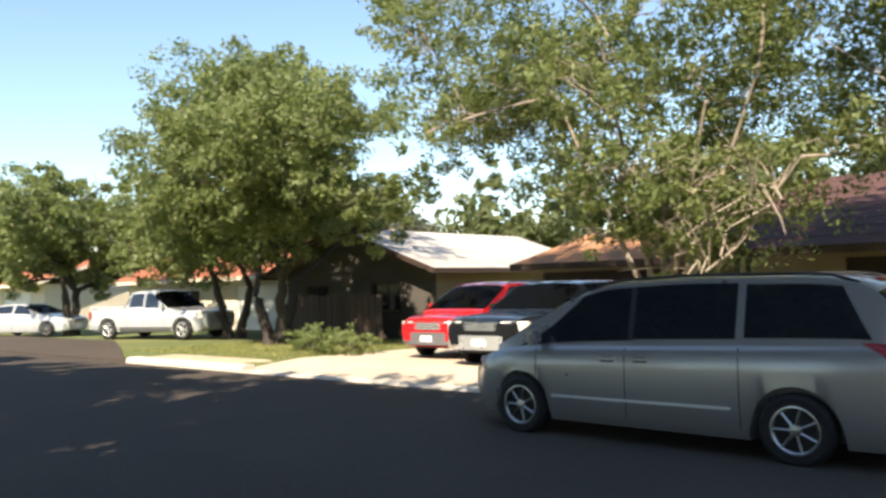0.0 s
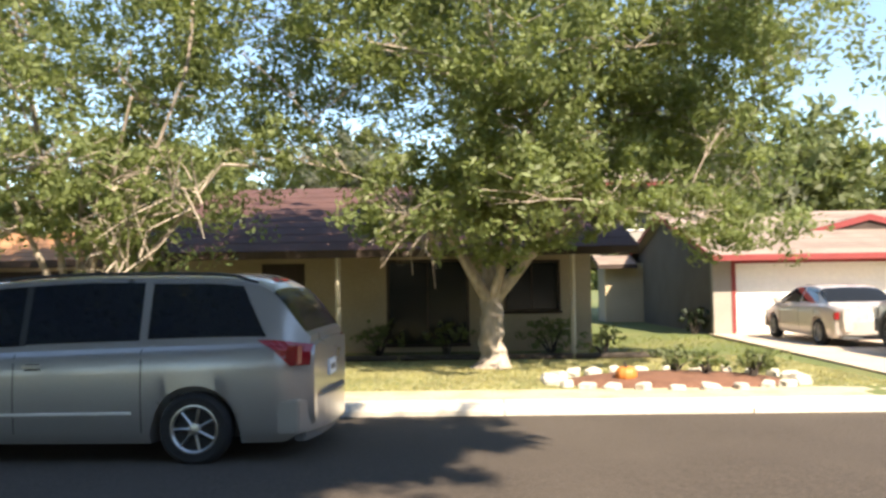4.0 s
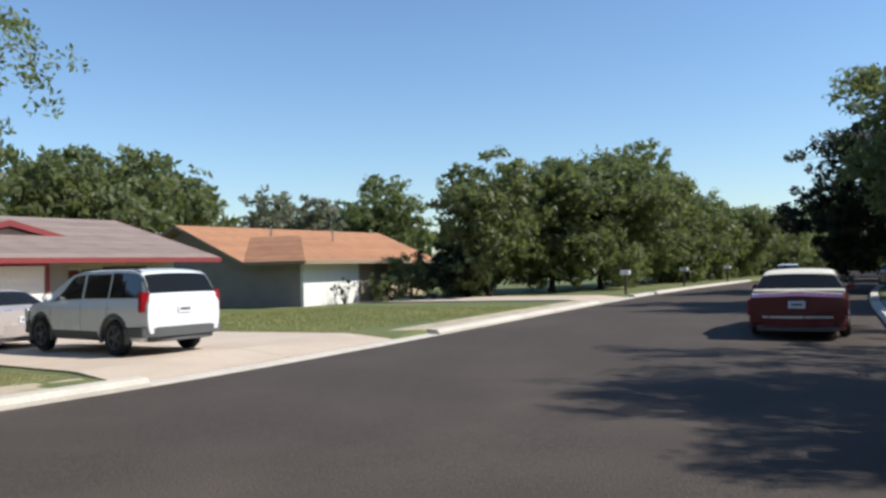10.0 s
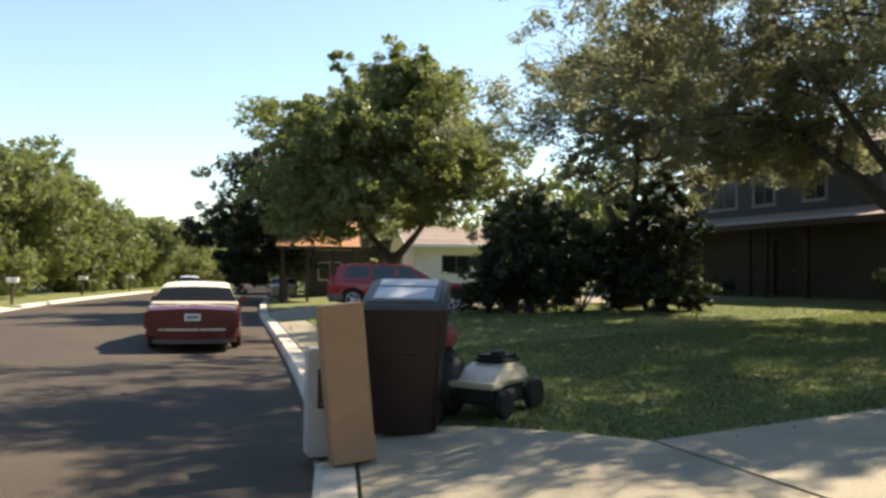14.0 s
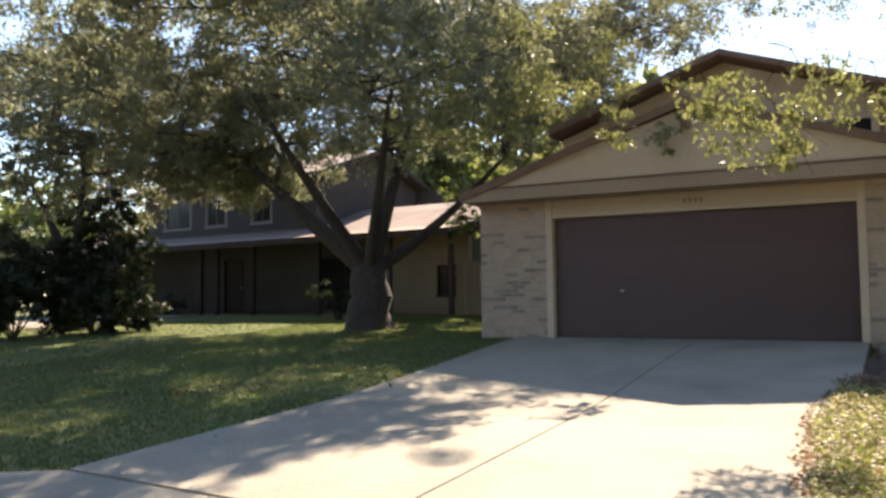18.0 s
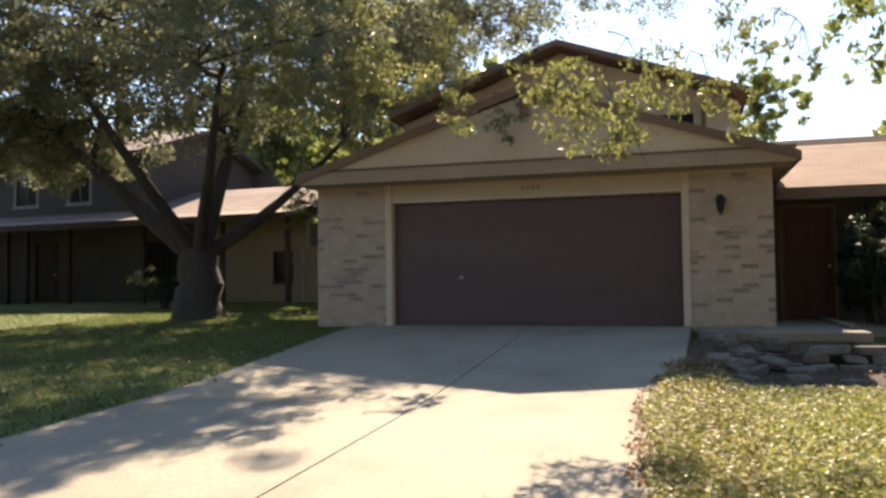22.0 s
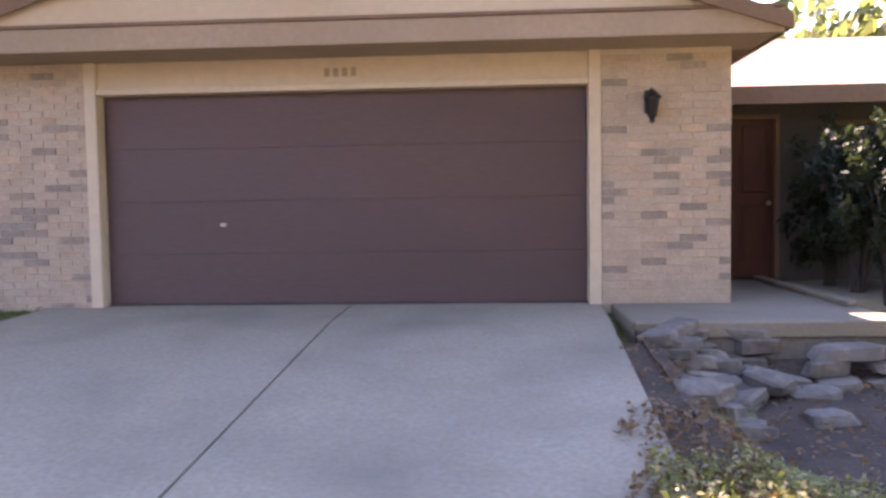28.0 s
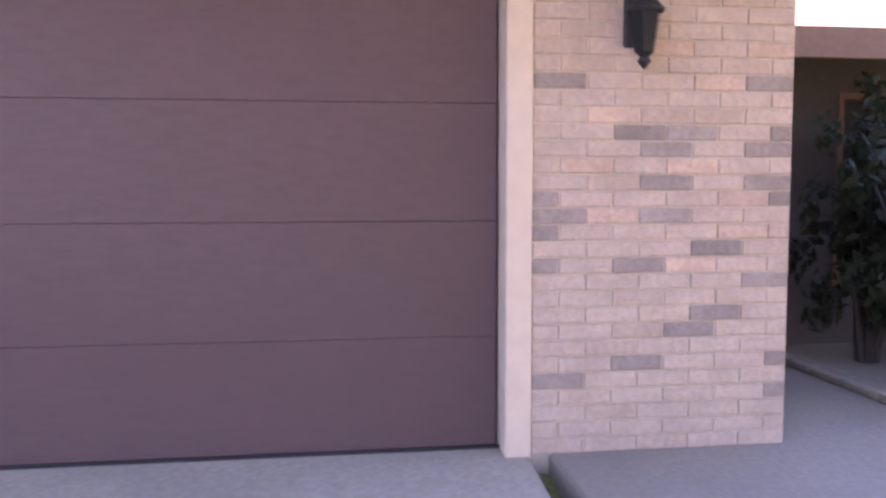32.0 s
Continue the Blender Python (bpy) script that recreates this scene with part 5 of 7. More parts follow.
# Dead twigs caught in the lower crowns.
for t_, x_, y_, z_, n_, ln_ in ((t3, 1.0, 1.5, 2.75, 30, 1.1), (t2, -2.3, 1.6, 2.9, 18, 1.3), (t2, -1.4, 1.7, 2.0, 18, 1.2)):
    for k in range(n_):
        d_ = Vector(rng_.normal(size=3)) * 0.55 + Vector((0.3, 0, -0.75 if t_ is t3 else 0.7))
        d_.normalize()
        p0 = Vector((x_, y_, z_)) + Vector(rng_.normal(size=3)) * 0.12
        tw = tube([p0, p0 + d_ * ln_ * 0.5 + Vector(rng_.normal(size=3)) * 0.07, p0 + d_ * ln_ * (0.6 + 0.5 * rng_.random())], [0.017, 0.011, 0.004], 4)
        part("dead_twig", tw, PALEBARK, t_, "pale dead twig")
tree("round multi-stemmed green tree on the lawn", 26.8, -27.8, crown_blobs(9, 54, (0.2, 0.3, 6.0), (5.2, 4.8, 2.8), 1.4, 3.4) + crown_blobs(90, 10, (-4.6, 0.6, 4.4), (2.2, 2.0, 1.0), 0.9, 3.2), 0.2, 1.8, BARK, LEAF_LIGHT, 800, 0.09, 9, stems=3)
tree("round green tree beside a pickup", 31.2, -29.2, crown_blobs(10, 34, (0.5, 0.3, 4.8), (4.4, 3.8, 2.7), 1.4, 2.0), 0.18, 1.8, BARK, LEAF_LIGHT, 560, 0.11, 10, stems=2)
tree("full green tree before a far house", 40.5, -27.5, crown_blobs(15, 30, (0.5, 0.3, 4.4), (4.6, 3.8, 2.8), 1.5, 1.6), 0.2, 1.8, BARK, LEAF_LIGHT, 420, 0.13, 15, stems=2)
tree("dark broad tree on the neighbouring lawn", -26.0, -9.8, crown_blobs(11, 54, (0, -0.3, 6.1), (5.6, 5.6, 3.5), 1.7, 2.8) + crown_blobs(92, 14, (0.4, -0.8, 9.5), (3.2, 3.2, 1.0), 1.2), 0.32, 2.4, BARK, LEAF, 520, 0.125, 11, limbs=((1.5, 1.8, 4.4, 0.2), (0.5, -2.0, 4.6, 0.2)))
tree("dark street tree overhanging the kerb", -38.0, -15.0, crown_blobs(12, 40, (0, -1.0, 4.6), (4.6, 4.2, 3.2), 1.5, 1.4), 0.26, 2.0, BARK, LEAF_DARK, 420, 0.15, 12)
tree("tall dense oak over the neighbouring lawn", -16.3, 0.8, crown_blobs(44, 50, (0.0, 0.0, 6.1), (3.2, 3.2, 3.5), 1.15, 2.4), 0.35, 2.4, BARK, LEAF_OAK, 520, 0.085, 44, at=WEST, limbs=((1.4, -0.6, 4.6, 0.2), (-1.4, -0.6, 4.6, 0.2)))
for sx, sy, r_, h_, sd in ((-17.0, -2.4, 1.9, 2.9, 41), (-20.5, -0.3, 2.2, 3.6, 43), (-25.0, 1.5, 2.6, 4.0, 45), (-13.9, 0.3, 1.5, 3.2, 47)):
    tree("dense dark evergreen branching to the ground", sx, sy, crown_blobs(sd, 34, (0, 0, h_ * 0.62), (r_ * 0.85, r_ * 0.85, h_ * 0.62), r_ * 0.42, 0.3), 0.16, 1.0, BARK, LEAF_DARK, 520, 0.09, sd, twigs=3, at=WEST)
FAR_TREES = [(-31, -34.5, 3.4, 3.2, 4.2), (-36, -33, 3.6, 3.6, 4.6), (-41, -32, 4.4, 4.0, 5.4), (-47, -33, 4.6, 4.6, 6.2), (-55, -32.5, 4.2, 3.2, 4.7), (-63, -32, 4.2, 3.0, 4.3), (-73, -32, 4.4, 2.8, 4.0), (-85, -31, 4.6, 2.7, 3.9), (-100, -31, 5, 2.7, 3.8), (-116, -27, 6, 2.8, 3.7),
             (-60, -16, 4.2, 3.2, 5.0), (-75, -15, 4.4, 3.2, 5.0), (-92, -15, 4.6, 3.4, 5), (-112, -17, 5, 3.4, 5)]
for i, (fx, fy, r_, rz_, cz_) in enumerate(FAR_TREES):
    tree("full green street tree along the road", fx, fy, crown_blobs(20 + i, 40, (0, 0, cz_ - 0.5), (r_, r_, rz_ + 0.6), r_ * 0.42, 0.1), 0.2, 1.8, BARK, LEAF, 230, 0.19, 20 + i, twigs=1, every=3, cluster=16)
tree("small sunlit tree at the corner of the neighbouring house", -5.6, 7.6, crown_blobs(191, 16, (-0.4, -0.6, 3.4), (1.1, 0.9, 0.9), 0.5, 2.4), 0.07, 1.6, BARK, LEAF_LIGHT, 520, 0.06, 191, at=WEST)
tree("slim sunlit tree behind the upper storey", 5.9, 11.0, crown_blobs(91, 14, (0, 0, 5.2), (1.2, 1.2, 2.2), 0.7, 2.5), 0.1, 2.0, BARK, LEAF_LIGHT, 500, 0.1, 91, at=WEST)
BACK_TREES = [(-4, -54, 5, 6.5), (-12, -58, 5, 6.5), (-20, -64, 5, 6.5), (3, -56, 5, 6), (-30, -68, 5.5, 7.5), (-38, -70, 5, 7), (-46, -64, 5, 6), (-54, -60, 5, 6), (-25, -62, 4.5, 5), (12, -56, 5, 6), (22, -54, 5, 5.5), (34, -52, 5, 5.5), (46, -50, 5, 5), (58, -48, 5, 5), (72, -40, 5, 5), (85, -34, 5, 5), (90, -20, 6, 5), (110, -26, 7, 6),
              (-30, 24, 6, 6), (-18, 24, 6, 6), (-8, 22, 5, 5.5), (2, 20, 5, 4.5), (14, 20, 5, 4.5), (-48, 16, 6, 5.5), (-60, 4, 6, 5.5), (-4.6, 11.8, 3.2, 6.2)]
for i, (fx, fy, r_, cz_) in enumerate(BACK_TREES):
    tree("distant green tree behind the houses", fx, fy, crown_blobs(60 + i, 26, (0, 0, cz_ + 0.2), (r_, r_, 3.8), r_ * 0.42, 1.4), 0.25, 2.5, BARK, LEAF if i % 3 else LEAF_OAK, 70, 0.3, 60 + i, twigs=1, every=3, cluster=14, at=WEST if fy > 0 else None)

# Woods on the horizon, all round.
rng_ = np.random.default_rng(5)
ring = []
for k in range(420):
    a, d_ = rng_.uniform(0, 2 * math.pi), rng_.uniform(120, 170)
    if abs(math.sin(a)) * d_ < 24 and math.cos(a) > 0:
        continue
    r_ = rng_.uniform(3.5, 6.5)
    ring.append((d_ * math.cos(a), -15 + d_ * math.sin(a), rng_.uniform(0.5, 5.0), r_, r_, r_ * 0.9))
v_, f_ = leaf_cloud(rng_, ring, 6, 1.2)
tagged(raw("far_woods", v_, f_, LEAF), "distant green woods along the horizon", "woods", kind="stuff")

# ---- vehicles ----
CLADDING = mat("dark_cladding", (0.095, 0.097, 0.10), 0.6, 0.1, 40, 3, 0.05, coords="obj")


def soft_curve(points, blur=0.06):
    """A height or width along a car's length, through points, with softened corners."""
    xs, zs = np.array(sorted(points)).T
    g = np.arange(xs[0] - 0.5, xs[-1] + 0.5, 0.01)
    v = np.interp(g, xs, zs)
    k = np.exp(-0.5 * (np.arange(-40, 41) * 0.01 / blur) ** 2)
    v = np.convolve(np.pad(v, 40, mode="edge"), k / k.sum(), "valid")
    return lambda x: float(np.interp(x, g, v))


class Shell:
    """The skin of a car: lower body and cabin as surfaces in x (forward) and s (0 at the bottom edge, 1 at the centre line)."""

    def __init__(self, sp):
        self.sp = sp
        L = sp["L"] / 2
        self.wide = soft_curve([(-L, sp["W"] * sp.get("tail", 0.84)), (-L + 0.22, sp["W"] * 0.955), (-L + 0.8, sp["W"]), (L - 1.2, sp["W"]), (L - 0.35, sp["W"] * (0.93 if sp.get("nose", 0.74) > 0.6 else 0.86)), (L, sp["W"] * sp.get("nose", 0.74))], 0.08)
        self.belt = soft_curve(sp["belt"], sp.get("belt_soft", 0.08))
        self.roof = soft_curve(sp["roof"], sp.get("roof_soft", 0.09))
        self.high = max(z for _, z in sp["roof"])

    def body(self, x, s):
        sp = self.sp
        w, top = self.wide(x), self.belt(x)
        L = sp["L"] / 2
        sill = sp["sill"] + 0.16 * max(0, (abs(x) - L + 0.25) / 0.25)
        prof = [(0.0, 0.62, sill), (0.1, 0.93, sill), (0.2, 0.975, sill + 0.1), (0.45, 1.0, sill + 0.5 * (top - sill)), (0.66, 0.985, top - 0.1 * (top - sill)), (0.76, 0.93, top), (1.0, 0.0, top + 0.035)]
        ss = [p[0] for p in prof]
        y, z = float(np.interp(s, ss, [p[1] for p in prof])) * w, float(np.interp(s, ss, [p[2] for p in prof]))
        if s > 0.08:
            for xa in (sp["xf"], sp["xr"]):
                r = sp["R"] * 1.17
                if abs(x - xa) < r and s < 0.7:
                    z = max(z, min(sp["R"] + math.sqrt(r * r - (x - xa) ** 2), top - 0.1))
        return y, z

    def cabin(self, x, s):
        sp = self.sp
        zb = self.belt(x) - 0.03
        h = max(0.004, self.roof(x) - zb)
        w = self.wide(x) * 0.945
        wt = w * (1 - (1 - sp["lean"]) * min(1, h / (self.high - zb)))
        if s < 0.6:
            u = s / 0.6
            return w + (wt - w) * u, zb + 0.92 * h * u
        u = (s - 0.6) / 0.4
        return wt * (1 - u ** 1.8), zb + h * (0.92 + 0.08 * math.sin(u * math.pi / 2))

    def skin(self, surf, x0, x1, nx, ss, closed=True):
        """The whole surface, both sides, as a bmesh."""
        bm = bmesh.new()
        rows = []
        for i in range(nx + 1):
            x = x0 + (x1 - x0) * i / nx
            half = [surf(x, s) for s in ss]
            rows.append([bm.verts.new((x, y, z)) for y, z in half] + [bm.verts.new((x, -y, z)) for y, z in half[-2::-1]])
        for a, b in zip(rows, rows[1:]):
            for k in range(len(a) - 1):
                bm.faces.new((a[k], a[k + 1], b[k + 1], b[k]))
            bm.faces.new((a[-1], a[0], b[0], b[-1]))
        bm.faces.new(rows[0])
        bm.faces.new(rows[-1][::-1])
        bmesh.ops.recalc_face_normals(bm, faces=bm.faces)
        return bm

    def patch(self, surf, side, edges, lift=0.006, n=8, m=6, thick=0.004):
        """A pane, lamp or strip lying on the skin. edges: x at the start and end for s0, for s1, then s0 and s1. side 0 spans both sides."""
        (xa0, xb0), (xa1, xb1), s0, s1 = edges

        def pt(u, v, up):
            sd = side
            if side == 0:
                sd, vv = (1, 2 * v) if v <= 0.5 else (-1, 2 * (1 - v))
            else:
                vv = v
            s = s0 + (s1 - s0) * vv
            x = (xa0 + (xa1 - xa0) * vv) * (1 - u) + (xb0 + (xb1 - xb0) * vv) * u

            def p3(x_, s_):
                y_, z_ = surf(x_, s_)
                return Vector((x_, sd * y_, z_))

            p = p3(x, s)
            nrm = (p3(x + 0.02, s) - p3(x - 0.02, s)).cross(p3(x, min(1, s + 0.01)) - p3(x, s - 0.01))
            if nrm.length < 1e-9:
                nrm = Vector((0, 0, 1))
            nrm.normalize()
            if nrm.dot(Vector((0, p.y, p.z - 0.5))) < 0:
                nrm = -nrm
            return p + nrm * up

        bm = bmesh.new()
        hi = [[bm.verts.new(pt(i / n, j / m, lift)) for j in range(m + 1)] for i in range(n + 1)]
        for i in range(n):
            for j in range(m):
                bm.faces.new((hi[i][j], hi[i + 1][j], hi[i + 1][j + 1], hi[i][j + 1]))
        ring = [hi[i][0] for i in range(n + 1)] + [hi[n][j] for j in range(1, m + 1)] + [hi[i][m] for i in range(n - 1, -1, -1)] + [hi[0][j] for j in range(m - 1, 0, -1)]
        low = [bm.verts.new(v.co - (v.co - Vector((v.co.x, 0, 0.6))).normalized() * (lift + thick)) for v in ring]
        for k in range(len(ring)):
            bm.faces.new((ring[k], ring[(k + 1) % len(ring)], low[(k + 1) % len(ring)], low[k]))
        bmesh.ops.recalc_face_normals(bm, faces=bm.faces)
        return bm


def end_bar(shell, front, y0, y1, z0, z1, out, thick=0.05, n=14, bulge=0.16, bevel=0.012):
    """A bar that follows the curved nose or tail: bumpers, grilles, lamps, plates."""
    sp = shell.sp
    L = sp["L"] / 2
    sg = 1 if front else -1
    bm = bmesh.new()
    rows = []
    for i in range(n + 1):
        y = y0 + (y1 - y0) * i / n
        k = abs(y) / sp["W"]
        x = L + out - bulge * k ** 2.6
        rows.append([bm.verts.new((sg * a, y, b)) for a, b in ((x, z0), (x, z1), (x - thick, z1), (x - thick, z0))])
    for a, b in zip(rows, rows[1:]):
        for k in range(4):
            bm.faces.new((a[k], a[(k + 1) % 4], b[(k + 1) % 4], b[k]))
    bm.faces.new(rows[0])
    bm.faces.new(rows[-1][::-1])
    bmesh.ops.recalc_face_normals(bm, faces=bm.faces)
    if bevel:
        es = [e for e in bm.edges if len(e.link_faces) == 2 and e.calc_face_angle(0) > 0.8]
        bmesh.ops.bevel(bm, geom=es, offset=bevel, segments=2, affect="EDGES", clamp_overlap=True)
    return bm


def wheel_part(parent, x, y, R, width, side, spokes, cover=CHROME):
    turn = Matrix.Translation((x, y, R)) @ Matrix.Rotation(radians(-90 * side), 4, "X")
    w = part("wheel", lathe([(R * 0.62, -width / 2), (R * 0.86, -width / 2), (R * 0.97, -width * 0.36), (R, -width * 0.2), (R, width * 0.2), (R * 0.97, width * 0.36), (R * 0.86, width / 2), (R * 0.66, width * 0.47), (R * 0.62, width * 0.3)], 36, m=turn), RUBBER, parent, "worn black tyre", smooth=True)
    part("rim", lathe([(R * 0.66, width * 0.28), (R * 0.665, width * 0.455), (R * 0.62, width * 0.46), (R * 0.56, width * 0.3), (R * 0.5, -width * 0.1), (R * 0.1, -width * 0.1)], 30, m=turn), BLACKP, w, "dark wheel well of the rim", smooth=True)
    part("rim_lip", lathe([(R * 0.6, width * 0.34), (R * 0.67, width * 0.44), (R * 0.67, width * 0.46), (R * 0.62, width * 0.475), (R * 0.575, width * 0.4)], 30, m=turn, caps=False), cover, w, "bright rim", smooth=True)
    for k in range(spokes):
        for dk in ((-0.15, 0.15) if spokes == 5 else (0,)):
            sp_ = box(R * 0.08, R * 0.62, -R * 0.038, R * 0.038, width * 0.3, width * 0.44, 0.012, m=turn @ Matrix.Rotation(2 * math.pi * k / spokes + dk, 4, "Z"))
            part("spoke", sp_, cover, w)
    part("hub_cap", lathe([(0.005, width * 0.2), (R * 0.17, width * 0.2), (R * 0.17, width * 0.41), (R * 0.1, width * 0.45), (0.005, width * 0.455)], 16, m=turn), cover, w, smooth=True)
    return w


def car(name, label, m, colour, sp, category="car", group=""):
    """A vehicle: body, cabin, panes, lamps, bumpers, wheels, mirrors, handles. Forward is +x, the ground z = 0."""
    sh = Shell(sp)
    t = thing(name, label, category, m, group)
    L, W = sp["L"] / 2, sp["W"]
    part("body", sh.skin(sh.body, -L, L, 110, [0, 0.1, 0.15, 0.2, 0.32, 0.45, 0.56, 0.66, 0.71, 0.76, 0.88, 1.0]), colour, t, smooth=True)
    x0, x1 = sp["cab"]
    part("cabin", sh.skin(sh.cabin, x0, x1, 80, [0, 0.2, 0.4, 0.6, 0.66, 0.74, 0.83, 0.92, 1.0]), sp.get("roof_mat", colour), t, smooth=True)
    for e in sp["panes"]:
        for side in (1, -1):
            part("side_window", sh.patch(sh.cabin, side, e, 0.005), CGLASS, t, "dark tinted glass")
    part("windscreen", sh.patch(sh.cabin, 0, sp["screen"], sp.get("screen_lift", 0.005), 8, 12), SCREEN_GLASS, t, "dark windscreen")
    part("rear_window", sh.patch(sh.cabin, 0, sp["back"], 0.005, 8, 12), REARGLASS, t, "dark rear window")
    for x, y in ((sp["xf"], 1), (sp["xf"], -1), (sp["xr"], 1), (sp["xr"], -1)):
        wheel_part(t, x, y * (W - 0.105), sp["R"], 0.215, y, sp.get("spokes", 6), sp.get("rims", CHROME))
    bump = sp.get("bumper", colour)
    part("front_bumper", end_bar(sh, True, -W * sp.get("front_w", 0.94), W * sp.get("front_w", 0.94), sp["sill"] + 0.06, sp["sill"] + 0.34, 0.05, 0.16, bulge=0.26), bump, t)
    part("rear_bumper", end_bar(sh, False, -W * sp.get("bump_w", 0.95), W * sp.get("bump_w", 0.95), sp["sill"] + 0.08, sp["sill"] + sp.get("bump_h", 0.38), sp.get("rear_out", 0.06), sp.get("bump_deep", 0.2), bulge=sp.get("rear_bulge", 0.24)), bump, t)
    part("lower_trim", end_bar(sh, False, -W * 0.8, W * 0.8, sp["sill"] - 0.01, sp["sill"] + 0.085, 0.02, 0.1, bulge=0.2), GREYP, t)
    part("grille", end_bar(sh, True, -W * 0.42, W * 0.42, sp["nose_z"] - 0.16, sp["nose_z"] + 0.02, 0.012, 0.06, bulge=0.2), sp.get("grille", BLACKP), t)
    for k in range(3):
        part("grille_bar", end_bar(sh, True, -W * 0.4, W * 0.4, sp["nose_z"] - 0.13 + 0.05 * k, sp["nose_z"] - 0.115 + 0.05 * k, 0.02, 0.03, bulge=0.2, bevel=0.002), CHROME, t)
    for s in (1, -1):
        part("headlight", end_bar(sh, True, *sorted((s * W * sp.get("lamp", (0.5, 0.9))[0], s * W * sp.get("lamp", (0.5, 0.9))[1])), sp["nose_z"] - sp.get("lamp_h", 0.18) + 0.03, sp["nose_z"] + 0.03, 0.02, 0.12, 8, bulge=0.24), LAMP_CLEAR, t, "clear headlight")
        a, b, c_, d_ = sp["tail_lamp"]
        part("tail_light", end_bar(sh, False, *sorted((s * W * a, s * W * b)), c_, d_, 0.012, 0.1, 8, bulge=sp.get("tail_bulge", 0.16)), TAIL_RED, t, "red tail light")
        part("mirror", box(sp["mirror"][0] - 0.07, sp["mirror"][0] + 0.07, *sorted((s * (W - 0.02), s * (W + 0.17))), sp["mirror"][1] - 0.07, sp["mirror"][1] + 0.09, 0.035, seg=2), sp.get("mirror_mat", colour), t)
        for hx in sp["handles"]:
            part("door_handle", sh.patch(sh.body, s, ((hx - 0.09, hx + 0.09), (hx - 0.09, hx + 0.09), 0.61, 0.63), 0.02, 4, 2, 0.015), sp.get("handle_mat", colour), t)
        for dx in sp["seams"]:
            part("door_gap", sh.patch(sh.body, s, ((dx - 0.005, dx + 0.005), (dx - 0.005, dx + 0.005), 0.2, 0.72), 0.0022, 1, 12, 0.002), BLACKP, t, "dark gap between doors")
        if "moulding" in sp:
            part("side_moulding", sh.patch(sh.body, s, ((sp["xr"] + 0.58, sp["xf"] - 0.44), (sp["xr"] + 0.58, sp["xf"] - 0.44), *sp["moulding"]), 0.015, 24, 2, 0.01), sp.get("mould_mat", colour), t)
        if sp.get("arches"):
            for xa in (sp["xf"], sp["xr"]):
                r_ = sp["R"] * 1.2
                ap = [Vector((xa + r_ * math.cos(a), s * (sh.wide(xa) * 0.985), sp["R"] + r_ * math.sin(a))) for a in np.linspace(-0.25, math.pi + 0.25, 17)]
                part("wheel_arch", tube(ap, [0.045] * 17, 8), CLADDING, t, "dark plastic arch trim", smooth=True)
        if sp.get("rails"):
            pts = [Vector((x, s * sh.cabin(x, 0.68)[0], sh.cabin(x, 0.68)[1] + 0.035)) for x in np.linspace(*sp["rails"], 14)]
            pts[0].z -= 0.035
            pts[-1].z -= 0.035
            part("roof_rail", tube(pts, [0.016] * 14, 8), BLACKP, t, "black roof rail", smooth=True)
        wpts = [Vector((sp["screen"][0][1] - 0.05 - 0.03 * k, s * W * (0.12 + 0.14 * k), sh.cabin(sp["screen"][0][1] - 0.05 - 0.03 * k, 0.95)[1] + 0.02)) for k in range(4)]
        part("wiper", tube(wpts, [0.008] * 4, 5), BLACKP, t)
    pz = sp.get("plate_z", sp["sill"] + 0.5)
    pl = part("number_plate", end_bar(sh, False, -0.16, 0.16, pz, pz + 0.15, sp.get("plate_out", 0.02), 0.03, 4, bevel=0.003), PLATE, t, "pale number plate")
    part("plate_bar", end_bar(sh, False, -0.11, 0.11, pz + 0.05, pz + 0.1, sp.get("plate_out", 0.02) + 0.003, 0.004, 4, bevel=0), GREYP, pl)
    part("front_plate", end_bar(sh, True, -0.16, 0.16, sp["sill"] + 0.14, sp["sill"] + 0.27, 0.062, 0.03, 4, bevel=0.003), PLATE, t, "pale number plate")
    part("underbody", box(-L + 0.35, L - 0.35, -W * 0.62, W * 0.62, sp["sill"] - 0.03, sp["sill"] + 0.25), BLACKP, t)
    return t


SILVER = paint("silver_paint", (0.31, 0.303, 0.30), 0.55, 0.32)
PALE_CAR = paint("pale_silver_paint", (0.5, 0.51, 0.52), 0.2, 0.3)
WHITE_CAR = paint("white_car_paint", (0.72, 0.74, 0.75), 0.0, 0.25)
RED_CAR = paint("red_car_paint", (0.50, 0.015, 0.022), 0.1, 0.22)
RED_DIM = paint("deep_red_paint", (0.30, 0.012, 0.018), 0.1, 0.25)
DARK_RED = paint("dark_red_paint", (0.10, 0.006, 0.012), 0.15, 0.25)
BLACK_CAR = paint("black_car_paint", (0.007, 0.007, 0.009), 0.0, 0.3)
BEIGE_CAR = paint("beige_car_paint", (0.54, 0.47, 0.43), 0.2, 0.3)
CREAM_TOP = mat("cream_vinyl_top", (0.62, 0.58, 0.48), 0.7, 0.06, 80, 2, 0.1, coords="obj")

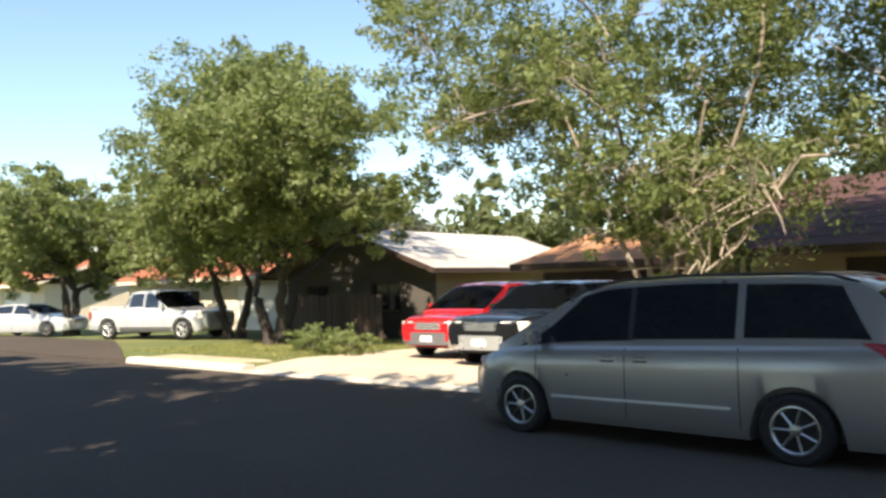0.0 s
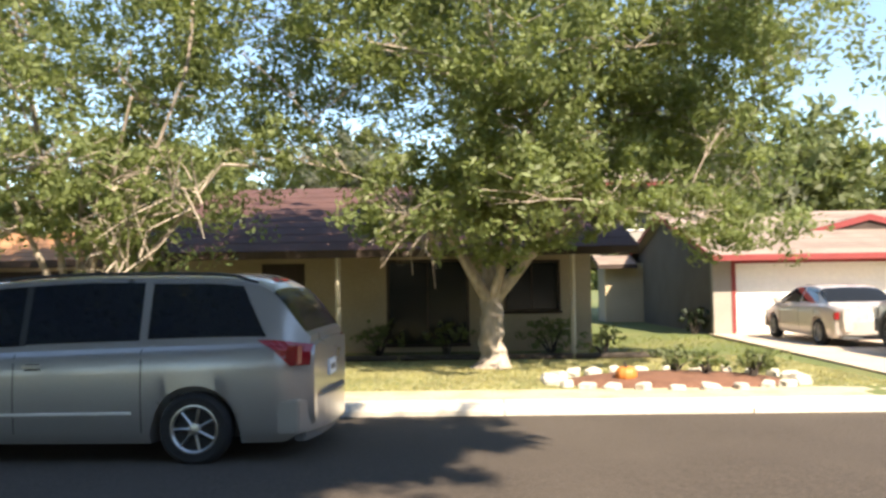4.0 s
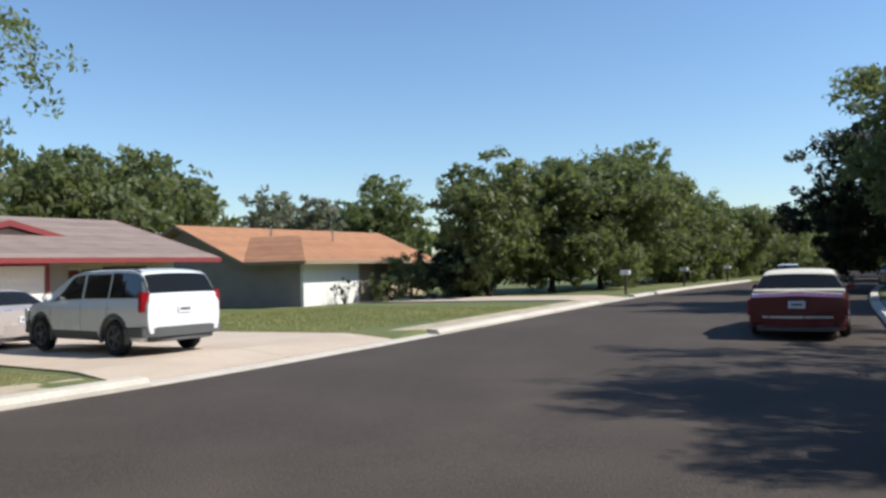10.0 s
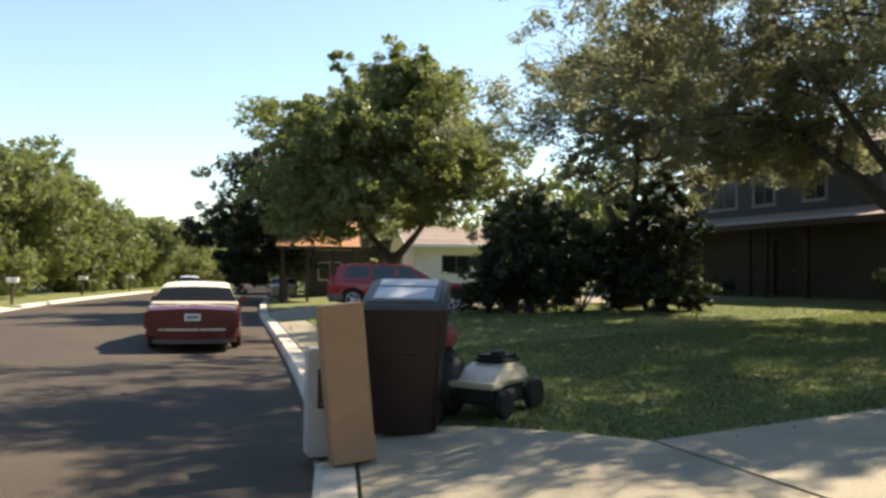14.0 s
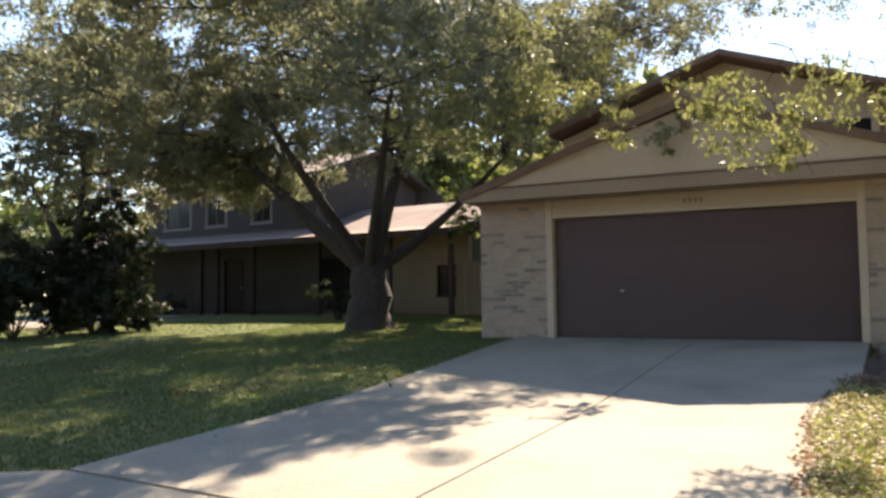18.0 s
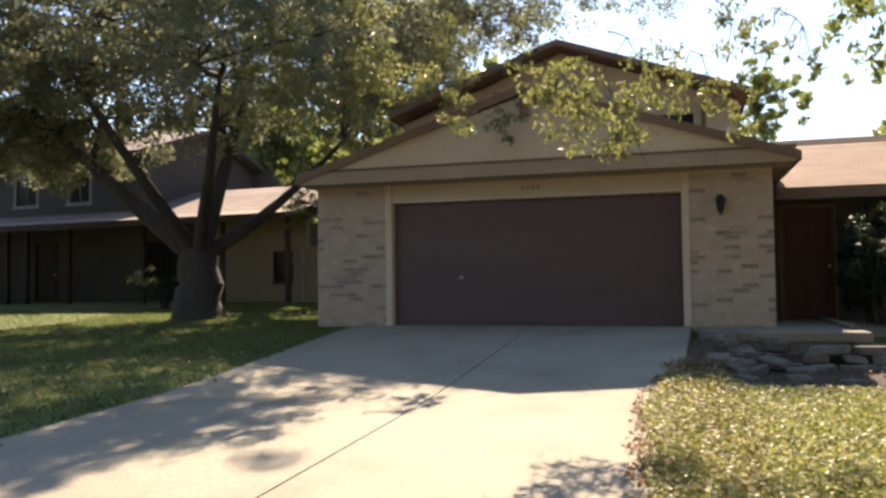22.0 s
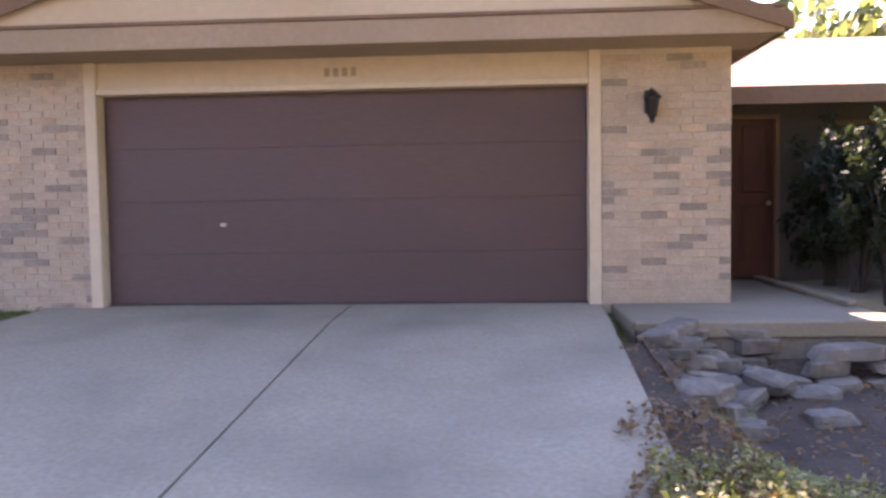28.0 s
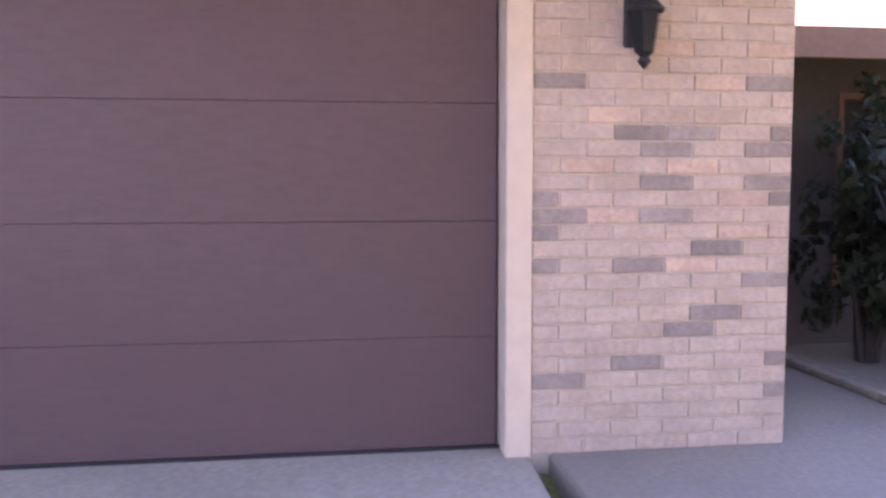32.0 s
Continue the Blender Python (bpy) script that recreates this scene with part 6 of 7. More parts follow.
VAN = dict(L=5.08, W=0.98, xf=1.55, xr=-1.48, R=0.335, sill=0.2, nose=0.5, tail=0.8, lean=0.8, rear_out=0.09, cab=(-2.5, 1.95), spokes=7, rims=STEEL,
           belt=[(-2.54, 1.06), (-2.2, 1.12), (-1.0, 1.09), (1.2, 1.03), (1.75, 1.0), (2.3, 0.82), (2.54, 0.66)],
           roof=[(-2.5, 1.08), (-2.45, 1.2), (-2.17, 1.62), (-1.98, 1.69), (-1.6, 1.735), (-0.4, 1.755), (0.5, 1.71), (0.85, 1.6), (1.95, 0.99)],
           panes=[((-2.12, -1.03), (-1.88, -1.03), 0.08, 0.56), ((-0.95, 0.12), (-0.95, 0.12), 0.07, 0.57), ((0.18, 1.6), (0.18, 0.76), 0.06, 0.57)],
           screen=((1.86, 0.85), (1.86, 0.8), 0.6, 1.0), back=((-2.46, -2.16), (-2.46, -2.16), 0.62, 1.0), nose_z=0.78, tail_lamp=(0.7, 0.95, 0.9, 1.07),
           mirror=(1.28, 1.1), handles=(0.4, 0.02), seams=(1.32, 0.2, -0.99), moulding=(0.325, 0.342), mould_mat=BRIGHT, rails=(-2.0, 0.7), plate_z=0.72, grille=GREYP, front_w=0.46, lamp=(0.26, 0.47), lamp_h=0.14)
van = car("minivan", "dusty silver minivan parked at the kerb", pose(10.36, -20.78, ROAD_Z + 0.012, 0, 0, -1.2), SILVER, VAN, "minivan")
_sh = Shell(VAN)
for s in (1, -1):
    part("tail_light_wing", _sh.patch(_sh.body, s, ((-2.5, -2.34), (-2.52, -2.04), 0.585, 0.755), 0.014, 6, 4, 0.01), TAIL_RED, van, "red lamp wrapped round the corner")
for s in (1, -1):
    part("door_pillar", _sh.patch(_sh.cabin, s, ((0.11, 0.19), (0.11, 0.19), 0.06, 0.57), 0.0035, 1, 8, 0.003), BLACKP, van, "black pillar between the side windows")
    for hx in (0.4, 0.02):
        part("handle_cup", _sh.patch(_sh.body, s, ((hx - 0.075, hx + 0.075), (hx - 0.065, hx + 0.065), 0.598, 0.634), 0.004, 4, 2, 0.003), BLACKP, van, "dark cup behind the handle")
part("high_brake_light", box(-2.06, -2.0, -0.2, 0.2, 1.655, 1.685, 0.008), TAIL_RED, van)

SUV = dict(L=4.6, W=0.91, xf=1.4, xr=-1.31, R=0.36, sill=0.3, nose=0.78, tail=0.9, lean=0.84, cab=(-2.27, 1.45), spokes=5, rims=GREYP,
           belt=[(-2.3, 1.08), (0, 1.06), (1.1, 1.05), (1.5, 1.03), (2.1, 0.95), (2.3, 0.8)],
           roof=[(-2.27, 1.1), (-2.2, 1.3), (-2.02, 1.63), (-1.6, 1.69), (0.0, 1.69), (0.4, 1.63), (1.45, 1.04)],
           panes=[((-2.12, -1.08), (-1.95, -1.08), 0.08, 0.57), ((-1.02, -0.18), (-1.02, -0.18), 0.08, 0.55), ((-0.1, 0.98), (-0.1, 0.3), 0.07, 0.55)],
           screen=((1.36, 0.42), (1.36, 0.38), 0.6, 1.0), back=((-2.25, -2.0), (-2.25, -2.0), 0.5, 1.0), nose_z=0.86, bump_h=0.27, tail_lamp=(0.8, 1.0, 0.86, 1.24), tail_bulge=0.1,
           bumper=CLADDING, rear_bulge=0.12, bump_deep=0.5, bump_w=1.0, arches=True, mirror=(0.95, 1.12), handles=(-0.35, -1.2), seams=(1.0, -0.14, -1.07), moulding=(0.1, 0.26), mould_mat=CLADDING, lamp=(0.48, 0.97), lamp_h=0.26, rails=(-1.9, 0.3), plate_z=0.82)
car("suv", "white compact suv with grey bumpers on a driveway", pose(-2.72, -27.2, float(land(-2.7, -27.2)) + 0.042, 0, 0, -92), WHITE_CAR, SUV, "suv")
SEDAN = dict(L=4.5, W=0.87, xf=1.35, xr=-1.3, R=0.31, sill=0.2, nose=0.74, tail=0.8, lean=0.74, cab=(-1.75, 1.2), spokes=7, rims=STEEL,
             belt=[(-2.25, 0.86), (-1.7, 0.95), (0, 0.93), (1.2, 0.9), (2.0, 0.76), (2.25, 0.62)],
             roof=[(-1.75, 0.95), (-1.05, 1.32), (-0.6, 1.38), (0.0, 1.38), (0.3, 1.33), (1.2, 0.91)],
             panes=[((-1.25, -0.3), (-0.98, -0.3), 0.1, 0.54), ((-0.22, 0.84), (-0.22, 0.26), 0.07, 0.55)],
             screen=((1.14, 0.3), (1.14, 0.26), 0.42, 1.0), back=((-1.68, -1.08), (-1.68, -1.04), 0.45, 1.0), nose_z=0.68, tail_lamp=(0.5, 0.96, 0.62, 0.78),
             mirror=(0.8, 0.98), handles=(-0.1, -1.0), seams=(0.85, -0.26, -1.15), moulding=(0.36, 0.4), plate_z=0.6)
car("sedan", "beige four-door sedan parked before a garage", pose(-2.4, -32.4, float(land(-2, -32.4)) + 0.042, 0, 0, -90), BEIGE_CAR, SEDAN, "car")
LUXO = dict(SEDAN, L=5.45, W=0.98, xf=1.62, xr=-1.42, R=0.33, tail=0.93, nose=0.85, cab=(-1.9, 1.25), roof_mat=CREAM_TOP, rims=CHROME,
            belt=[(-2.72, 0.86), (-2.62, 0.93), (-1.7, 0.97), (0, 0.95), (1.3, 0.94), (2.5, 0.84), (2.72, 0.7)],
            roof=[(-1.9, 0.97), (-1.35, 1.38), (-0.8, 1.45), (0.0, 1.45), (0.35, 1.4), (1.25, 0.95)],
            panes=[((-1.2, -0.3), (-1.1, -0.3), 0.1, 0.54), ((-0.2, 0.86), (-0.2, 0.28), 0.07, 0.55)],
            back=((-1.82, -1.4), (-1.82, -1.38), 0.5, 1.0), screen=((1.18, 0.34), (1.18, 0.3), 0.42, 1.0), tail_lamp=(0.72, 0.97, 0.5, 0.84), tail_bulge=0.06, nose_z=0.74, plate_z=0.66, plate_out=0.03)
lux = car("sedan", "dark red saloon with a cream top at the kerb", pose(-12.75, -15.4, ROAD_Z + 0.03, 0, 0, 187), DARK_RED, LUXO, "car")
part("bumper_strip", end_bar(Shell(LUXO), False, -0.92, 0.92, 0.46, 0.5, 0.075, 0.05, bulge=0.2, bevel=0.004), CHROME, lux, "chrome bumper strip")
part("trunk_panel", end_bar(Shell(LUXO), False, -0.62, 0.62, 0.6, 0.84, 0.008, 0.03, bulge=0.06, bevel=0.006), DARK_RED, lux)
RSUV = dict(SUV, L=4.7, W=0.93, R=0.36, sill=0.28, rims=CHROME, bumper=GREYP,
            belt=[(-2.35, 1.02), (0, 1.0), (1.0, 1.0), (1.4, 0.99), (2.15, 0.92), (2.35, 0.78)], grille=GREYP, nose_z=0.82, arches=False)
car("suv", "bright red suv facing the street", pose(18.3, -27.6, float(land(19, -27.6)) + 0.042, 0, 0, 92), RED_CAR, RSUV, "suv")
# Sill, nose, belt and roof are lowered to fit the camera's view.
BTRUCK = dict(RSUV, screen_lift=0.018, L=5.3, W=0.99, xf=1.7, xr=-1.75, R=0.38, sill=0.3, cab=(-2.6, 1.1), grille=STEEL,
              belt=[(-2.65, 1.08), (0, 1.06), (0.9, 1.04), (1.2, 1.03), (2.45, 0.97), (2.65, 0.84)],
              roof=[(-2.6, 1.1), (-2.5, 1.35), (-2.3, 1.6), (-1.8, 1.66), (-0.2, 1.66), (0.2, 1.61), (1.1, 1.04)],
              panes=[((-2.1, -1.2), (-2.0, -1.2), 0.1, 0.54), ((-1.1, -0.3), (-1.1, -0.3), 0.08, 0.55), ((-0.2, 0.78), (-0.2, 0.12), 0.07, 0.55)],
              screen=((1.02, 0.22), (1.02, 0.18), 0.6, 1.0), back=((-2.55, -2.35), (-2.55, -2.35), 0.3, 1.0), nose_z=0.88, rails=None, bumper=CHROME, handles=(-0.4, -1.3), seams=(0.8, -0.25, -1.15), mirror=(0.7, 1.12))
car("suv", "black suv with a chrome grille facing the street", pose(16.1, -27.0, float(land(16.7, -27)) + 0.042, 0, 0, 91), BLACK_CAR, BTRUCK, "suv")
PICKUP = dict(BTRUCK, L=5.5, xf=1.8, xr=-1.75, R=0.38, cab=(-0.9, 1.25), rims=CHROME, bumper=CHROME,
              belt=[(-2.75, 1.12), (-0.9, 1.12), (0.9, 1.12), (1.3, 1.1), (2.5, 1.02), (2.75, 0.9)],
              roof=[(-0.9, 1.1), (-0.85, 1.4), (-0.75, 1.76), (-0.4, 1.82), (0.3, 1.8), (0.5, 1.74), (1.25, 1.1)],
              panes=[((-0.78, -0.06), (-0.68, -0.06), 0.1, 0.54), ((0.02, 1.02), (0.02, 0.42), 0.07, 0.55)],
              screen=((1.2, 0.5), (1.2, 0.46), 0.42, 1.0), back=((-0.89, -0.76), (-0.89, -0.76), 0.4, 1.0), handles=(-0.5, 0.1), seams=(1.0, -0.02, -0.82), mirror=(0.95, 1.2), nose_z=0.96, tail_lamp=(0.84, 0.98, 0.75, 1.05), tail_bulge=0.06)


def pickup_bed(t, sp, colour):
    part("bed_floor", box(-2.6, -0.98, -0.8, 0.8, 1.16, 1.166), BLACKP, t, "dark load bed")
    for s in (1, -1):
        part("bed_rail", box(-2.68, -0.95, *sorted((s * 0.8, s * 0.93)), 1.12, 1.24, 0.02, seg=2), colour, t)
    part("tailgate", box(-2.7, -2.62, -0.8, 0.8, 1.1, 1.24, 0.015), colour, t)


pk = car("pickup_truck", "silver-white pickup truck on a far driveway", pose(34.2, -28.1, float(land(34.2, -28.1)) + 0.01, 0, 0, 197), PALE_CAR, PICKUP, "pickup")
pickup_bed(pk, PICKUP, PALE_CAR)
car("suv", "dark red suv parked on the neighbouring driveway", pose(-21.5, -9.7, float(land(-21.5, -9.7)) + 0.042, 0, 0, 84), RED_DIM, dict(BTRUCK, bumper=GREYP, grille=GREYP), "suv")
for cx, cy, rz, mt, lb in ((-52, -22.5, 186, WHITE_CAR, "pale car parked far down the street"), (-46, -15.6, 186, BEIGE_CAR, "beige car parked far down the street"), (42.0, -26.5, -150, PALE_CAR, "pale car parked before a far house"), (49.0, -21.4, 0, BLACK_CAR, "dark car parked far along the kerb")):
    car("sedan", lb, pose(cx, cy, max(ROAD_Z + 0.02, float(land(cx, cy)) + 0.03) if cy < -22.7 or cy > -12 else ROAD_Z + 0.02, 0, 0, rz), mt, SEDAN, "car")

# ---- loose things by the near kerb ----
GA = float(land(-0.8, -11.4))
bin_ = thing("wheelie_bin", "dark brown wheeled bin with a grey lid by the kerb", "bin", pose(-1.2, -11.42, GA - 0.01, 0, 0, 78) @ Matrix.Scale(1.13, 4))


def tapered(b0, b1, z0, z1, bevel=0.03, off=(0, 0)):
    bm = bmesh.new()
    lo = [bm.verts.new((sx * b0[0], sy * b0[1], z0)) for sx, sy in ((-1, -1), (1, -1), (1, 1), (-1, 1))]
    hi = [bm.verts.new((off[0] + sx * b1[0], off[1] + sy * b1[1], z1)) for sx, sy in ((-1, -1), (1, -1), (1, 1), (-1, 1))]
    bm.faces.new(lo[::-1])
    bm.faces.new(hi)
    for k in range(4):
        bm.faces.new((lo[k], lo[(k + 1) % 4], hi[(k + 1) % 4], hi[k]))
    if bevel:
        bmesh.ops.bevel(bm, geom=list(bm.edges), offset=bevel, segments=2, affect="EDGES", clamp_overlap=True)
    return bm


part("body", tapered((0.29, 0.28), (0.36, 0.37), 0.05, 1.12, 0.035), BIN_BROWN, bin_, smooth=True)
part("rim", tapered((0.38, 0.39), (0.385, 0.395), 1.075, 1.14, 0.012), BIN_BROWN, bin_)
LIDGREY = mat("lid_grey", (0.07, 0.068, 0.07), 0.5, 0.12, 25, 3, 0.06, coords="obj")
lid = part("lid", tapered((0.4, 0.42), (0.34, 0.35), 0.0, 0.08, 0.025), LIDGREY, bin_, "dark grey lid propped up by the load", smooth=True)
lid.matrix_basis = pose(0, 0.02, 1.235, 17, 0, 0)
# The lid's bluish sky reflection is put into the panels' pale colour.
part("lid_panel", box(-0.27, 0.27, -0.29, 0.04, 0.078, 0.094, 0.012), mat("lid_sky_sheen", (0.36, 0.39, 0.43), 0.35, 0.1, 25, 3, 0.04, coords="obj"), lid)
part("lid_panel", box(-0.27, 0.27, 0.08, 0.29, 0.078, 0.094, 0.012), bpy.data.materials["lid_sky_sheen"], lid)
part("load", box(-0.3, 0.3, -0.28, 0.3, 1.0, 1.2, 0.06, seg=2), BLACKP, bin_, "dark sacks filling the bin")
part("handle", tube([(-0.28, 0.4, 1.0), (-0.28, 0.47, 1.02), (0.28, 0.47, 1.02), (0.28, 0.4, 1.0)], [0.018] * 4, 8), GREYP, bin_)
for s in (1, -1):
    part("wheel", lathe([(0.03, -0.025), (0.12, -0.025), (0.13, 0), (0.12, 0.025), (0.03, 0.025)], 20, m=pose(s * 0.3, 0.26, 0.13, 0, 90, 0)), RUBBER, bin_, "black wheel", smooth=True)
part("axle", tube([(-0.32, 0.26, 0.13), (0.32, 0.26, 0.13)], [0.012, 0.012], 8), STEEL, bin_)
part("front_rib", box(-0.2, 0.2, -0.345, -0.325, 0.75, 0.8, 0.008), BIN_BROWN, bin_)

crate = thing("cardboard_box", "tall narrow brown cardboard box stood on end", "box", pose(-0.08, -11.98, GA + 0.0, 6, 0, 12))
part("sides", box(-0.11, 0.11, -0.19, 0.19, 0.0, 1.36, 0.006), CARDBOARD, crate)
part("top_flap", box(-0.113, 0.113, -0.192, 0.0, 1.362, 1.368), CARDBOARD, crate)
part("top_flap", box(-0.113, 0.113, 0.003, 0.192, 1.362, 1.368), CARDBOARD, crate)
part("tape", box(-0.03, 0.03, -0.194, -0.1905, 0.9, 1.2), CARDBOARD, crate)
part("fold_band", box(-0.113, 0.113, -0.193, 0.193, 1.16, 1.168), CARDBOARD, crate)
panel = thing("white_appliance", "off-white flat appliance casing beside the kerb", "appliance", pose(-0.34, -12.22, GA - 0.02, 0, 0, 12))
# White casing greyed: the shade by the kerb is put into its colour.
part("casing", box(-0.12, 0.12, -0.18, 0.16, 0.02, 0.98, 0.02, seg=2), mat("shaded_white_enamel", (0.46, 0.46, 0.47), 0.5, 0.1, 20, 2, 0.04, coords="obj"), panel)
part("vent_panel", box(0.121, 0.128, -0.1, 0.08, 0.45, 0.8, 0.004), BLACKP, panel, "dark vent panel")
for k in range(5):
    part("vent_slat", box(0.129, 0.134, -0.09, 0.07, 0.48 + 0.06 * k, 0.5 + 0.06 * k), GREYP, panel)
part("foot", box(-0.1, 0.1, -0.15, 0.15, 0.0, 0.02), BLACKP, panel)

mower = thing("lawn_mower", "beige and black lawn mower on the grass verge", "mower", pose(-1.62, -10.45, float(land(-1.62, -10.45)), 0, 0, -40) @ Matrix.Scale(1.06, 4))
CREAMP = mat("cream_enamel", (0.60, 0.53, 0.41), 0.35, 0.08, 20, 3, 0.03, coords="obj", coat=0.3)
part("deck", tapered((0.42, 0.3), (0.36, 0.26), 0.12, 0.3, 0.04), BLACKP, mower)
part("hood", tapered((0.38, 0.29), (0.22, 0.24), 0.3, 0.5, 0.05, (-0.1, 0)), CREAMP, mower, "faded cream hood", smooth=True)
part("hood_lip", box(0.2, 0.43, -0.27, 0.27, 0.28, 0.34, 0.02, seg=2), CREAMP, mower)
part("engine", box(-0.36, 0.08, -0.17, 0.17, 0.47, 0.58, 0.04, seg=2), BLACKP, mower, "black engine cover")
part("air_filter", lathe([(0.07, 0.56), (0.08, 0.58), (0.08, 0.62), (0.02, 0.64)], 16, m=pose(-0.05, 0.05, 0)), BLACKP, mower)
for x, y, r in ((0.32, 0.33, 0.14), (0.32, -0.33, 0.14), (-0.34, 0.33, 0.17), (-0.34, -0.33, 0.17)):
    w_ = part("wheel", lathe([(r * 0.5, -0.045), (r * 0.9, -0.045), (r, -0.02), (r, 0.02), (r * 0.9, 0.045), (r * 0.5, 0.045)], 22, m=pose(x, y, r, 90, 0, 0)), RUBBER, mower, "black wheel", smooth=True)
    part("wheel_hub", lathe([(0.005, -0.04), (r * 0.5, -0.04), (r * 0.45, 0.04), (0.005, 0.05)], 14, m=pose(x, y, r, 90, 0, 0)), CREAMP, w_)
sack = thing("rubbish_sack", "black sack slumped behind the mower", "sack", pose(-1.75, -10.95, float(land(-1.75, -10.95)) - 0.01))
bm = bmesh.new()
bmesh.ops.create_icosphere(bm, subdivisions=3, radius=1)
for v in bm.verts:
    k = 1 + 0.12 * noise.noise(v.co * 3.1)
    v.co = Vector((v.co.x * 0.3 * k, v.co.y * 0.28 * k, max(0, 0.36 + v.co.z * 0.38 * k)))
part("sack_skin", bm, BLACKP, sack, smooth=True)
ball = tagged(part("ball", lathe([(0.15 * math.sin(a), -0.15 * math.cos(a)) for a in np.linspace(0.02, math.pi - 0.02, 16)], 24), mat("red_ball", (0.34, 0.07, 0.06), 0.5, 0.12, 12, 3, 0.05, coords="obj"), smooth=True), "scuffed dull red ball on a black sack", "ball")
ball.matrix_world = pose(-1.75, -10.95, float(land(-1.75, -10.95)) + 0.86)


def shrub(label, x, y, r, h, leaf=None, seed=0, per=700, size=0.06, n=7, name="shrub", at=None):
    """A bush: short stems and clumps of leaves down to the ground."""
    rng = np.random.default_rng(seed)
    wx, wy = moved(at, x, y) if at else (x, y)
    t = thing(name, label, name, pose(wx, wy, float(land(wx, wy)) - 0.03))
    blobs = []
    for k in range(n):
        a, q_ = 2 * math.pi * k / n + rng.random(), r * (0.25 + 0.45 * rng.random())
        s = r * (0.5 + 0.25 * rng.random())
        hz = h * (0.35 + 0.35 * rng.random())
        blobs.append((q_ * math.cos(a), q_ * math.sin(a), hz, s, s, h * 0.33))
    for k, b_ in enumerate(blobs):
        part("stem", tube([(0.04 * math.cos(k), 0.04 * math.sin(k), 0), (b_[0] * 0.5, b_[1] * 0.5, b_[2] * 0.6), b_[:3]], [0.03, 0.02, 0.008], 6), BARK, t)
    v, f = leaf_cloud(rng, blobs, per, size)
    v[:, 2] = np.maximum(v[:, 2], 0.0)
    raw("foliage", v, f, leaf or LEAF_DARK, t)
    return t


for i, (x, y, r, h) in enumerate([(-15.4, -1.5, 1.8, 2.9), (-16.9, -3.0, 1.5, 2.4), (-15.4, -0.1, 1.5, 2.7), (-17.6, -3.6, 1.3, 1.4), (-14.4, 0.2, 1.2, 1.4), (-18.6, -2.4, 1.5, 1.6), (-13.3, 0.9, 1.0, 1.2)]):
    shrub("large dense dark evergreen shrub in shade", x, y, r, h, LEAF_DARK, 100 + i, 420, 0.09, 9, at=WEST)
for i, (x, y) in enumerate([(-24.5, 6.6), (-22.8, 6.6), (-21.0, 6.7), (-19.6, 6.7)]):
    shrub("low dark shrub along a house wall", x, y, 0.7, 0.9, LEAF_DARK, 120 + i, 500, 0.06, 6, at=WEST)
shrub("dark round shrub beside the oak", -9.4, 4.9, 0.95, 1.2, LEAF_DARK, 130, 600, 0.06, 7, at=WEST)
for i, (x, y, r, h) in enumerate([(20.9, -25.6, 0.75, 0.8), (22.3, -25.8, 0.8, 0.85), (23.6, -26.3, 0.7, 0.75)]):
    shrub("rounded green hedge bush by a driveway", x, y, r, h, LEAF_LIGHT, 140 + i, 900, 0.05, 8)
for i, (x, y, r, h) in enumerate([(4.6, -30.2, 0.7, 1.0), (6.9, -30.0, 0.6, 0.8), (8.4, -30.2, 0.6, 0.9), (11.8, -30.0, 0.7, 1.0), (3.6, -29.4, 0.5, 0.7)]):
    shrub("unkempt green shrub beside a porch", x, y, r, h, LEAF, 150 + i, 500, 0.06, 6)
shrub("loose dark climbing shrub against a white wall", -23.1, -38.3, 0.85, 1.55, LEAF_DARK, 175, 34, 0.13, 7)
for i, (x, y, r, h) in enumerate([(-27.2, -37.0, 1.5, 2.7), (-30.2, -36.6, 2.0, 3.2), (-25.0, -37.4, 1.0, 1.7), (-28.6, -36.6, 1.8, 2.4), (-31.0, -36.0, 1.8, 2.2), (-0.3, -36.6, 0.5, 0.8), (-26.2, -37.7, 1.0, 1.7)]):
    shrub("shaggy dark green shrub against a house", x, y, r, h, LEAF_DARK if i % 2 else LEAF, 160 + i, 300, 0.1, 8)
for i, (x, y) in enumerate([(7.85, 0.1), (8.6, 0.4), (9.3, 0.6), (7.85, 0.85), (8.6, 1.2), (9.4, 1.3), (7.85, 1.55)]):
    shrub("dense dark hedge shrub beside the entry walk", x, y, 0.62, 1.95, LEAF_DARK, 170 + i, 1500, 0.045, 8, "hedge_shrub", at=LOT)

# ---- stones ----


def rock(name, parent, size, m, seed, material=STONE):
    rng = random.Random(seed)
    bm = bmesh.new()
    bmesh.ops.create_cube(bm, size=1)
    for v in bm.verts:
        v.co += Vector((rng.uniform(-0.16, 0.16), rng.uniform(-0.16, 0.16), rng.uniform(-0.14, 0.14)))
    bmesh.ops.bevel(bm, geom=list(bm.edges), offset=0.14, segments=1, affect="EDGES", clamp_overlap=True)
    for v in bm.verts:
        v.co = Vector((v.co.x * size[0], v.co.y * size[1], v.co.z * size[2]))
    ob = part(name, bm, material, parent)
    ob.matrix_basis = m
    return ob


bed_wall = thing("stone_edging", "tumbled stack of flat limestone slabs beside the driveway", "stone wall", LOT)
rs = random.Random(12)
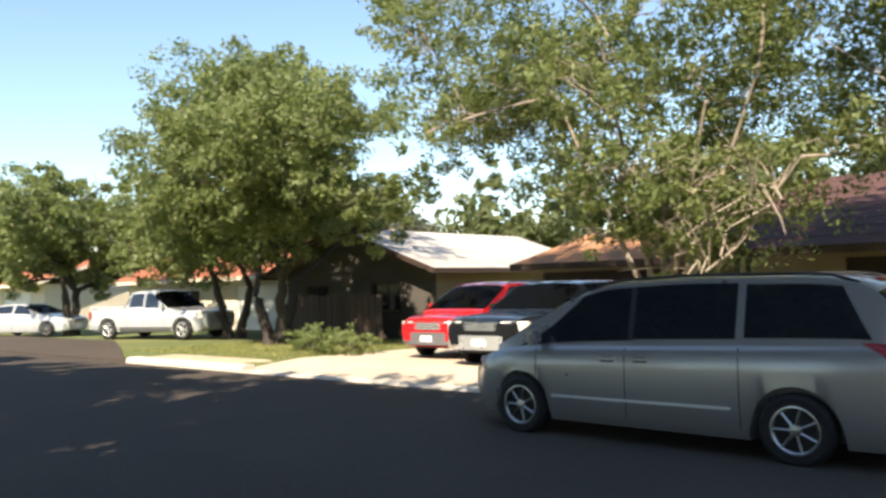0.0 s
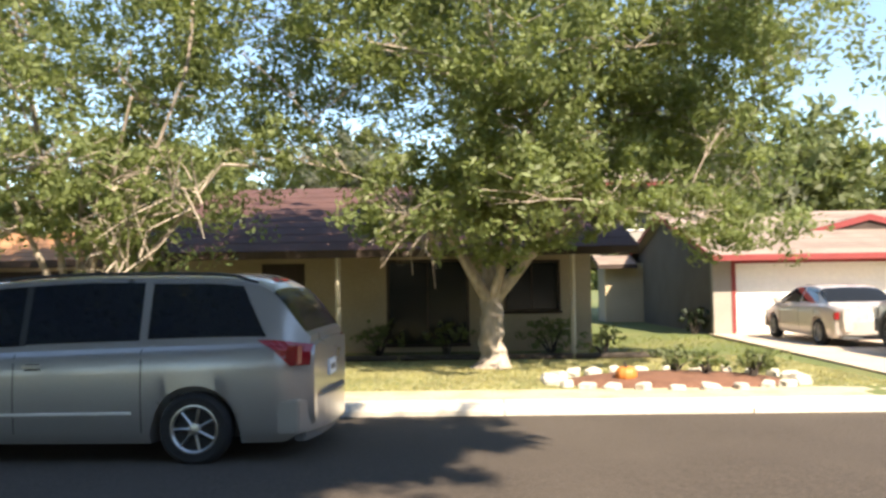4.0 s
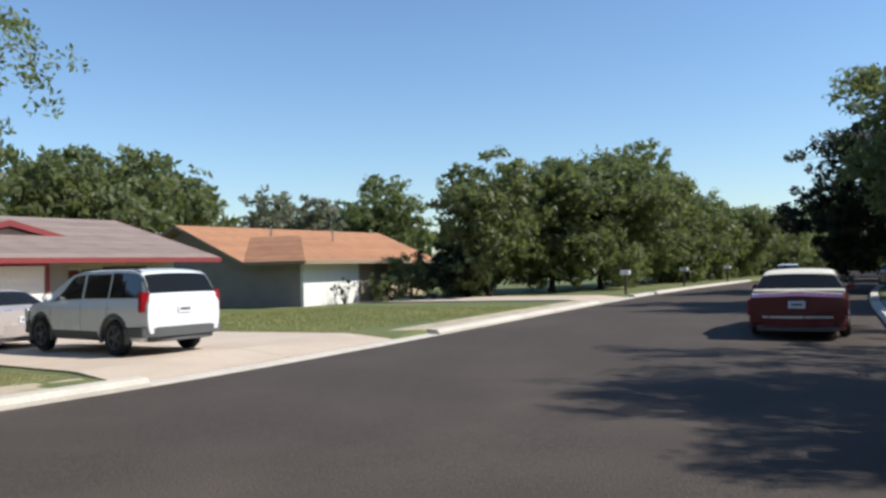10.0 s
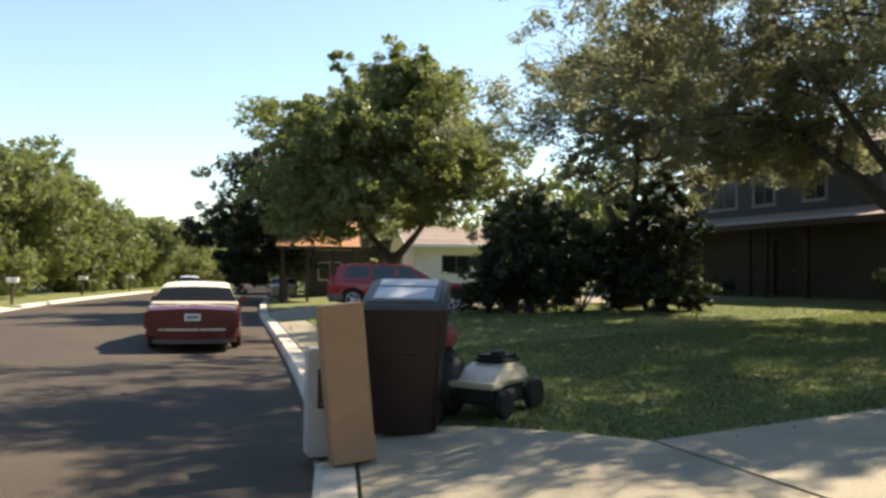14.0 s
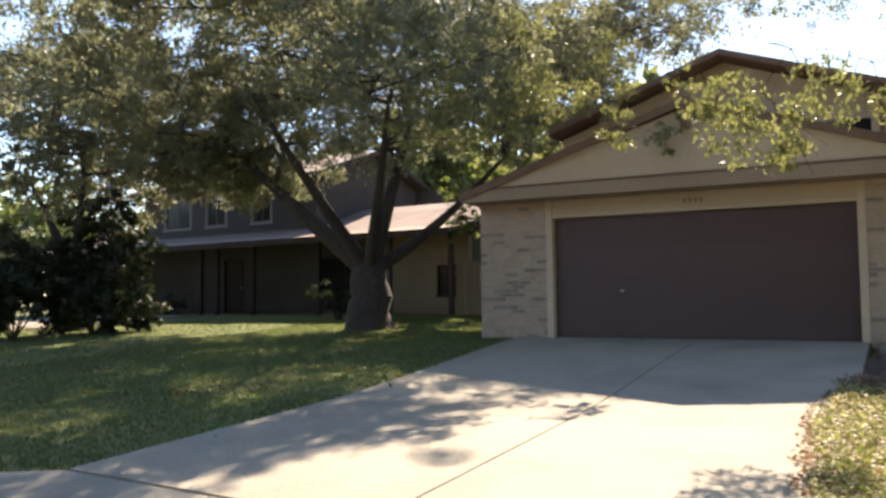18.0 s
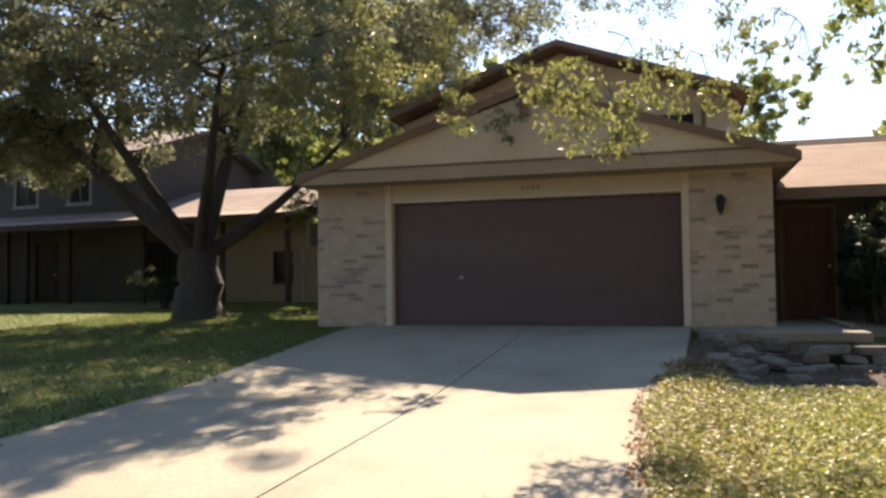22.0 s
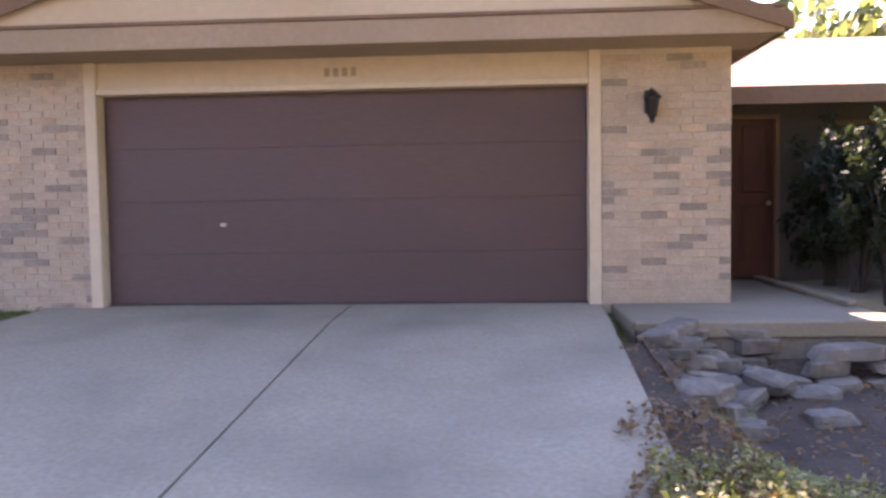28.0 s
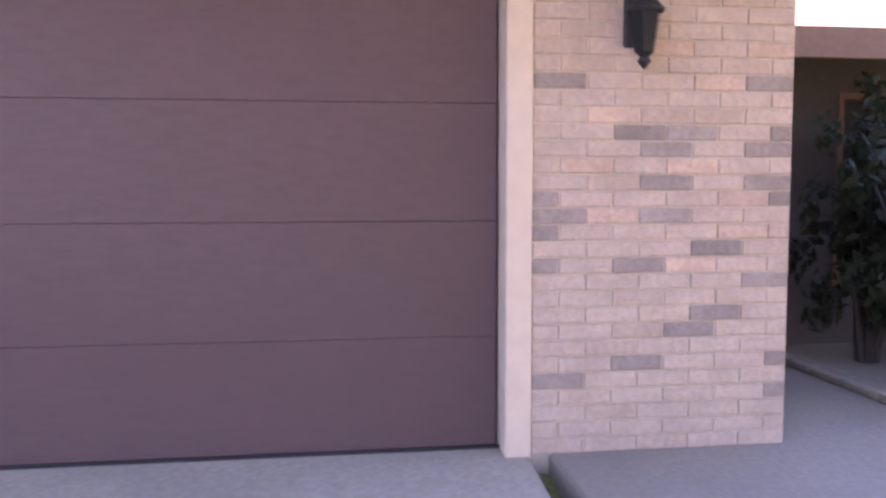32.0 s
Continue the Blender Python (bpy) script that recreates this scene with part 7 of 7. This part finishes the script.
for lay in range(4):
    x = 5.28 + 0.1 * (lay % 2)
    while x < (9.1 if lay < 3 else 6.1):
        w_ = rs.uniform(0.26, 0.46)
        rock("stone", bed_wall, (w_, rs.uniform(0.2, 0.28), rs.uniform(0.1, 0.135)), pose(x + w_ / 2, -1.27 - 0.05 * (3 - lay) - (0.22 if x > 6.1 else 0) + rs.uniform(-0.03, 0.03), -0.45 + 0.115 * lay, rs.uniform(-5, 5), rs.uniform(-5, 5), rs.uniform(-14, 14)), 200 + lay * 20 + int(x * 3))
        x += w_ + (0.03 if lay < 1 else rs.uniform(0.03, 0.3))
for k in range(34):
    px, py = 5.22 + rs.random() * (0.8 if k < 22 else 0.4), -1.35 - rs.random() * (0.85 if k < 22 else 1.5)
    rock("stone", bed_wall, (rs.uniform(0.24, 0.42), rs.uniform(0.18, 0.3), rs.uniform(0.09, 0.14)), pose(px, py, float(lot_land(px, py)) + 0.04 + 0.1 * (k % 3) * max(0, 1 + (py + 1.35) / 1.2), rs.uniform(-14, 14), rs.uniform(-14, 14), rs.uniform(-60, 60)), 260 + k)
for k in range(7):
    st_ = rock("loose_stone", None, (rs.uniform(0.25, 0.42), rs.uniform(0.18, 0.28), 0.1), LOT @ pose(5.9 + rs.random() * 2.4, -1.9 - rs.random() * 0.9, -0.37, rs.uniform(-6, 6), rs.uniform(-6, 6), rs.uniform(0, 180)), 400 + k)
    st_.location.z = float(land(st_.location.x, st_.location.y)) + 0.05
    tagged(st_, "loose flat limestone slab lying on bare soil", "stone", "loose stones")
soil = tagged(strip("bed_soil", np.linspace(5.1, 9.3, 40), lambda x: -4.2, lambda x: -1.37, lambda x, y: lot_land(x, y) + np.interp(y, [-4.1, -2.3], [0.012, 0.045]) + 0.012 * np.sin(x * 9) * np.sin(y * 7), SOIL, across=14, thick=0.25), "bare dark soil below the porch", "soil")
soil.matrix_world = LOT
spill = tagged(strip("lawn_edge", np.linspace(4.45, 5.15, 15), lambda x: np.interp(x, [4.45, 4.55, 4.72], [-5.8, -7.2, -9.6]), lambda x: np.interp(x, [4.45, 4.66, 4.86], [-5.4, -4.2, -1.7]), lambda x, y: lot_land(x, y) + 0.02 + 0.008 * np.sin(x * 23) * np.sin(y * 11), SOIL, across=24, thick=0.06), "dark soil and litter spilling over the driveway edge", "soil")
spill.matrix_world = LOT
edge = thing("bed_edging", "pale low edging along the entry walk", "edging", LOT)
for k in range(8):
    part("edging_stone", box(7.16, 7.26, -0.5 + k * 0.33, -0.18 + k * 0.33, 0.002, 0.06, 0.012), PORCH, edge)
bed = thing("flower_bed", "mulched flower bed ringed with pale stones", "flower bed")
ZB = float(land(3.4, -24.5))
bm = bmesh.new()
bmesh.ops.create_icosphere(bm, subdivisions=3, radius=1)
for v in bm.verts:
    v.co = Vector((3.4 + v.co.x * 1.75, -24.6 + v.co.y * 1.0, ZB - 0.06 + max(-0.05, v.co.z) * 0.2))
part("mulch", bm, MULCH, bed, smooth=True)
for k in range(26):
    a = 2 * math.pi * k / 26
    rock("stone", bed, (rs.uniform(0.18, 0.28), rs.uniform(0.14, 0.2), rs.uniform(0.12, 0.18)), pose(3.4 + 1.85 * math.cos(a), -24.6 + 1.1 * math.sin(a), ZB + 0.03, rs.uniform(-10, 10), rs.uniform(-10, 10), rs.uniform(0, 180)), 500 + k, KERB)
for i, (x, y, c) in enumerate([(2.9, -24.6, LEAF_LIGHT), (2.3, -24.4, LEAF), (3.3, -24.9, LEAF), (2.0, -24.9, LEAF_LIGHT)]):
    pl = shrub("small leafy garden plant in a mulched bed", x, y, 0.34, 0.42, c, 180 + i, 1400, 0.05, 5, "garden_plant")
    pl.location.z = ZB + 0.1
pump = thing("pumpkin", "orange pumpkin sitting on red mulch", "pumpkin", pose(4.15, -24.3, ZB + 0.04))
for k in range(9):
    a = 2 * math.pi * k / 9
    bm = bmesh.new()
    bmesh.ops.create_uvsphere(bm, u_segments=10, v_segments=8, radius=1)
    for v in bm.verts:
        v.co = Vector((0.075 * math.cos(a) + v.co.x * 0.085, 0.075 * math.sin(a) + v.co.y * 0.085, 0.11 + v.co.z * 0.11))
    part("rib", bm, ORANGE, pump, smooth=True)
part("stalk", tube([(0, 0, 0.19), (0.01, 0.01, 0.24), (0.03, 0.02, 0.28)], [0.03, 0.022, 0.018], 7), BARK, pump)
logs = thing("log_edging", "low weathered timber edging along a porch bed", "edging")
for k in range(6):
    part("log", tube([(2.6 + k * 1.75, -28.6, float(land(5, -28.6)) + 0.06), (2.6 + k * 1.75 + 1.7, -28.6, float(land(5, -28.6)) + 0.06)], [0.07, 0.065], 8), BARK, logs)

side_fence = thing("fence", "dark weathered board fence beside a far house", "fence")
for i in range(15):
    part("fence_board", box(23.9 + i * 0.29, 23.9 + i * 0.29 + 0.27, -29.52, -29.5, -1.1, 0.62 + 0.03 * (i % 3), 0.004), DARKWOOD, side_fence)
for z in (-0.7, 0.3):
    part("rail", box(23.8, 28.3, -29.57, -29.522, z, z + 0.09), DARKWOOD, side_fence)

# ---- small street furniture ----


def mailbox(x, y, rz):
    t = thing("mailbox", "pale kerbside mailbox on a post", "mailbox", pose(x, y, float(land(x, y)), 0, 0, rz), "mailboxes along the street")
    part("post", box(-0.05, 0.05, -0.05, 0.05, -0.1, 1.0, 0.006), DARKWOOD, t)
    part("box", prism([(-0.1, 1.0), (0.1, 1.0), (0.1, 1.14), (0.06, 1.22), (-0.06, 1.22), (-0.1, 1.14)], "x", -0.25, 0.25, bevel=0.01), WHITE, t)
    part("door", box(0.252, 0.258, -0.085, 0.085, 1.01, 1.18, 0.002), WHITE, t)
    part("flag", box(0.0, 0.12, -0.115, -0.106, 1.08, 1.13), RED_TRIM, t, "small red flag")


for x in (-31.5, -44.0, -56.0):
    mailbox(x, FAR_KERB - 0.9 + float(bend(x)), 90)

# ---- bricks on the garage piers ----
BL, BH, BT, BJ = 0.24, 0.066, 0.02, 0.009


def brick_mesh(w):
    bm = box(0, w, -BT, 0, 0, BH, 0.003)
    me = bpy.data.meshes.new("brick")
    bm.to_mesh(me)
    bm.free()
    return me


def brick_face(name, label, x0, x1, z0, z1, seed, dark=None, rose=()):
    rng = random.Random(seed)
    holder = thing(name, label, "brick wall", LOT, kind="structure")
    cache = {}
    row, z = 0, z0
    while z + BH < z1 + 0.01:
        x = x0 + 0.004 - (BL + BJ) * (0.5 if row % 2 else 0.0)
        run = 0
        while x < x1 - 0.03:
            a, b = max(x, x0 + 0.004), min(x + BL, x1 - 0.004)
            if b - a > 0.035:
                u = rng.random()
                k = 3 if u < 0.09 or (run and rng.random() < 0.35) else 2 if u < 0.18 else 1 if u < 0.42 else 0
                run = 1 if k == 3 and not run else 0
                if dark is not None and z < 1.75:
                    k = 3 if any(a - 0.02 < px < b + 0.02 and z < pz + 0.005 <= z + BH + BJ for px, pz in dark) else 2 if any(a - 0.02 < px < b + 0.02 and z < pz + 0.005 <= z + BH + BJ for px, pz in rose) else 1 if u > 0.8 else 0
                key = (round(b - a, 3), k)
                if key not in cache:
                    cache[key] = brick_mesh(b - a)
                    cache[key].materials.append(BRICKS[k])
                o = new("brick", cache[key])
                o.parent = holder
                o.location = (a, FY + 0.018 - rng.uniform(0, 0.003), z)
            x += BL + BJ
        z += BH + BJ
        row += 1
    return holder


DARK_BRICKS = [(5.1, 1.69), (6.05, 1.65), (5.43, 1.456), (5.65, 1.45), (5.58, 1.388), (6.16, 1.438), (6.05, 1.373), (6.07, 1.224), (5.58, 1.234), (6.19, 1.15), (5.03, 1.148), (5.14, 1.071), (5.58, 1.087), (5.84, 0.934), (5.03, 1.007), (5.44, 0.846), (5.03, 0.857), (6.11, 0.791), (5.83, 0.63), (5.67, 0.557), (6.16, 0.411), (5.44, 0.399), (5.09, 0.322), (6.15, 0.254)]
ROSE_BRICKS = [(5.35, 1.53), (5.17, 1.311), (5.9, 1.153), (5.39, 1.077), (5.9, 1.01), (5.68, 0.836), (5.88, 1.709), (5.65, 1.303), (6.15, 1.702)]
brick_face("brick_face_west", "buff and grey brick pier beside the garage door", GW0, -0.12, -0.1, GZ1, 1)
brick_face("brick_face_east", "buff brick pier with scattered darker bricks", 5.0, GW1, 0.0, GZ1, 2, DARK_BRICKS, ROSE_BRICKS)

# ---- grass ----


def blades(name, label, boxes, density, height, material, seed, keep=None, at=None):
    """Grass blades over rectangles x0, x1, y0, y1, in tufts."""
    rng = np.random.default_rng(seed)
    P = []
    for x0, x1, y0, y1 in boxes:
        n = int(density * (x1 - x0) * (y1 - y0))
        P.append(np.stack([rng.uniform(x0, x1, n), rng.uniform(y0, y1, n)], 1))
    p = np.concatenate(P)
    if keep is not None:
        p = p[keep(p[:, 0], p[:, 1])]
    if at:
        p = np.stack(moved(at, p[:, 0], p[:, 1]), 1)
        p = p[p[:, 1] - bend(p[:, 0]) > NEAR_KERB + 0.4]
    n = len(p)
    z = land(p[:, 0], p[:, 1])
    a = rng.uniform(0, 2 * np.pi, n)
    h = height * (0.5 + rng.random(n))
    w = 0.008 + 0.008 * rng.random(n)
    d = np.stack([np.cos(a), np.sin(a), 0 * a], 1)
    lean = np.stack([np.cos(a + 1.6), np.sin(a + 1.6), 0 * a], 1) * (h * rng.uniform(0.1, 0.9, n))[:, None]
    c = np.stack([p[:, 0], p[:, 1], z - 0.005], 1)
    tip = c + lean + np.stack([0 * a, 0 * a, h], 1)
    v = np.stack([c - d * w[:, None], c + d * w[:, None], tip], 1).reshape(-1, 3)
    return tagged(raw(name, v, np.arange(3 * n).reshape(-1, 3), material), label, "grass", kind="stuff")


def west_ok(x, y):
    edge_x = np.interp(y, [-12, -10.7, -9.4, 0], [-3.2, -2.2, -0.66, -0.62])
    return (x < edge_x) & ((x + 6.0) ** 2 + (y - 3.0) ** 2 > 0.4)


def east_ok(x, y):
    return (x > np.interp(y, [-12.5, -9.7, -7, -5.5, -4.2, -1.7], [6.9, 4.72, 4.58, 4.47, 4.68, 4.88]) + 0.05 * np.sin(y * 5) * np.sin(y * 2.3)) & (y < -3.95 + 0.1 * np.sin(x * 6))


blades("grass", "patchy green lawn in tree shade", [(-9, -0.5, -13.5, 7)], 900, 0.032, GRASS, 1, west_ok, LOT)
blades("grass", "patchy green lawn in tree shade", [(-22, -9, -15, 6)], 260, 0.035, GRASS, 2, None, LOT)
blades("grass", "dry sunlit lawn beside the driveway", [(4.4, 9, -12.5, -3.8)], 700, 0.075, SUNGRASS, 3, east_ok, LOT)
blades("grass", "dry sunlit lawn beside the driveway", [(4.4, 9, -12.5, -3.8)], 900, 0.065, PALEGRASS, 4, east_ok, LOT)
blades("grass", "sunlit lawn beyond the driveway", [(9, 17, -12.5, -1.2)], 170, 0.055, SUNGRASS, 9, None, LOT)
blades("grass", "straw-pale lawn beyond the driveway", [(9, 17, -12.5, -1.2)], 190, 0.05, PALEGRASS, 10, None, LOT)
blades("grass", "sunlit lawn across the street", [(0.4, 13.3, -29, -23.8)], 420, 0.025, DRYGRASS, 5, lambda x, y: ((x - 3.4) / 1.9) ** 2 + ((y + 24.6) / 1.15) ** 2 > 1)
blades("grass", "sunlit lawn across the street", [(0.4, 13.3, -29, -23.8)], 900, 0.022, PALEGRASS, 6, lambda x, y: ((x - 3.4) / 1.9) ** 2 + ((y + 24.6) / 1.15) ** 2 > 1)
blades("grass", "sunlit lawn across the street", [(-20, -7.7, -38, -25.5), (21.7, 28.6, -31, -23.9)], 100, 0.06, DRYGRASS, 7)
blades("grass", "sunlit lawn across the street", [(-20, -7.7, -38, -25.5), (21.7, 28.6, -31, -23.9), (-0.3, 3.4, -36, -29)], 60, 0.06, SUNGRASS, 8)


def litter(name, label, boxes, n, material, seed, size=0.035, keep=None, lift=0.03, category="leaves"):
    rng = np.random.default_rng(seed)
    p = np.concatenate([np.stack([rng.uniform(x0, x1, n), rng.uniform(y0, y1, n)], 1) for x0, x1, y0, y1 in boxes])
    if keep is not None:
        p = p[keep(p[:, 0], p[:, 1])]
    p = np.stack(moved(LOT, p[:, 0], p[:, 1]), 1)
    m_ = len(p)
    c = np.stack([p[:, 0], p[:, 1], land(p[:, 0], p[:, 1]) + 0.035 + lift * rng.random(m_)], 1)
    a = rng.normal(size=(m_, 3)) * (1, 1, 0.35)
    a /= np.linalg.norm(a, axis=1)[:, None]
    b = np.cross(a, rng.normal(size=(m_, 3)) * (0.4, 0.4, 1))
    b /= np.linalg.norm(b, axis=1)[:, None]
    s = (size * (0.6 + 0.8 * rng.random(m_)))[:, None]
    v = np.stack([c - a * s, c + b * s * 0.45, c + a * s, c - b * s * 0.45 + (0, 0, 0.008)], 1).reshape(-1, 3)
    return tagged(raw(name, v, np.arange(4 * m_).reshape(-1, 4), material), label, category, kind="stuff")


DEADLEAF = leaf_mat("dead_leaf", (0.24, 0.15, 0.085), (0.20, 0.12, 0.05))
litter("fallen_leaves", "dry brown leaves along the driveway edge", [(4.4, 5.4, -9.8, -3.2)], 5200, DEADLEAF, 11, 0.024, lambda x, y: x > np.interp(y, [-9.7, -7, -5.5, -4.2, -1.7], [4.6, 4.45, 4.36, 4.6, 4.8]) + 0.06 * np.sin(y * 9), 0.06)
litter("fallen_leaves", "dry leaves scattered on the lawn", [(4.9, 9, -10.5, -1.4)], 5200, DEADLEAF, 12, 0.026, None, 0.06)
litter("ground_cover", "low yellow-green leafy ground cover in the sun", [(4.5, 9, -10.5, -3.9)], 30000, SUNGRASS, 14, 0.021, east_ok, 0.1, "ground cover")
litter("ground_cover", "pale straw-coloured ground cover leaves", [(4.5, 9, -10.5, -3.9)], 20000, PALEGRASS, 15, 0.019, east_ok, 0.11, "ground cover")
litter("ground_cover", "thinning leafy ground cover in the sun", [(8.6, 13.5, -10.0, -2.5)], 14000, SUNGRASS, 16, 0.022, lambda x, y: x < 11.5 + 1.4 * np.sin(y * 0.9) + 0.5 * np.sin(y * 3.1), 0.08, "ground cover")
litter("fallen_leaves", "dry leaves scattered under the oak", [(-9, -0.4, -9, 6)], 900, DEADLEAF, 13)
